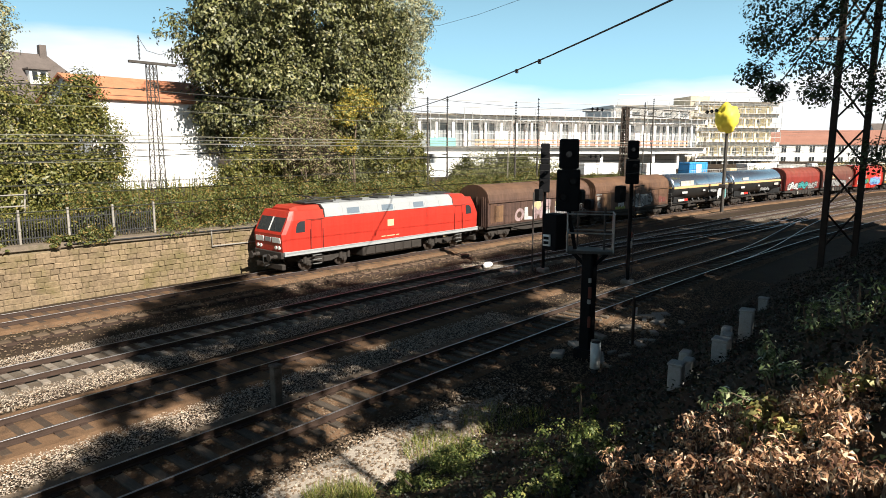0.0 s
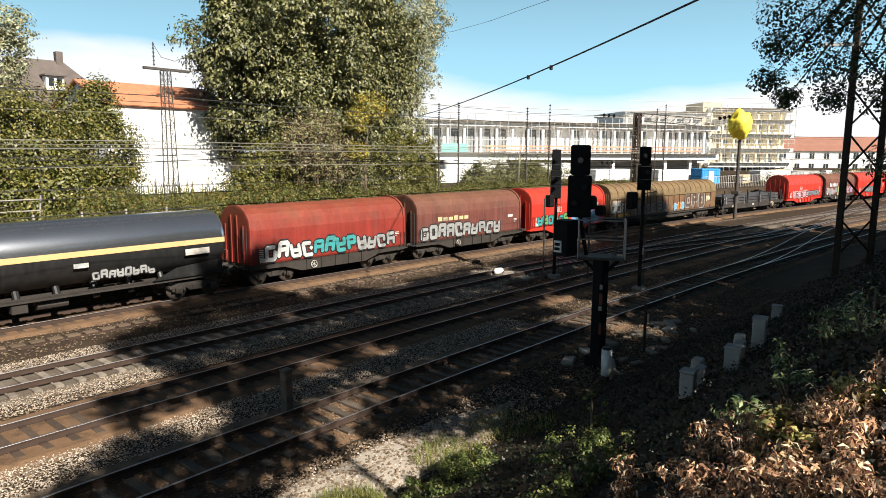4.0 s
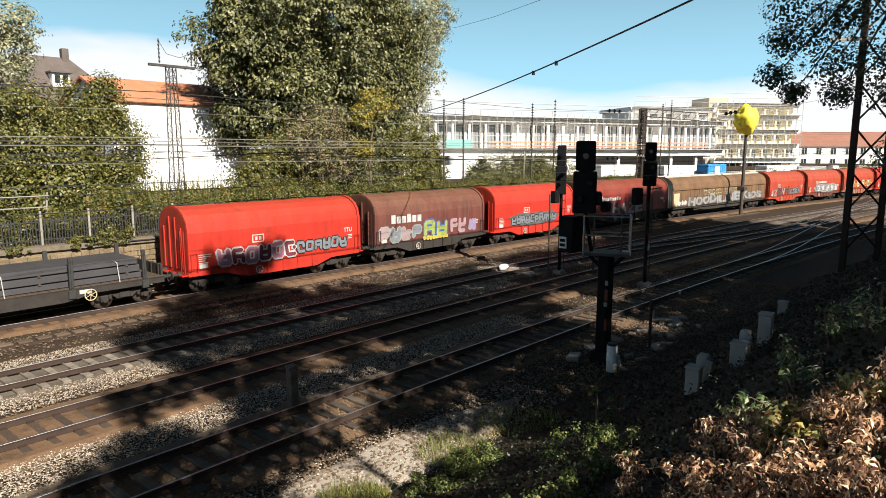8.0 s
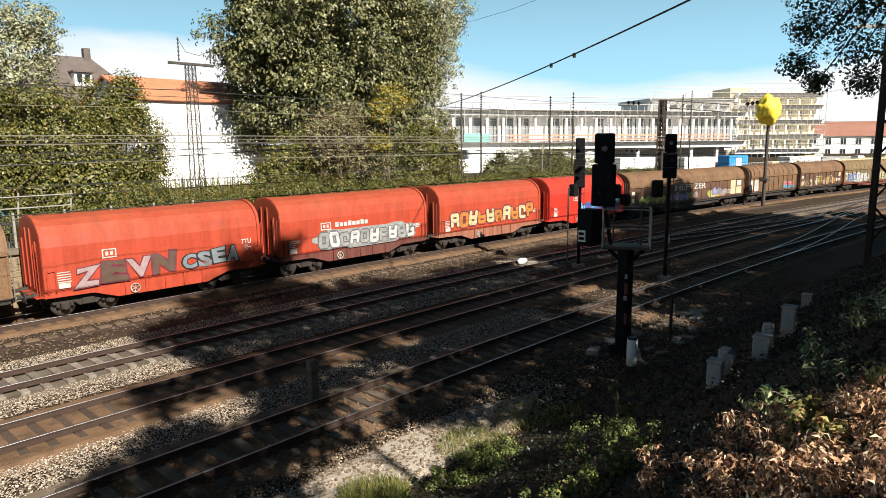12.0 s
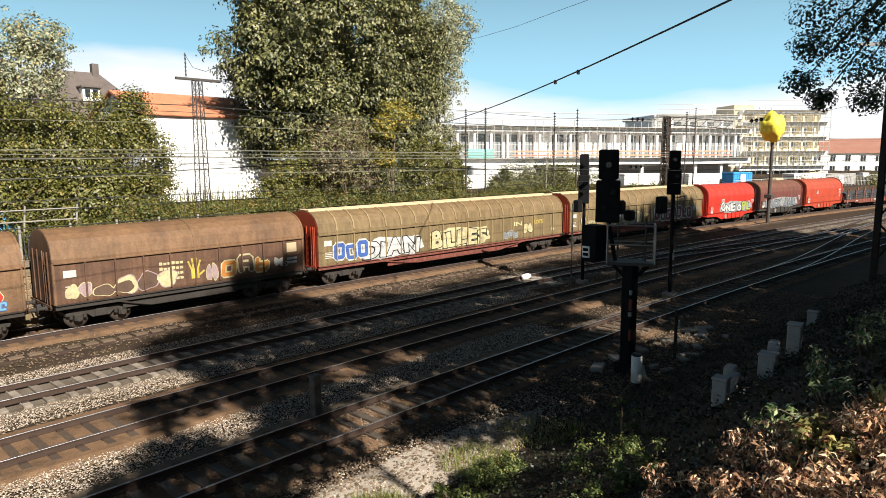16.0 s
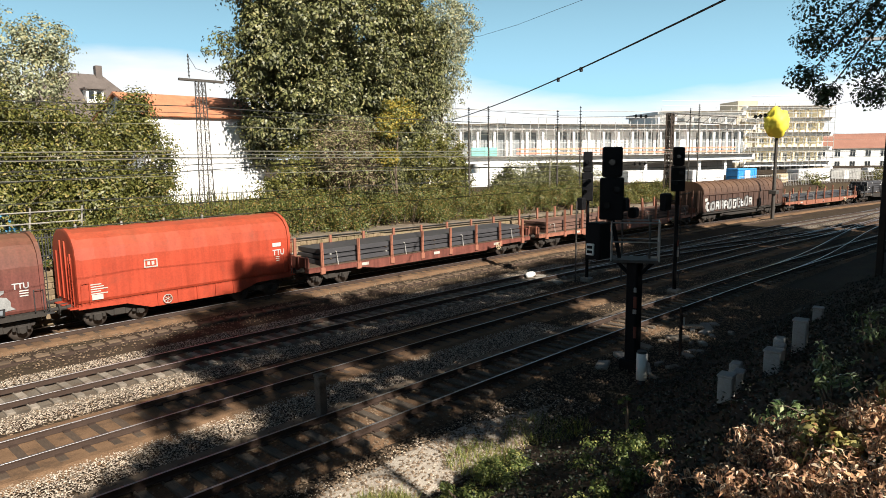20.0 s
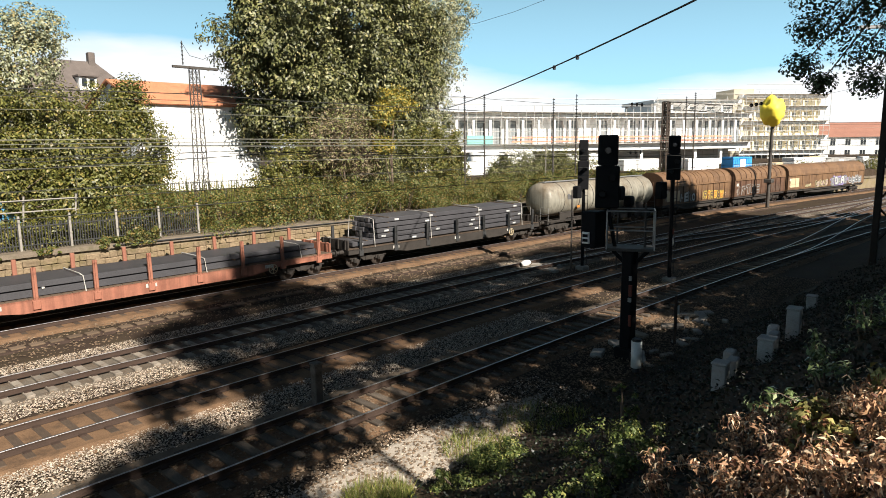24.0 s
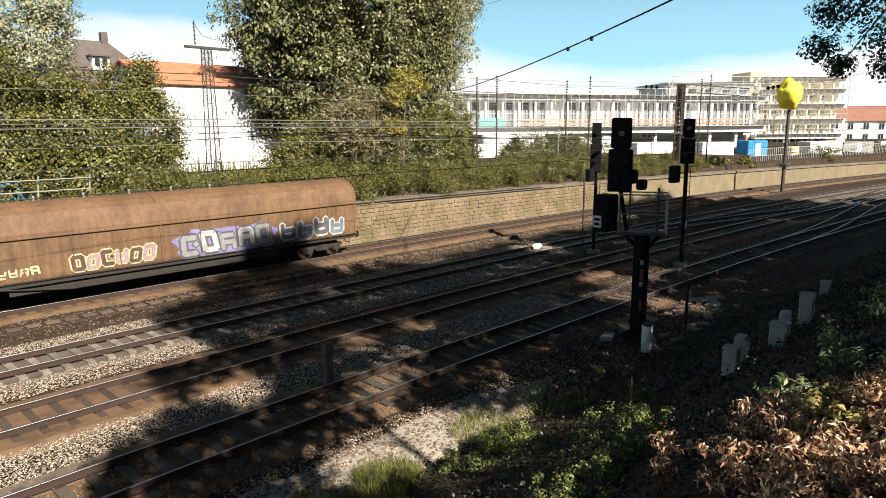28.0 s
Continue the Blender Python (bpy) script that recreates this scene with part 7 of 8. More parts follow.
for k in range(5):
    x, y, _ = rail_at(-8 + k * 2.3, 5.2)
    part("post", Shape().rod((x, y, 2.4), (x + 0.25, y, 4.95), 0.045, n=8), concrete, pr)

van = thing("van", "blue and white van parked behind the railing", "van", at=(7.2, 40.0, 2.5), rz=8)
van_blue = mat("blue_van_paint", (0.10, 0.30, 0.50), 0.4, var=0.1, scale=1.0, fine=10, bump=0.02)
side_ = [(-2.3, 0.35), (2.2, 0.35), (2.35, 0.9), (2.2, 1.25), (1.5, 2.0), (-2.2, 2.1), (-2.35, 1.9)]
part("body", Shape().loft([[(x, -0.95, z) for x, z in side_], [(x, 0.95, z) for x, z in side_]]), van_blue, van)
part("roof", Shape().box(-2.2, 1.4, -0.85, 0.85, 2.08, 2.16, 0.03), white_paint, van)
for x0, x1 in ((-1.9, -0.5), (-0.4, 0.6), (0.7, 1.5)):
    part("window", Shape().box(x0, x1, -0.97, -0.94, 1.25, 1.85, 0.01), glass_dark, van)
for x in (-1.5, 1.5):
    wh = part("wheel", Shape().rod((x, -1.0, 0.33), (x, -0.75, 0.33), 0.33, n=18), black_paint, van)
    part("rim", Shape().rod((x, -1.01, 0.33), (x, -0.99, 0.33), 0.19, n=14), steel, wh)

# ---- trees ----
def tree(name, label, at, height, spread, trunk_r, leaf, leaf_size, clumps, per, seed, low=0.25, group="", extra=None, squash=1.0, tuft=1.0):
    """A tapered trunk, limbs and a crown of leaf clumps."""
    rg = np.random.default_rng(seed)
    t = thing(name, label, "tree", group, at=at)
    sp = Shape()
    pts = [Vector((0, 0, -0.3))]
    for i in range(1, 7):
        pts.append(Vector((rg.normal() * 0.12 * i * trunk_r, rg.normal() * 0.12 * i * trunk_r, height * 0.72 * i / 6)))
    for i in range(6):
        sp.rod(pts[i], pts[i + 1], trunk_r * (1 - i / 6.5) * (1.25 if i == 0 else 1), trunk_r * (1 - (i + 1) / 6.5), n=9)
    part("trunk", sp, bark, t, smooth=True)
    cs, rs = [], []
    limbs = Shape()
    zc, hz = height * (0.5 + low / 2), height * (0.5 - low / 2)
    for i in range(clumps):
        d = rg.normal(size=3)
        d /= np.linalg.norm(d)
        k = rg.uniform(0.22, 0.97) ** 0.6
        c = np.array([d[0] * spread * k, d[1] * spread * k * squash, zc + d[2] * hz * k])
        c[:2] *= 1 - 0.35 * max(0, (c[2] - zc) / hz) ** 1.5
        cs.append(c)
        rs.append(spread * rg.uniform(0.13, 0.27) * tuft)
        if i % 3 == 0:
            j = min(5, max(1, int(c[2] / height * 6 * 0.62)))
            q = Vector(c)
            mid = (pts[j] + q) / 2 + Vector((0, 0, -0.04 * spread))
            limbs.rod(pts[j], mid, trunk_r * 0.24, trunk_r * 0.15, n=6, caps=False).rod(mid, q, trunk_r * 0.15, 0.02, n=5, caps=False)
    part("limb", limbs, bark, t)
    p, nn = clump_points(rg, cs, rs, per, 0.5)
    stray = rg.random(len(p)) < 0.08
    p[stray] += rg.normal(scale=min(0.22, spread * 0.05), size=(int(stray.sum()), 3))
    quads("crown", p, nn, leaf_size, leaf, t, rg, aspect=0.75, cup=0.15)
    if extra:
        extra(t, rg)
    return t


def shrub(name, label, at, size, leaf, leaf_size, clumps, per, seed, category="bush", kind="", stems=True, wide=0.7, curl=0.15, hang=0.0):
    """A bush: stems and a heap of leaf clumps in a box of that size."""
    rg = np.random.default_rng(seed)
    t = thing(name, label, category, kind=kind, at=at)
    u = rg.uniform(-1, 1, (clumps, 3))
    u[:, 2] = rg.uniform(0.05, 1, clumps)
    top = 1 - 0.45 * (u[:, 0] ** 2 + u[:, 1] ** 2) * 0.5 + 0.12 * rg.normal(size=clumps)
    cs = np.stack([u[:, 0] * size[0] / 2, u[:, 1] * size[1] / 2, u[:, 2] * top * size[2]], 1)
    rs = rg.uniform(0.14, 0.32, clumps) * min(size[0], size[1] * 2, size[2] * 1.6)
    if stems:
        sp = Shape()
        for c in cs[::2]:
            sp.rod((c[0] * 0.6, c[1] * 0.6, -0.1), c, 0.03 + 0.01 * size[2], 0.012, n=5, caps=False)
        tagged(part("stem", sp, bark, t), kind="stuff")
    p, nn = clump_points(rg, cs, rs, per, 0.05)
    p[:, 2] = np.abs(p[:, 2])
    quads("foliage", p, nn, leaf_size, leaf, t, rg, aspect=wide, cup=curl, hang=hang)
    return t


def crown_of(t, lobes, leaf, size, dens, per, tuft_r, seed, twig=0.5, hang=0.5, lump=0.35, root=(0, 0), tight=0.5):
    """A crown of many small hanging tufts over uneven lobes (x, y, z, rx, ry, rz), with the twigs that carry them."""
    rg = np.random.default_rng(seed)
    cs, ds, tw = [], [], Shape()
    for x, y, z, rx, ry, rz in lobes:
        n = max(12, int(4 * math.pi * ((rx * ry + ry * rz + rx * rz) / 3) * dens))
        d = rg.normal(size=(n, 3))
        d /= np.linalg.norm(d, axis=1, keepdims=True)
        d = d[(d[:, 1] < 0.3) | (rg.random(n) < 0.35)]
        k = np.array([(0.86 + lump * noise.noise(Vector(q) * 2.1 + Vector((x, y, z))) + lump * 0.6 * noise.noise(Vector(q) * 5.0 + Vector((z, x, y)))) for q in d]) * (1 - 0.42 * rg.random(len(d)) ** 2.2)
        cs.append(np.array([x, y, z]) + d * k[:, None] * np.array([rx, ry, rz]))
        ds.append(d)
        for c in cs[-1][:: max(1, int(len(d) / (40 * twig + 1)))]:
            a = Vector((x + root[0], y + root[1], z - rz * 0.75))
            b = Vector(c)
            m = a.lerp(b, 0.55) + Vector((0, 0, 0.12 * rz))
            tw.rod(a, m, 0.05, 0.035, n=5, caps=False).rod(m, b, 0.035, 0.012, n=5, caps=False)
    cs, ds = np.concatenate(cs), np.concatenate(ds)
    n = len(cs)
    c = np.repeat(cs, per, 0)
    d = np.repeat(ds, per, 0)
    r = np.repeat(tuft_r * rg.uniform(0.55, 1.35, n), per)
    off = rg.normal(size=(n * per, 3)) * np.array([tight, tight, tight * 0.72])
    pts = c + off * r[:, None]
    pts[:, 2] -= 0.25 * (off[:, 0] ** 2 + off[:, 1] ** 2) * r
    nn = d * 0.35 + np.array([0, -0.05, 0.5]) + off / tight * 0.6 + rg.normal(scale=0.2, size=d.shape)
    tagged(part("limb", tw, bark, t), kind="stuff")
    return quads("crown", pts, nn, size, leaf, t, rg, aspect=0.55, cup=0.18, hang=hang)


def leafy_tree(name, label, at, trunk, lobes, leaf, size, dens, per, tuft_r, seed, group="", **kw):
    """A tree on its own trunk (radius, height); the lobes are in metres from its foot."""
    t = thing(name, label, "tree" if trunk[0] > 0.09 else "bush", group, at=at)
    r, h = trunk
    sp = Shape()
    pts = [Vector((0.12 * math.sin(seed + 2.1 * i) * i * r * 2, 0.1 * math.cos(seed + i) * i * r * 2, -0.3 + h * i / 5)) for i in range(6)]
    for i in range(5):
        sp.rod(pts[i], pts[i + 1], r * (1 - i / 6.5) * (1.3 if i == 0 else 1), r * (1 - (i + 1) / 6.5), n=9)
    for x, y, z, *_ in lobes:
        a = pts[min(4, max(1, int(z / h * 3)))]
        b = Vector((x, y, z))
        m = a.lerp(b, 0.5) - Vector((0, 0, 0.4))
        sp.rod(a, m, r * 0.45, r * 0.32, n=7, caps=False).rod(m, b, r * 0.32, r * 0.15, n=6, caps=False)
    part("trunk", sp, bark, t, smooth=True)
    crown_of(t, lobes, leaf, size, dens, per, tuft_r, seed, **kw)
    return t


leafy_tree("chestnut_tree", "large dense green chestnut tree with a dark heart", (40.6, 52.5, 2.6), (0.55, 22.0),
           [(0.0, 0.5, 17.5, 10.6, 8.5, 12.0), (-7.9, -1.0, 13.6, 4.9, 4.0, 4.6), (-3.8, -1.5, 8.6, 5.8, 4.5, 4.2), (7.4, -1.0, 14.5, 4.8, 4.5, 7.0), (5.8, -1.0, 8.0, 4.4, 3.5, 4.0), (-5.4, -1.0, 19.5, 5.0, 4.5, 5.5), (0.0, -0.5, 11.0, 7.5, 5.0, 6.0), (-7.4, 2.0, 7.0, 2.4, 2.2, 3.4)],
           leaf_green, 0.34, 1.7, 50, 0.86, 5, hang=0.9, lump=0.5)
leafy_tree("pale_tree", "airy silvery green tree behind the chestnut", (59.0, 56.5, 2.6), (0.28, 17.0),
           [(-0.8, 0, 15.5, 4.4, 3.5, 5.6), (1.3, 0, 20.5, 4.0, 3.0, 4.4), (-2.2, 0, 9.6, 3.4, 2.6, 3.6)], leaf_pale, 0.27, 2.2, 26, 0.7, 6, lump=0.6)
leafy_tree("half_bare_tree", "half-bare brownish small tree with twisting branches", (32.0, 40.6, 2.6), (0.12, 5.0),
           [(-1.3, 0, 4.6, 2.5, 1.8, 2.3), (1.6, 0, 4.2, 2.2, 1.8, 2.4), (0.2, 0.3, 6.3, 2.2, 1.6, 1.5)], leaf_twiggy, 0.16, 5.0, 22, 0.42, 61, twig=1.6, lump=0.5)
leafy_tree("yellowing_tree", "small tree with yellowing leaves below the chestnut", (36.0, 39.6, 2.6), (0.14, 7.6),
           [(0.5, 0, 8.0, 1.7, 1.2, 1.2), (-1.0, 0, 7.0, 1.2, 1.0, 0.9), (-1.2, -0.3, 4.6, 1.1, 0.9, 0.8)], leaf_yellow, 0.19, 7.0, 26, 0.36, 62, lump=0.4)
leafy_tree("round_tree", "dense olive-green tree beside the railway wall", (12.6, 42.0, 2.6), (0.22, 6.0),
           [(0.2, 0, 4.6, 3.6, 2.6, 3.5), (3.8, 0.2, 4.8, 2.6, 2.2, 4.0), (2.2, -1.3, 2.2, 3.8, 1.8, 2.0), (4.4, 1.0, 7.6, 0.8, 0.8, 1.7)], leaf_bush, 0.185, 4.2, 58, 0.62, 7, lump=0.5, hang=0.5)
leafy_tree("round_tree", "dense olive-green tree with a broad crown beside the railway wall", (7.6, 42.0, 2.6), (0.22, 6.5),
           [(0, 0, 5.2, 4.0, 2.8, 4.8), (-4.5, 0, 5.0, 4.0, 2.6, 4.6), (1.0, -1.4, 2.2, 4.0, 1.8, 2.0)], leaf_bush, 0.185, 3.9, 58, 0.62, 17, lump=0.5, hang=0.5)
leafy_tree("back_tree", "tall airy grey-green tree behind the dense ones", (14.0, 55.0, 2.6), (0.3, 12.0),
           [(0.1, 0, 10.3, 3.3, 3.0, 3.9), (-4.0, 0, 9.8, 4.0, 3.0, 4.2), (1.5, 0, 13.0, 2.2, 2.0, 1.9)], leaf_pale, 0.24, 2.6, 26, 0.6, 8, lump=0.5)
leafy_tree("tall_shrub", "tall yellow-green shrub at the foot of the chestnut", (42.3, 41.2, 2.5), (0.08, 4.5),
           [(-1.0, 0, 3.4, 2.8, 1.8, 3.2), (1.9, 0.3, 4.0, 2.2, 1.8, 3.2), (3.2, 0.6, 2.2, 2.0, 1.5, 2.0)], leaf_bush, 0.18, 5.5, 30, 0.46, 63, lump=0.45)
leafy_tree("tall_shrub", "dark green shrub before the white building", (28.0, 42.0, 2.5), (0.08, 4.0),
           [(0, 0, 3.0, 2.6, 1.8, 2.8), (-1.8, 0, 1.8, 2.2, 1.6, 1.6), (3.0, 0.6, 4.2, 2.2, 1.6, 2.4)], leaf_bush, 0.18, 5.0, 26, 0.46, 64, lump=0.45)
# reeds before the white wall
rd = Shape()
rr = random.Random(31)
for k in range(230):
    x, y = rr.uniform(17.6, 23.0), rr.uniform(39.6, 41.2)
    hgt = rr.uniform(1.4, 3.5)
    dx = rr.uniform(-0.45, 0.45)
    rd.add([(x - 0.03, y, 2.5), (x + 0.03, y, 2.5), (x + dx * 0.5 + 0.028, y, 2.5 + hgt * 0.6), (x + dx * 0.5 - 0.028, y, 2.5 + hgt * 0.6), (x + dx, y - 0.05, 2.5 + hgt)], [(0, 1, 2, 3), (3, 2, 4)])
tagged(rd.make("reeds", leaf_bush), "tall thin reeds before the white building", "reeds", kind="stuff")

# trees on the bank behind and beside the camera, which shade the tracks
EDGE = ((36, 12.5), (31, 13.2), (27.6, 13.6), (26.7, 10.9), (25, 9.7), (21.5, 10.3), (20.0, 10.0), (19.3, 6.6), (17.6, 7.0), (16, 6.4), (15.2, 4.3), (12, 3.2), (6, 3.0))
GAPS = ((13.8, 18.0, 1.0), (16.2, 17.5, 0.9), (14.0, 15.5, 0.8), (12.3, 14.3, 1.15), (10.6, 13.4, 1.0), (9.7, 11.6, 1.25), (11.0, 11.0, 1.2), (8.5, 10.9, 1.1), (9.8, 9.6, 1.3), (14.6, 11.4, 0.45),
        (8.3, 15.6, 0.55), (8.3, 17.0, 1.15), (6.3, 13.5, 0.4), (12.2, 9.4, 1.3), (6.6, 8.0, 1.3), (8.8, 7.9, 1.4), (15.7, 7.3, 0.6), (14.2, 7.3, 0.7), (15.2, 26.5, 0.6), (32.5, 23.7, 1.3),
        (28.2, 16.0, 2.0), (25.9, 14.4, 1.5), (25.4, 11.0, 1.4), (25.7, 12.6, 1.2), (31.3, 15.5, 1.1), (10.8, 8.5, 0.6))


def in_shade(x, y):
    """Whether the crowns behind the camera throw their shade on this place of the tracks."""
    e = 3.0
    for (y1, e1), (y0, e0) in zip(EDGE, EDGE[1:]):
        if y0 <= y <= y1:
            e = e0 + (e1 - e0) * (y - y0) / (y1 - y0)
    w = noise.noise((x * 0.55, y * 0.55, 4.0)) + 0.5 * noise.noise((x * 1.4, y * 1.4, 8.0))
    if x < e + 0.7 * w:
        return False
    if y > (30.2 if x < 16.6 else 32.4 if x < 20.3 + w else 31.4 if 50.5 < x + w < 66.0 else 25.9) + 0.9 * w:
        return False
    if x < 10.4 and y < 9.3:  # a thin place in the crowns, over the withered shrubs
        return noise.noise((x * 1.5, y * 1.5, 30.0)) > 0.38
    if any(math.hypot(x - a, y - b) < r * (1 + 0.4 * w) for a, b, r in GAPS):
        return False
    return noise.noise((x * 0.8, y * 0.8, 21.0)) < 0.46


# crown tufts sit on sun rays from the places wanted in shade
srg = np.random.default_rng(90)
shade = {}
for gx_ in np.arange(2.6, 70.0, 0.58):
    for gy_ in np.arange(5.5 - max(0.0, gx_ - 34.0) * 0.09, 36.0, 0.58):
        x, y = gx_ + srg.uniform(-0.25, 0.25), gy_ + srg.uniform(-0.25, 0.25)
        if in_shade(x, y):
            yy = -4.0 - max(0.0, x - 36.0) * 0.12 - srg.random() * 2.6
            d = y - yy
            c = (x + SUN.x / SUN.y * -d, yy, -0.25 - SUN.z / SUN.y * d)
            shade.setdefault(int(c[0] // 4.2), []).append(c)
for k, cs in shade.items():
    bx_ = (k + 0.5) * 4.2
    by_ = -6.2 - max(0.0, bx_ - 36.0) * 0.12
    foot = Vector((bx_, by_, ground_z(bx_, by_)))
    t = thing("bank_tree", "tall unseen broadleaf tree added to darken the bank and tracks", "tree", "trees on the bank", at=foot)
    top = max(c[2] for c in cs) - foot.z
    tk, lm_ = Shape(), Shape()
    for i in range(6):
        tk.rod((0, 0, -0.3 + top * 0.9 * i / 6), (0, 0, top * 0.9 * (i + 1) / 6), 0.13 * (1 - i / 7), 0.13 * (1 - (i + 1) / 7), n=9)
    part("trunk", tk, bark, t, smooth=True)
    pts = np.array(cs) - np.array(foot)
    for c in pts[::9]:
        lm_.rod((0, 0, max(1.0, c[2] * 0.8)), c, 0.04, 0.015, n=5, caps=False)
    part("limb", lm_, bark, t)
    rep_ = np.repeat(pts, 62, 0)
    rep_ = rep_ + srg.normal(size=rep_.shape) * 0.27
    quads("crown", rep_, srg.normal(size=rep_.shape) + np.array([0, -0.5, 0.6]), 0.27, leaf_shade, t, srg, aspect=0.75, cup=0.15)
# unseen trees added to hold off sun and sky light
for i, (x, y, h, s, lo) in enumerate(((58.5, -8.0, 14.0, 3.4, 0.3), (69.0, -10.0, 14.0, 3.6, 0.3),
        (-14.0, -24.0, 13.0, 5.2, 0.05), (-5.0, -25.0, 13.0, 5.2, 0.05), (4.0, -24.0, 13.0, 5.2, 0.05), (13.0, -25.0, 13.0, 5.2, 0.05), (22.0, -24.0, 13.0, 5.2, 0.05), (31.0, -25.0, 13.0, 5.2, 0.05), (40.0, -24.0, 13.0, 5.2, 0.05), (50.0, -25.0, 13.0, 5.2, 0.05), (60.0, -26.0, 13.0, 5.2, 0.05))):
    tree("bank_tree", "unseen broadleaf tree added to darken the bank and tracks", (x, y, ground_z(x, y)), h, s, 0.28, leaf_shade, 0.34, 95, 230, 30 + i, low=lo, group="trees on the bank")

# hedge and ivy along the top of the wall
for i in range(5):
    x, y, a = rail_at(-10.5 + i * 3.4, 4.6)
    shrub("fence_hedge", "dark green hedge behind the picket fence", (x, y, 2.5), (4.2, 2.2, 1.5), leaf_bush, 0.11, 40, 260, 480 + i)
for i, (s, sx, sz) in enumerate(((-5.4, 1.6, 0.35), (-3.4, 1.4, 0.3), (-0.8, 1.0, 0.3), (2.0, 1.4, 0.6), (3.6, 1.6, 0.9))):
    x, y, a = rail_at(s, 2.55)
    shrub("hanging_ivy", "ivy hanging over the coping of the wall", (x, y, wall_top(s) - 0.2), (sx, 0.5, sz), leaf_ivy, 0.09, 22, 130, 490 + i)
for i in range(14):
    s = 5.5 + i * 4.2
    x, y, a = rail_at(s, 4.6 if i else 5.2)
    shrub("ivy_hedge", "ivy and bramble hedge with reddish leaves on the wall", (x, y, 2.3), (5.2, 3.6, 2.6 - 0.06 * i), leaf_ivy, 0.11, 48, 300, 60 + i)
for i, (x, y, sx, sy, sz) in enumerate(((38.0, 42.5, 6, 3, 4.6), (33.0, 43.0, 7, 3, 4.0), (61.0, 44.0, 8, 5, 4.0), (68.0, 44.0, 8, 5, 3.4), (55.0, 42.0, 6, 4, 3.0))):
    shrub("tall_shrub", "tall green shrub with some yellow leaves", (x, y, 2.5), (sx, sy, sz), leaf_bush if i % 2 else leaf_green, 0.17, 76, 240, 90 + i)

# ---- buildings ----
def gable_house(name, label, at, rz, w, d, h, rh, wall_m, roof_m, windows=()):
    t = thing(name, label, "building", at=at, rz=rz)
    part("wall", Shape().box(-w / 2, w / 2, -d / 2, d / 2, -0.5, h), wall_m, t)
    ov = 0.35
    r = [(-d / 2 - ov, h - 0.12), (0, h + rh), (d / 2 + ov, h - 0.12), (d / 2 + ov, h - 0.30), (0, h + rh - 0.2), (-d / 2 - ov, h - 0.30)]
    part("roof", Shape().loft([[(-w / 2 - ov, y, z) for y, z in r], [(w / 2 + ov, y, z) for y, z in r]]), roof_m, t)
    for sx in (-1, 1):
        g = Shape()
        g.add([(sx * w / 2, -d / 2, h - 0.01), (sx * w / 2, d / 2, h - 0.01), (sx * w / 2, 0, h + rh - 0.2)], [(0, 1, 2) if sx > 0 else (2, 1, 0)])
        part("gable", g, wall_m, t)
    for x, z, ww, hh in windows:
        fr = Shape()
        for a, b, c, e in ((x - ww / 2, x + ww / 2, z + hh / 2 - 0.07, z + hh / 2), (x - ww / 2, x + ww / 2, z - hh / 2, z - hh / 2 + 0.07), (x - ww / 2, x - ww / 2 + 0.07, z - hh / 2, z + hh / 2), (x + ww / 2 - 0.07, x + ww / 2, z - hh / 2, z + hh / 2), (x - 0.035, x + 0.035, z - hh / 2, z + hh / 2)):
            fr.box(a, b, -d / 2 - 0.06, -d / 2 + 0.02, c, e)
        wd = part("window", fr, white_paint, t)
        part("pane", Shape().box(x - ww / 2 + 0.05, x + ww / 2 - 0.05, -d / 2 - 0.02, -d / 2 + 0.03, z - hh / 2 + 0.05, z + hh / 2 - 0.05), glass_dark, wd)
    return t


white_house = gable_house("white_building", "windowless white rendered building with an orange tile roof", (27.9, 60.0, 2.6), 0, 11.0, 10.0, 8.5, 1.95, white_wall, roof_tile)
part("eave_board", Shape().box(-5.7, 5.7, -5.3, -5.0, 8.15, 8.4), roof_tile, white_house)
old = thing("old_house", "old beige house with a dark hipped roof and a white dormer", "house", at=(26.5, 82.0, 2.6))
part("wall", Shape().box(-7.0, 7.0, -4.5, 4.5, -0.5, 8.9), render_beige, old)
hip = Shape()
hip.add([(-7.5, -4.9, 8.8), (7.5, -4.9, 8.8), (7.5, 4.9, 8.8), (-7.5, 4.9, 8.8), (-2.6, 0, 14.4), (2.6, 0, 14.4)],
        [(0, 1, 5, 4), (1, 2, 5), (2, 3, 4, 5), (3, 0, 4), (3, 2, 1, 0)])
part("roof", hip, dark_roof, old)
part("chimney", Shape().box(1.9, 2.6, -0.4, 0.4, 13.6, 15.4, 0.04), dark_roof, old)
dorm = part("dormer", Shape().box(-0.2, 1.6, -3.1, -1.0, 10.9, 12.4, 0.03), white_paint, old, "white dormer")
part("dormer_roof", Shape().box(-0.4, 1.8, -3.4, -0.9, 12.4, 12.6, 0.03), dark_roof, dorm)
for x in (0.3, 1.1):
    part("pane", Shape().box(x - 0.26, x + 0.26, -3.13, -3.08, 11.35, 12.2), glass_dark, dorm)
for x in (-4.8, -1.6, 1.6, 4.8):
    wd = part("window", Shape().box(x - 0.6, x + 0.6, -4.56, -4.48, 6.0, 7.7), white_paint, old)
    part("pane", Shape().box(x - 0.5, x + 0.5, -4.58, -4.5, 6.1, 7.6), glass_dark, wd)

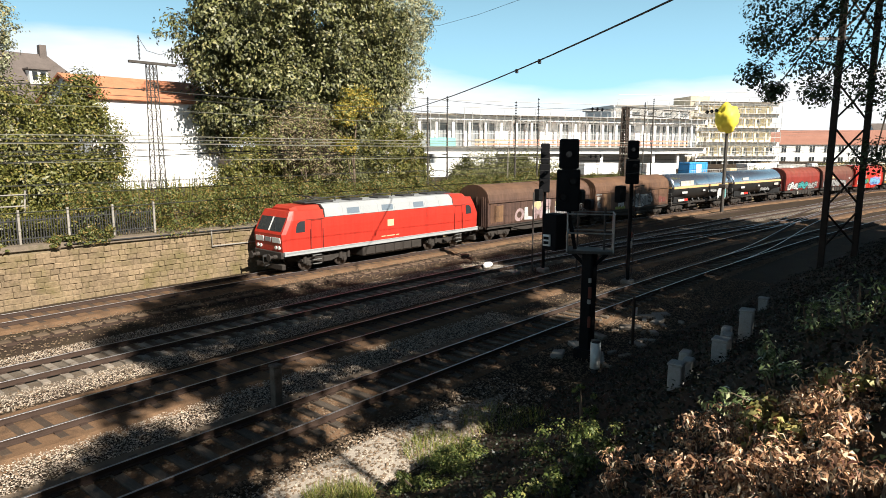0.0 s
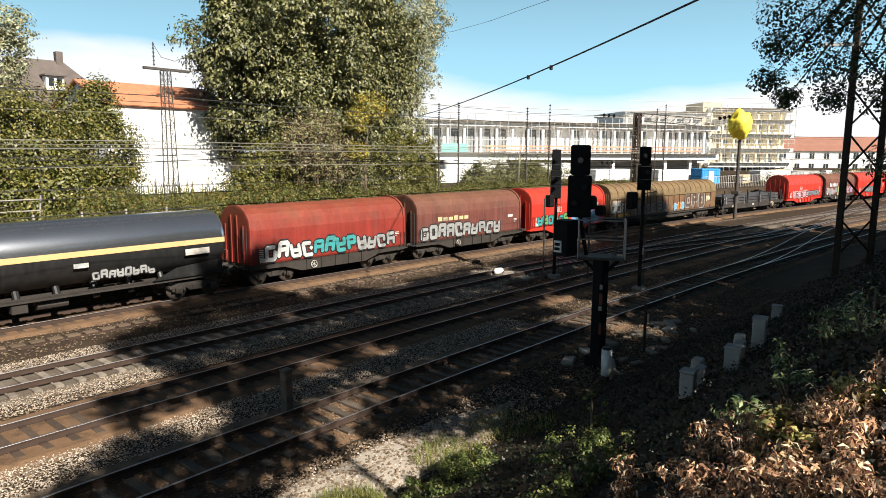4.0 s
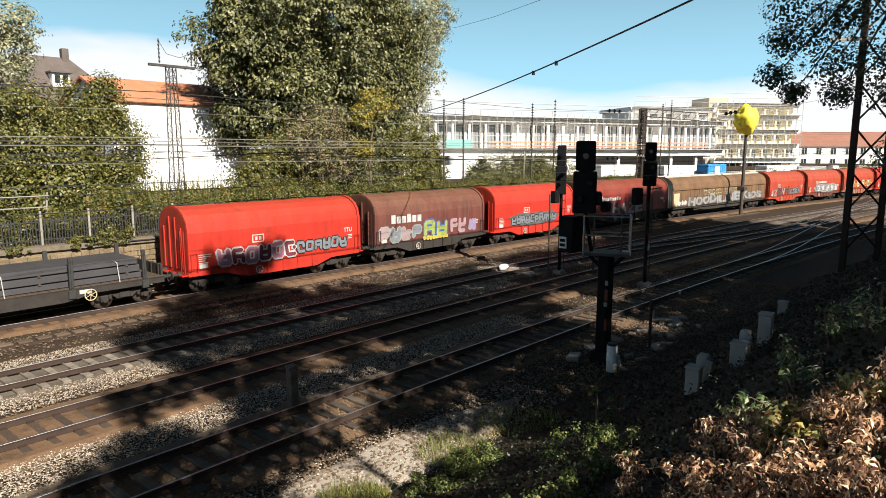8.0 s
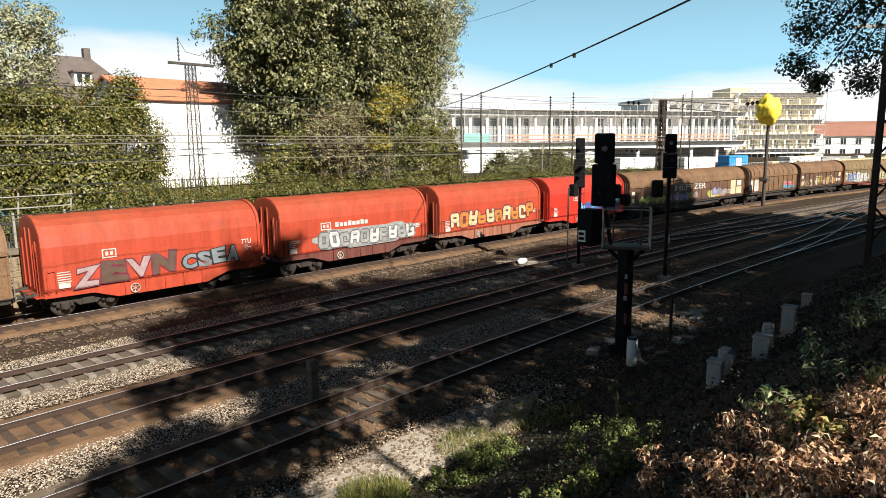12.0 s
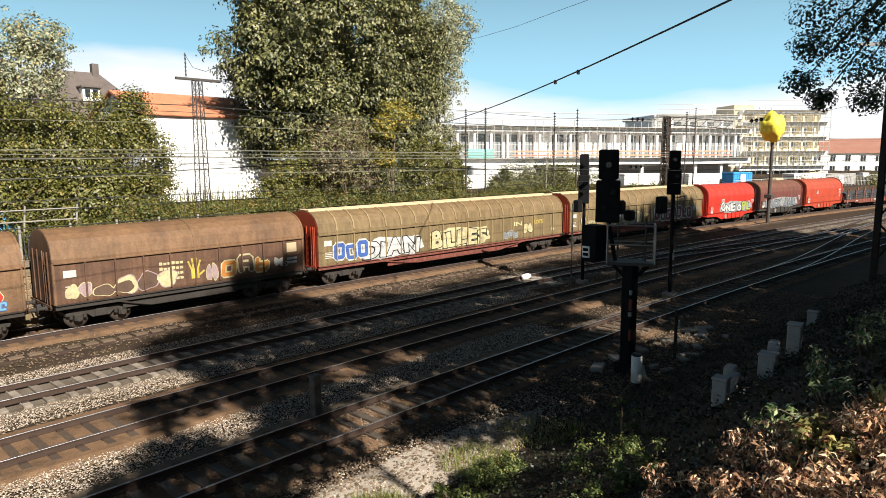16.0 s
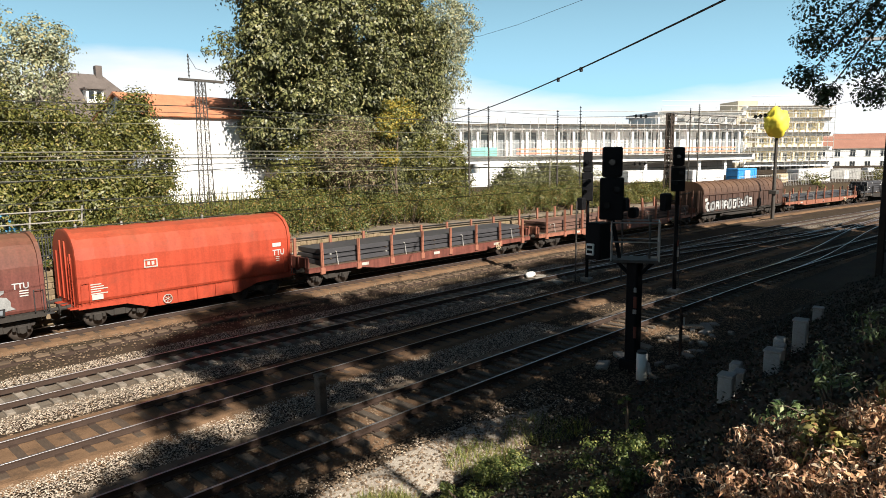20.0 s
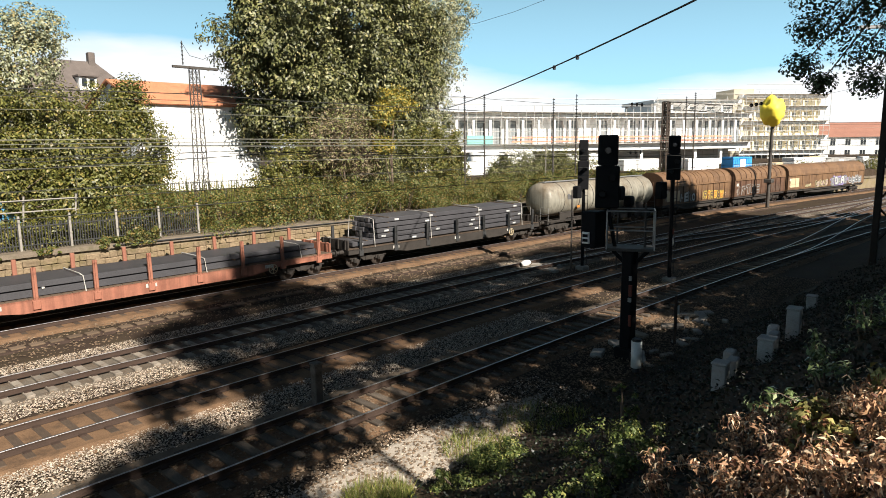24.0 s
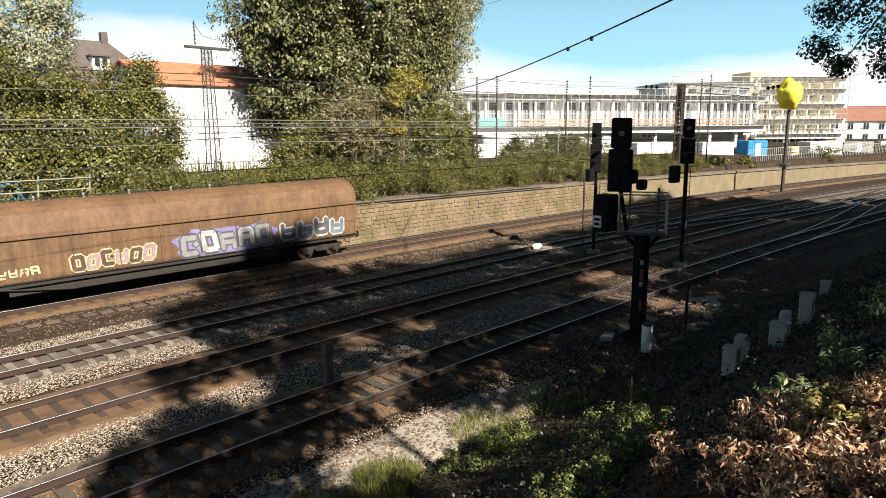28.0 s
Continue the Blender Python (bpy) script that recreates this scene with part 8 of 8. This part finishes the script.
# ---- the building site beyond the tracks ----
site_white = mat("white_concrete", (0.84, 0.83, 0.81), 0.85, var=0.08, scale=0.4, fine=8, bump=0.05)
site_grey = mat("raw_concrete", (0.36, 0.35, 0.33), 0.9, var=0.15, scale=0.4, fine=8, bump=0.1)
scaf = mat("scaffold_tube", (0.42, 0.41, 0.39), 0.5, 0.0, var=0.1, scale=1, fine=6, bump=0.0)
board = mat("scaffold_board", (0.55, 0.45, 0.30), 0.8, var=0.2, scale=1, fine=6, bump=0.1)
orange_net = mat("orange_guard_board", (0.72, 0.28, 0.18), 0.7, var=0.2, scale=1, fine=6, bump=0.0)
green_net = mat("green_site_net", (0.20, 0.42, 0.38), 0.8, var=0.2, scale=1, fine=6, bump=0.0)
site_glass = mat("grey_window_band", (0.24, 0.255, 0.26), 0.25, var=0.2, scale=0.6, fine=5, bump=0.0, spec=0.6)
yellow_render = mat("pale_yellow_render", (0.74, 0.65, 0.45), 0.85, var=0.1, scale=0.4, fine=8, bump=0.05)
blue_sheet = mat("blue_tarpaulin", (0.04, 0.30, 0.70), 0.6, var=0.15, scale=0.8, fine=8, bump=0.15)


def scaffolded(name, label, p, q, depth, floors, base, bay, wall_m, open_first=False, seed=1, scaffold=True, frame_m=None):
    """A long building from p to q seen on its p-q side; floors: heights of its slabs."""
    rg = random.Random(seed)
    frame_m = frame_m or site_white
    p, q = Vector((*p, 0)), Vector((*q, 0))
    L = (q - p).length
    t = thing(name, label, "building", at=(p.x, p.y, 0), rz=math.degrees(math.atan2(q.y - p.y, q.x - p.x)))
    n = max(2, int(L / bay))
    for k, z in enumerate(floors):
        part("slab", Shape().box(-0.4, L + 0.4, -0.5, depth, z - (0.95 if k == 0 else 0.7), z, 0.02), site_white, t)
        z1 = floors[k + 1] - 0.7 if k + 1 < len(floors) else None
        if z1:
            part("inner_wall", Shape().box(0.2, L - 0.2, 1.6, depth - 0.3, z + 0.004, z1 - 0.004), wall_m, t)
            for i in range(n):
                x = L * i / n
                part("column", Shape().box(x, x + 0.35, 0.0, 0.35, z, z1), wall_m, t)
                if rg.random() < 0.78:
                    wz = 0.9 if k else 0.1
                    wd = part("window", Shape().box(x + 0.5, x + bay - 0.25, 1.52, 1.62, z + wz, z1 - 0.4), frame_m, t)
                    part("pane", Shape().box(x + 0.58, x + bay - 0.33, 1.49, 1.54, z + wz + 0.08, z1 - 0.48), site_glass, wd)
    part("core", Shape().box(0.5, L - 0.5, 3.5, depth - 0.5, base, floors[0] - 0.95), site_grey, t)
    for i in range(n // 2):
        x = L * i / (n // 2)
        part("pillar", Shape().box(x, x + 0.5, 0.2, 0.7, base, floors[0] - 0.9), site_white, t)
    if scaffold:
        top = floors[-1] + 0.5
        m = int(L / (bay * 0.5))
        for i in range(m + 1):
            x = L * i / m
            part("scaffold_standard", Shape().rod((x, -1.3, floors[0] if open_first else base), (x, -1.3, top + rg.uniform(-0.5, 0.5)), 0.055, n=5), scaf, t)
        for k, z in enumerate(floors):
            for dz in (0.05, 1.05, 2.0):
                part("scaffold_ledger", Shape().rod((0, -1.32, z + dz), (L, -1.32, z + dz), 0.05, n=5), scaf, t)
            part("scaffold_deck", Shape().box(0, L, -1.25, -0.55, z - 0.02, z + 0.05), board, t)
    return t


b1 = scaffolded("unfinished_hall", "white unfinished hall with scaffold posts over a concrete slab", (66.0, 66.5), (117.5, 40.0), 14.0, [7.0, 11.7], 2.2, 2.6, site_white, True, 3, frame_m=dark_steel)
for k in range(22):
    x = 10.5 + k * 2.0
    m_ = green_net if k < 2 else orange_net
    if k < 2:
        part("net", Shape().box(x - 1.0 - 3, x + 0.96 - 3, -1.36, -1.33, 7.05, 8.4), m_, b1)
    else:
        part("guard_board", Shape().box(x - 0.95, x + 0.95, -1.38, -1.34, 7.35, 7.62), m_, b1)
        part("guard_board", Shape().box(x - 0.95, x + 0.95, -1.38, -1.34, 7.95, 8.2), m_, b1)
scaffolded("white_block", "white three-storey block with window bands and scaffolding", (125.0, 60.4), (139.5, 49.5), 14.0, [6.2, 9.4, 12.4, 15.4], 2.0, 3.2, site_white, False, 5)
b3 = scaffolded("yellow_block", "pale yellow block behind dense scaffolding", (143.5, 50.0), (158.0, 38.0), 12.0, [5.2, 8.2, 11.2, 14.2, 16.6], 1.5, 2.6, yellow_render, False, 7)
part("stair_tower", Shape().box(-1.5, 3.0, 1.0, 8.0, 2.0, 17.8, 0.05), render_beige, b3)
gable_house("red_roof_house", "long pale house with a red-brown roof", (204.0, 32.0, 1.5), -62, 46.0, 12.0, 6.6, 3.6, site_white, mat("red_brown_tile", (0.29, 0.14, 0.10), 0.8, var=0.2, scale=0.5, fine=5, bump=0.3), [(-20 + 3.4 * k, z, 1.3, 1.7) for k in range(12) for z in (2.4, 5.2)])
gable_house("grey_roof_house", "pale house with a grey roof", (232.0, 16.0, 1.0), -62, 30.0, 12.0, 8.0, 5.0, site_white, dark_roof, [(-12 + 3.4 * k, z, 1.3, 1.7) for k in range(8) for z in (3.0, 6.2)])
gable_house("low_white_shed", "low white shed behind the shrubs", (73.0, 58.0, 2.4), -28, 9.0, 5.0, 1.7, 1.3, white_wall, white_wall)


sheet_white = mat("white_sheeting", (0.78, 0.78, 0.76), 0.7, var=0.08, scale=1.0, fine=8, bump=0.2)
for x, y, w_, d_, h_, rz in ((58.5, 54.5, 7.5, 5.0, 2.8, -20), (66.5, 52.5, 8.0, 4.5, 3.9, -28), (80.5, 48.5, 6.0, 4.0, 3.4, -28)):
    tent = thing("site_tent", "low white sheeted shelter on the building site", "shelter", "shelters of the building site", at=(x, y, 2.4), rz=rz)
    arch = [(math.cos(math.pi * k / 10) * d_ / 2, math.sin(math.pi * k / 10) ** 0.8 * h_) for k in range(11)]
    part("cover", Shape().loft([[(-w_ / 2 + w_ * i / 6, a, b * (1 - 0.06 * (i % 2))) for a, b in arch] for i in range(7)]), sheet_white, tent, smooth=True)
    part("skirt", Shape().box(-w_ / 2, w_ / 2, -d_ / 2 - 0.05, -d_ / 2 + 0.02, 0.0, 0.25), site_grey, tent)


def container(label, at, rz, w, h, material):
    t = thing("site_container", label, "container", "site containers", at=at, rz=rz)
    part("box", Shape().box(-w / 2, w / 2, -1.2, 1.2, 0, h, 0.04), material, t)
    for k in range(int(w / 0.3)):
        part("rib", Shape().box(-w / 2 + 0.1 + k * 0.3, -w / 2 + 0.2 + k * 0.3, -1.24, -1.19, 0.12, h - 0.12), material, t)
    part("door", Shape().box(-0.45, 0.45, -1.27, -1.22, 0.1, h - 0.3, 0.02), site_white, t)


container("blue sheeted site container by the wall", (96.5, 34.0, 2.6), -30, 3.2, 2.4, blue_sheet)
container("white site container by the wall", (90.5, 37.0, 2.4), -30, 5.0, 2.5, site_white)
container("white site container behind the wall", (82.0, 41.5, 2.4), -30, 6.0, 2.6, site_white)
container("white site container by the fence", (112.0, 29.5, 2.0), -30, 6.0, 2.6, site_white)
container("grey site container by the fence", (122.0, 27.5, 1.8), -30, 6.0, 2.6, site_grey)
# shrubs and small trees along the wall further on
for i, (s, off, sx, sy, sz) in enumerate(((62, 5.0, 6, 3, 1.8), (68, 5.0, 5, 3, 1.4), (74, 4.6, 3, 2, 1.2), (96, 5, 4, 3, 2.2), (118, 6, 5, 3, 2.4), (128, 6, 6, 4, 3.0))):
    x, y, a = rail_at(s, off)
    shrub("wall_shrub", "rough green shrub growing along the wall", (x, y, 2.0), (sx, sy, sz), leaf_bush, 0.22, 20, 80, 160 + i)
for i, (x, y, h, s) in enumerate(((150, 3.0, 9, 4.5), (170, 0.0, 10, 5), (135, 4.0, 7, 3.5), (190, -6, 12, 6))):
    tree("line_tree", "dark green tree beside the bend of the line", (x, y, -0.3), h, s, 0.2, leaf_shade, 0.4, 40, 90, 200 + i, low=0.1, group="trees by the bend")

# stacked goods and fences of the building site, along the wall
ply = mat("plywood_sheet", (0.50, 0.38, 0.22), 0.8, var=0.15, scale=0.8, fine=8, bump=0.1)
heap = random.Random(21)
for i in range(16):
    s = 88 + i * 4.6 + heap.uniform(-1, 1)
    x, y, a = rail_at(s, 6.5 + heap.uniform(0, 9))
    st = thing("material_stack", "stack of building boards and pallets behind the wall", "building material", "goods of the building site", at=(x, y, 2.35), rz=a + heap.uniform(-20, 20))
    w_, h_ = heap.uniform(1.2, 3.4), heap.uniform(0.7, 2.2)
    n_ = 4
    for k in range(n_):
        part("board", Shape().box(-w_ / 2, w_ / 2, -0.6, 0.6, h_ * k / n_ + 0.03, h_ * (k + 1) / n_ - 0.02, 0.02, pose(heap.uniform(-0.06, 0.06), 0, 0)), heap.choice((ply, site_white, site_grey, site_white, yellow_render)), st)
sf = thing("site_fence", "pale mesh fence panels along the wall", "fence")
for i in range(26):
    x, y, a = rail_at(76 + i * 3.4, 4.9)
    m = pose(x, y, 2.2, 0, 0, a)
    pn = part("fence_panel", Shape().bar(m @ Vector((0, 0, 1.95)), m @ Vector((3.35, 0, 1.95)), 0.04), scaf, sf)
    for zz in (0.15, 1.05):
        part("cross_bar", Shape().bar(m @ Vector((0, 0, zz)), m @ Vector((3.35, 0, zz)), 0.04), scaf, pn)
    for k in range(8):
        part("upright", Shape().bar(m @ Vector((k * 0.478, 0, 0)), m @ Vector((k * 0.478, 0, 2.0)), 0.03), scaf, pn)

# ---- plants on the bank ----
def on_bank(x, y):
    return (x, y, ground_z(x, y))


prng = np.random.default_rng(77)
n = 95000
bx = prng.uniform(3.0, 75.0, n) ** 1.0
by = prng.uniform(-3.0, 10.6, n)
keep = np.array([bent(a, b) < 9.3 + 0.9 * noise.noise((a * 0.35, b * 0.35, 1.0)) for a, b in zip(bx, by)])
near = (by > 0.02 * np.minimum(bx, 25.0) - 0.6) & ((bx < 30) | (prng.random(n) < 0.5))
bx, by = bx[keep & near], by[keep & near]
hz = np.array([0.06 + 0.28 * max(0.0, noise.noise((a * 0.6, b * 0.6, 9.0)) + 0.35) for a, b in zip(bx, by)])
bz = np.array([ground_z(a, b) for a, b in zip(bx, by)]) + hz * prng.random(len(bx))
pts = np.stack([bx, by, bz], 1)
# leaf colour carries the shade of the bank
und = quads("bank_undergrowth", pts, prng.normal(size=pts.shape) * 0.7 + np.array([0, 0, 1.0]), 0.09, leaf_floor_shaded, None, prng, 0.6, 0.2)
tagged(und, "ivy and low undergrowth on the bank, coloured near black for shade", "undergrowth", kind="stuff")

BUSH = "bright green leafy bush at the foot of the bank"
shrub("sunlit_bush", BUSH, (10.2, 8.35, -0.1), (1.9, 1.7, 0.55), leaf_bright, 0.052, 40, 330, 301)
shrub("sunlit_bush", BUSH, (10.9, 8.7, -0.15), (1.0, 1.1, 0.75), leaf_bright, 0.052, 20, 240, 310)
shrub("sunlit_bush", "low yellow-green weeds at the foot of the bank", (9.3, 8.6, -0.2), (1.5, 1.3, 0.35), leaf_bright, 0.045, 30, 260, 302)
for i, (x, y, sx) in enumerate(((7.4, 4.2, 1.1), (8.4, 4.3, 1.0), (6.7, 4.7, 0.9), (9.6, 4.6, 0.8), (6.2, 3.9, 0.8))):
    shrub("bramble", "green bramble in patches of sun on the bank", on_bank(x, y), (sx, 0.8, 0.4), leaf_bright, 0.052, 14, 90, 360 + i)
shrub("bramble", "green bramble with arching stems in half shade", on_bank(10.6, 5.9), (2.0, 1.3, 0.55), leaf_bright, 0.055, 16, 90, 303)
shrub("bramble", "green bramble with arching stems in half shade", on_bank(12.9, 6.6), (0.5, 0.5, 1.25), leaf_bright, 0.09, 8, 24, 304)
for i, (x, y, sx, sz) in enumerate(((14.2, 2.3, 1.5, 0.75), (13.2, 1.6, 1.4, 0.8), (12.8, 2.7, 0.9, 0.4), (10.2, 2.1, 0.7, 0.3), (9.0, 2.3, 0.6, 0.3))):
    shrub("leafy_shrub", "green leafy shrub with pale glossy leaves in patches of sun", on_bank(x, y), (sx, 0.9, sz), leaf_gloss, 0.12, 20, 16, 305 + i, wide=0.36, curl=0.2, hang=0.6)
# out-of-view shrubs, added only to keep sun off the bank
for i in range(10):
    x = 20.5 + i * 4.3
    y = -1.6 - 0.012 * max(0, x - 30) ** 1.3
    shrub("shade_thicket", "unseen thicket added to shade the bank", on_bank(x, y), (5.0, 2.6, 3.0 if x < 30 else 5.3), leaf_shade, 0.2, 40, 130, 340 + i)
wrg = random.Random(14)
for i in range(34):
    x = 4.6 + 3.0 * ((i * 0.618) % 1.0)
    y = wrg.uniform(0.25 + 0.1 * (x - 4.6), 1.3 + 0.5 * (x - 4.6))
    shrub("withered_shrub", "withered shrub with curled brown leaves on the bank", on_bank(x, y), (0.8, 0.75, wrg.uniform(0.16, 0.34)), leaf_dry, 0.078, 12, 32, 320 + i, wide=0.3, curl=0.3, hang=1.4)
for i, (x, y, sz) in enumerate(((6.9, 3.0, 0.4), (7.5, 3.3, 0.45), (8.6, 2.75, 0.3), (8.1, 2.2, 0.36), (8.0, 1.1, 0.4), (7.7, 0.75, 0.45), (8.2, 0.8, 0.35), (7.8, 1.5, 0.3))):
    shrub("withered_shrub", "withered shrub with long hanging brown leaves", on_bank(x, y), (0.5, 0.5, sz), leaf_dry, 0.09, 10, 26, 420 + i, wide=0.26, curl=0.3, hang=1.8)
for i, (x, y, sz) in enumerate(((7.7, 1.7, 0.36), (7.3, 1.5, 0.36), (6.9, 1.5, 0.34), (7.5, 0.95, 0.42), (6.4, 1.2, 0.3))):
    shrub("yellowing_shrub", "yellow-green shrub among the withered ones", on_bank(x, y), (0.6, 0.5, sz), leaf_lime, 0.09, 12, 28, 440 + i, wide=0.6, curl=0.25, hang=0.4)
gr = np.random.default_rng(5)
gpts, gnor = [], []
for cx, cy, r, k in ((8.4, 9.9, 0.75, 1500), (7.4, 9.4, 0.8, 1300), (11.6, 9.9, 0.9, 700), (6.4, 10.0, 0.9, 700), (14, 9.6, 1.2, 500)):
    a, q = gr.uniform(0, 6.28, k), np.sqrt(gr.random(k)) * r
    for u, v in zip(cx + np.cos(a) * q, cy + np.sin(a) * q):
        gpts.append((u, v, ground_z(u, v) + 0.02))
gp = np.array(gpts)
m = len(gp)
lean = gr.normal(scale=0.12, size=(m, 2))
hh = gr.uniform(0.12, 0.38, m)
ang = gr.uniform(0, 6.28, m)
wv = np.stack([np.cos(ang), np.sin(ang), 0 * ang], 1) * 0.011
tip = gp + np.stack([lean[:, 0], lean[:, 1], hh], 1)
gs = Shape()
gs.v = [tuple(v) for tri in zip(gp - wv, gp + wv, tip) for v in tri]
gs.f = [(3 * i, 3 * i + 1, 3 * i + 2) for i in range(m)]
tagged(gs.make("grass", grass_mat), "dry yellow-green grass beside the track", "grass", kind="stuff")

# tree whose boughs hang into view on the bank
def boughs(t, rg):
    at = t.matrix_basis.translation
    cs, rs = [], []
    limb = Shape()
    for x, y, z, r in ((15.0, 3.9, 10.0, 0.62), (15.2, 3.3, 10.6, 0.75), (15.1, 3.5, 9.35, 0.7), (15.2, 3.1, 8.8, 0.6), (14.95, 4.1, 8.65, 0.42), (15.25, 2.7, 9.8, 0.85), (15.3, 2.4, 8.9, 0.7), (15.35, 2.1, 10.3, 0.9), (15.05, 3.75, 8.3, 0.32), (15.2, 2.95, 8.25, 0.4), (15.2, 3.1, 9.8, 0.6), (15.35, 2.1, 8.3, 0.6), (15.4, 1.9, 7.0, 0.5), (14.95, 4.0, 9.35, 0.45), (15.3, 2.6, 10.8, 0.9), (15.1, 3.6, 11.2, 0.9), (15.6, 1.7, 11.2, 1.0), (15.6, 1.6, 9.6, 0.9), (15.7, 1.5, 8.2, 0.8), (15.7, 1.3, 10.4, 0.9)):
        cs.append((x - at.x, y - at.y, z - at.z))
        rs.append(r)
        limb.rod((0, 0, 8.0), Vector(cs[-1]) * 0.6 + Vector((0, 0, 3.4)), 0.06, 0.03, n=5, caps=False).rod(Vector(cs[-1]) * 0.6 + Vector((0, 0, 3.4)), cs[-1], 0.03, 0.01, n=5, caps=False)
    part("bough", limb, bark, t)
    p, nn = clump_points(rg, cs, rs, 560, 0.15)
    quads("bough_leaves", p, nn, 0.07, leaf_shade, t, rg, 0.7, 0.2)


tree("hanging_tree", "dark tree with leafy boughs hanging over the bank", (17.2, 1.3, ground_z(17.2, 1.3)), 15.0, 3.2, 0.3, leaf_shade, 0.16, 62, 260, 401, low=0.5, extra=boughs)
# bare twigs among the withered leaves
tw = Shape()
trg = random.Random(9)
for i in range(26):
    x, y = trg.uniform(5.8, 9.5), trg.uniform(1.5, 3.2)
    z = ground_z(x, y) + trg.uniform(0.05, 0.3)
    d = Vector((trg.uniform(-1, 1), trg.uniform(-1, 1), trg.uniform(-0.2, 0.6))).normalized() * trg.uniform(0.25, 0.6)
    p = Vector((x, y, z))
    tw.rod(p, p + d * 0.5, 0.006, 0.005, n=5).rod(p + d * 0.5, p + d + Vector((0, 0, -0.1)), 0.005, 0.002, n=5)
tagged(tw.make("twigs", bark), "thin bare twigs among withered leaves", "twigs", kind="stuff")

# ---- the blocks of the retaining wall, one by one ----
blocks = []
brg = random.Random(12)
for hh in (0.30, 0.38, 0.46, 0.54, 0.62, 0.42, 0.72, 0.34):
    b = Shape().box(-hh / 2 + 0.006, hh / 2 - 0.006, -0.07, 0.05, 0.006, 0.272, 0.03)
    b.v = [(x + brg.uniform(-0.018, 0.018), y + brg.uniform(-0.02, 0.02), z + brg.uniform(-0.018, 0.018)) for x, y, z in b.v]
    me = bpy.data.meshes.new("block")
    me.from_pydata(b.v, [], b.f)
    me.materials.append(stone_block)
    blocks.append((hh, me))
count = 0
far_blocks = Shape()
for row in range(10):
    s = -6.0 - random.random()
    while s < 48:
        hh, me = random.choice(blocks)
        mid = s + hh / 2
        z = -0.33 + row * 0.28
        if z + 0.27 < wall_top(mid) - 0.25:
            x, y, a = rail_at(mid, 2.575)
            m = pose(x, y, z, 0, 0, a) @ Matrix.Translation((0, random.uniform(-0.02, 0.03), random.uniform(-0.012, 0.012))) @ pose(0, 0, 0, 0, random.uniform(-2.0, 2.0), random.uniform(-1.5, 1.5))
            if row >= 2 and -4.5 < s < 13.0 and count < 300:
                ob = new("block", me)
                ob.parent = wall
                ob.matrix_basis = m
                count += 1
            else:
                far_blocks.box(-hh / 2 + 0.006, hh / 2 - 0.006, -0.07, 0.05, 0.006, 0.272, 0.03, m)
        s += hh
tagged(part("far_blocks", far_blocks, stone_block, wall), kind="stuff")


# ---- movement ----
def motions():
    for ob, mid in TRAIN:
        rows = []
        for t, gone in RUN:
            x, y, a = rail_at(mid + 0.5 - gone)
            rows.append((t, pose(x, y, 0, 0, 0, a)))
        walk(ob, rows)


motions()
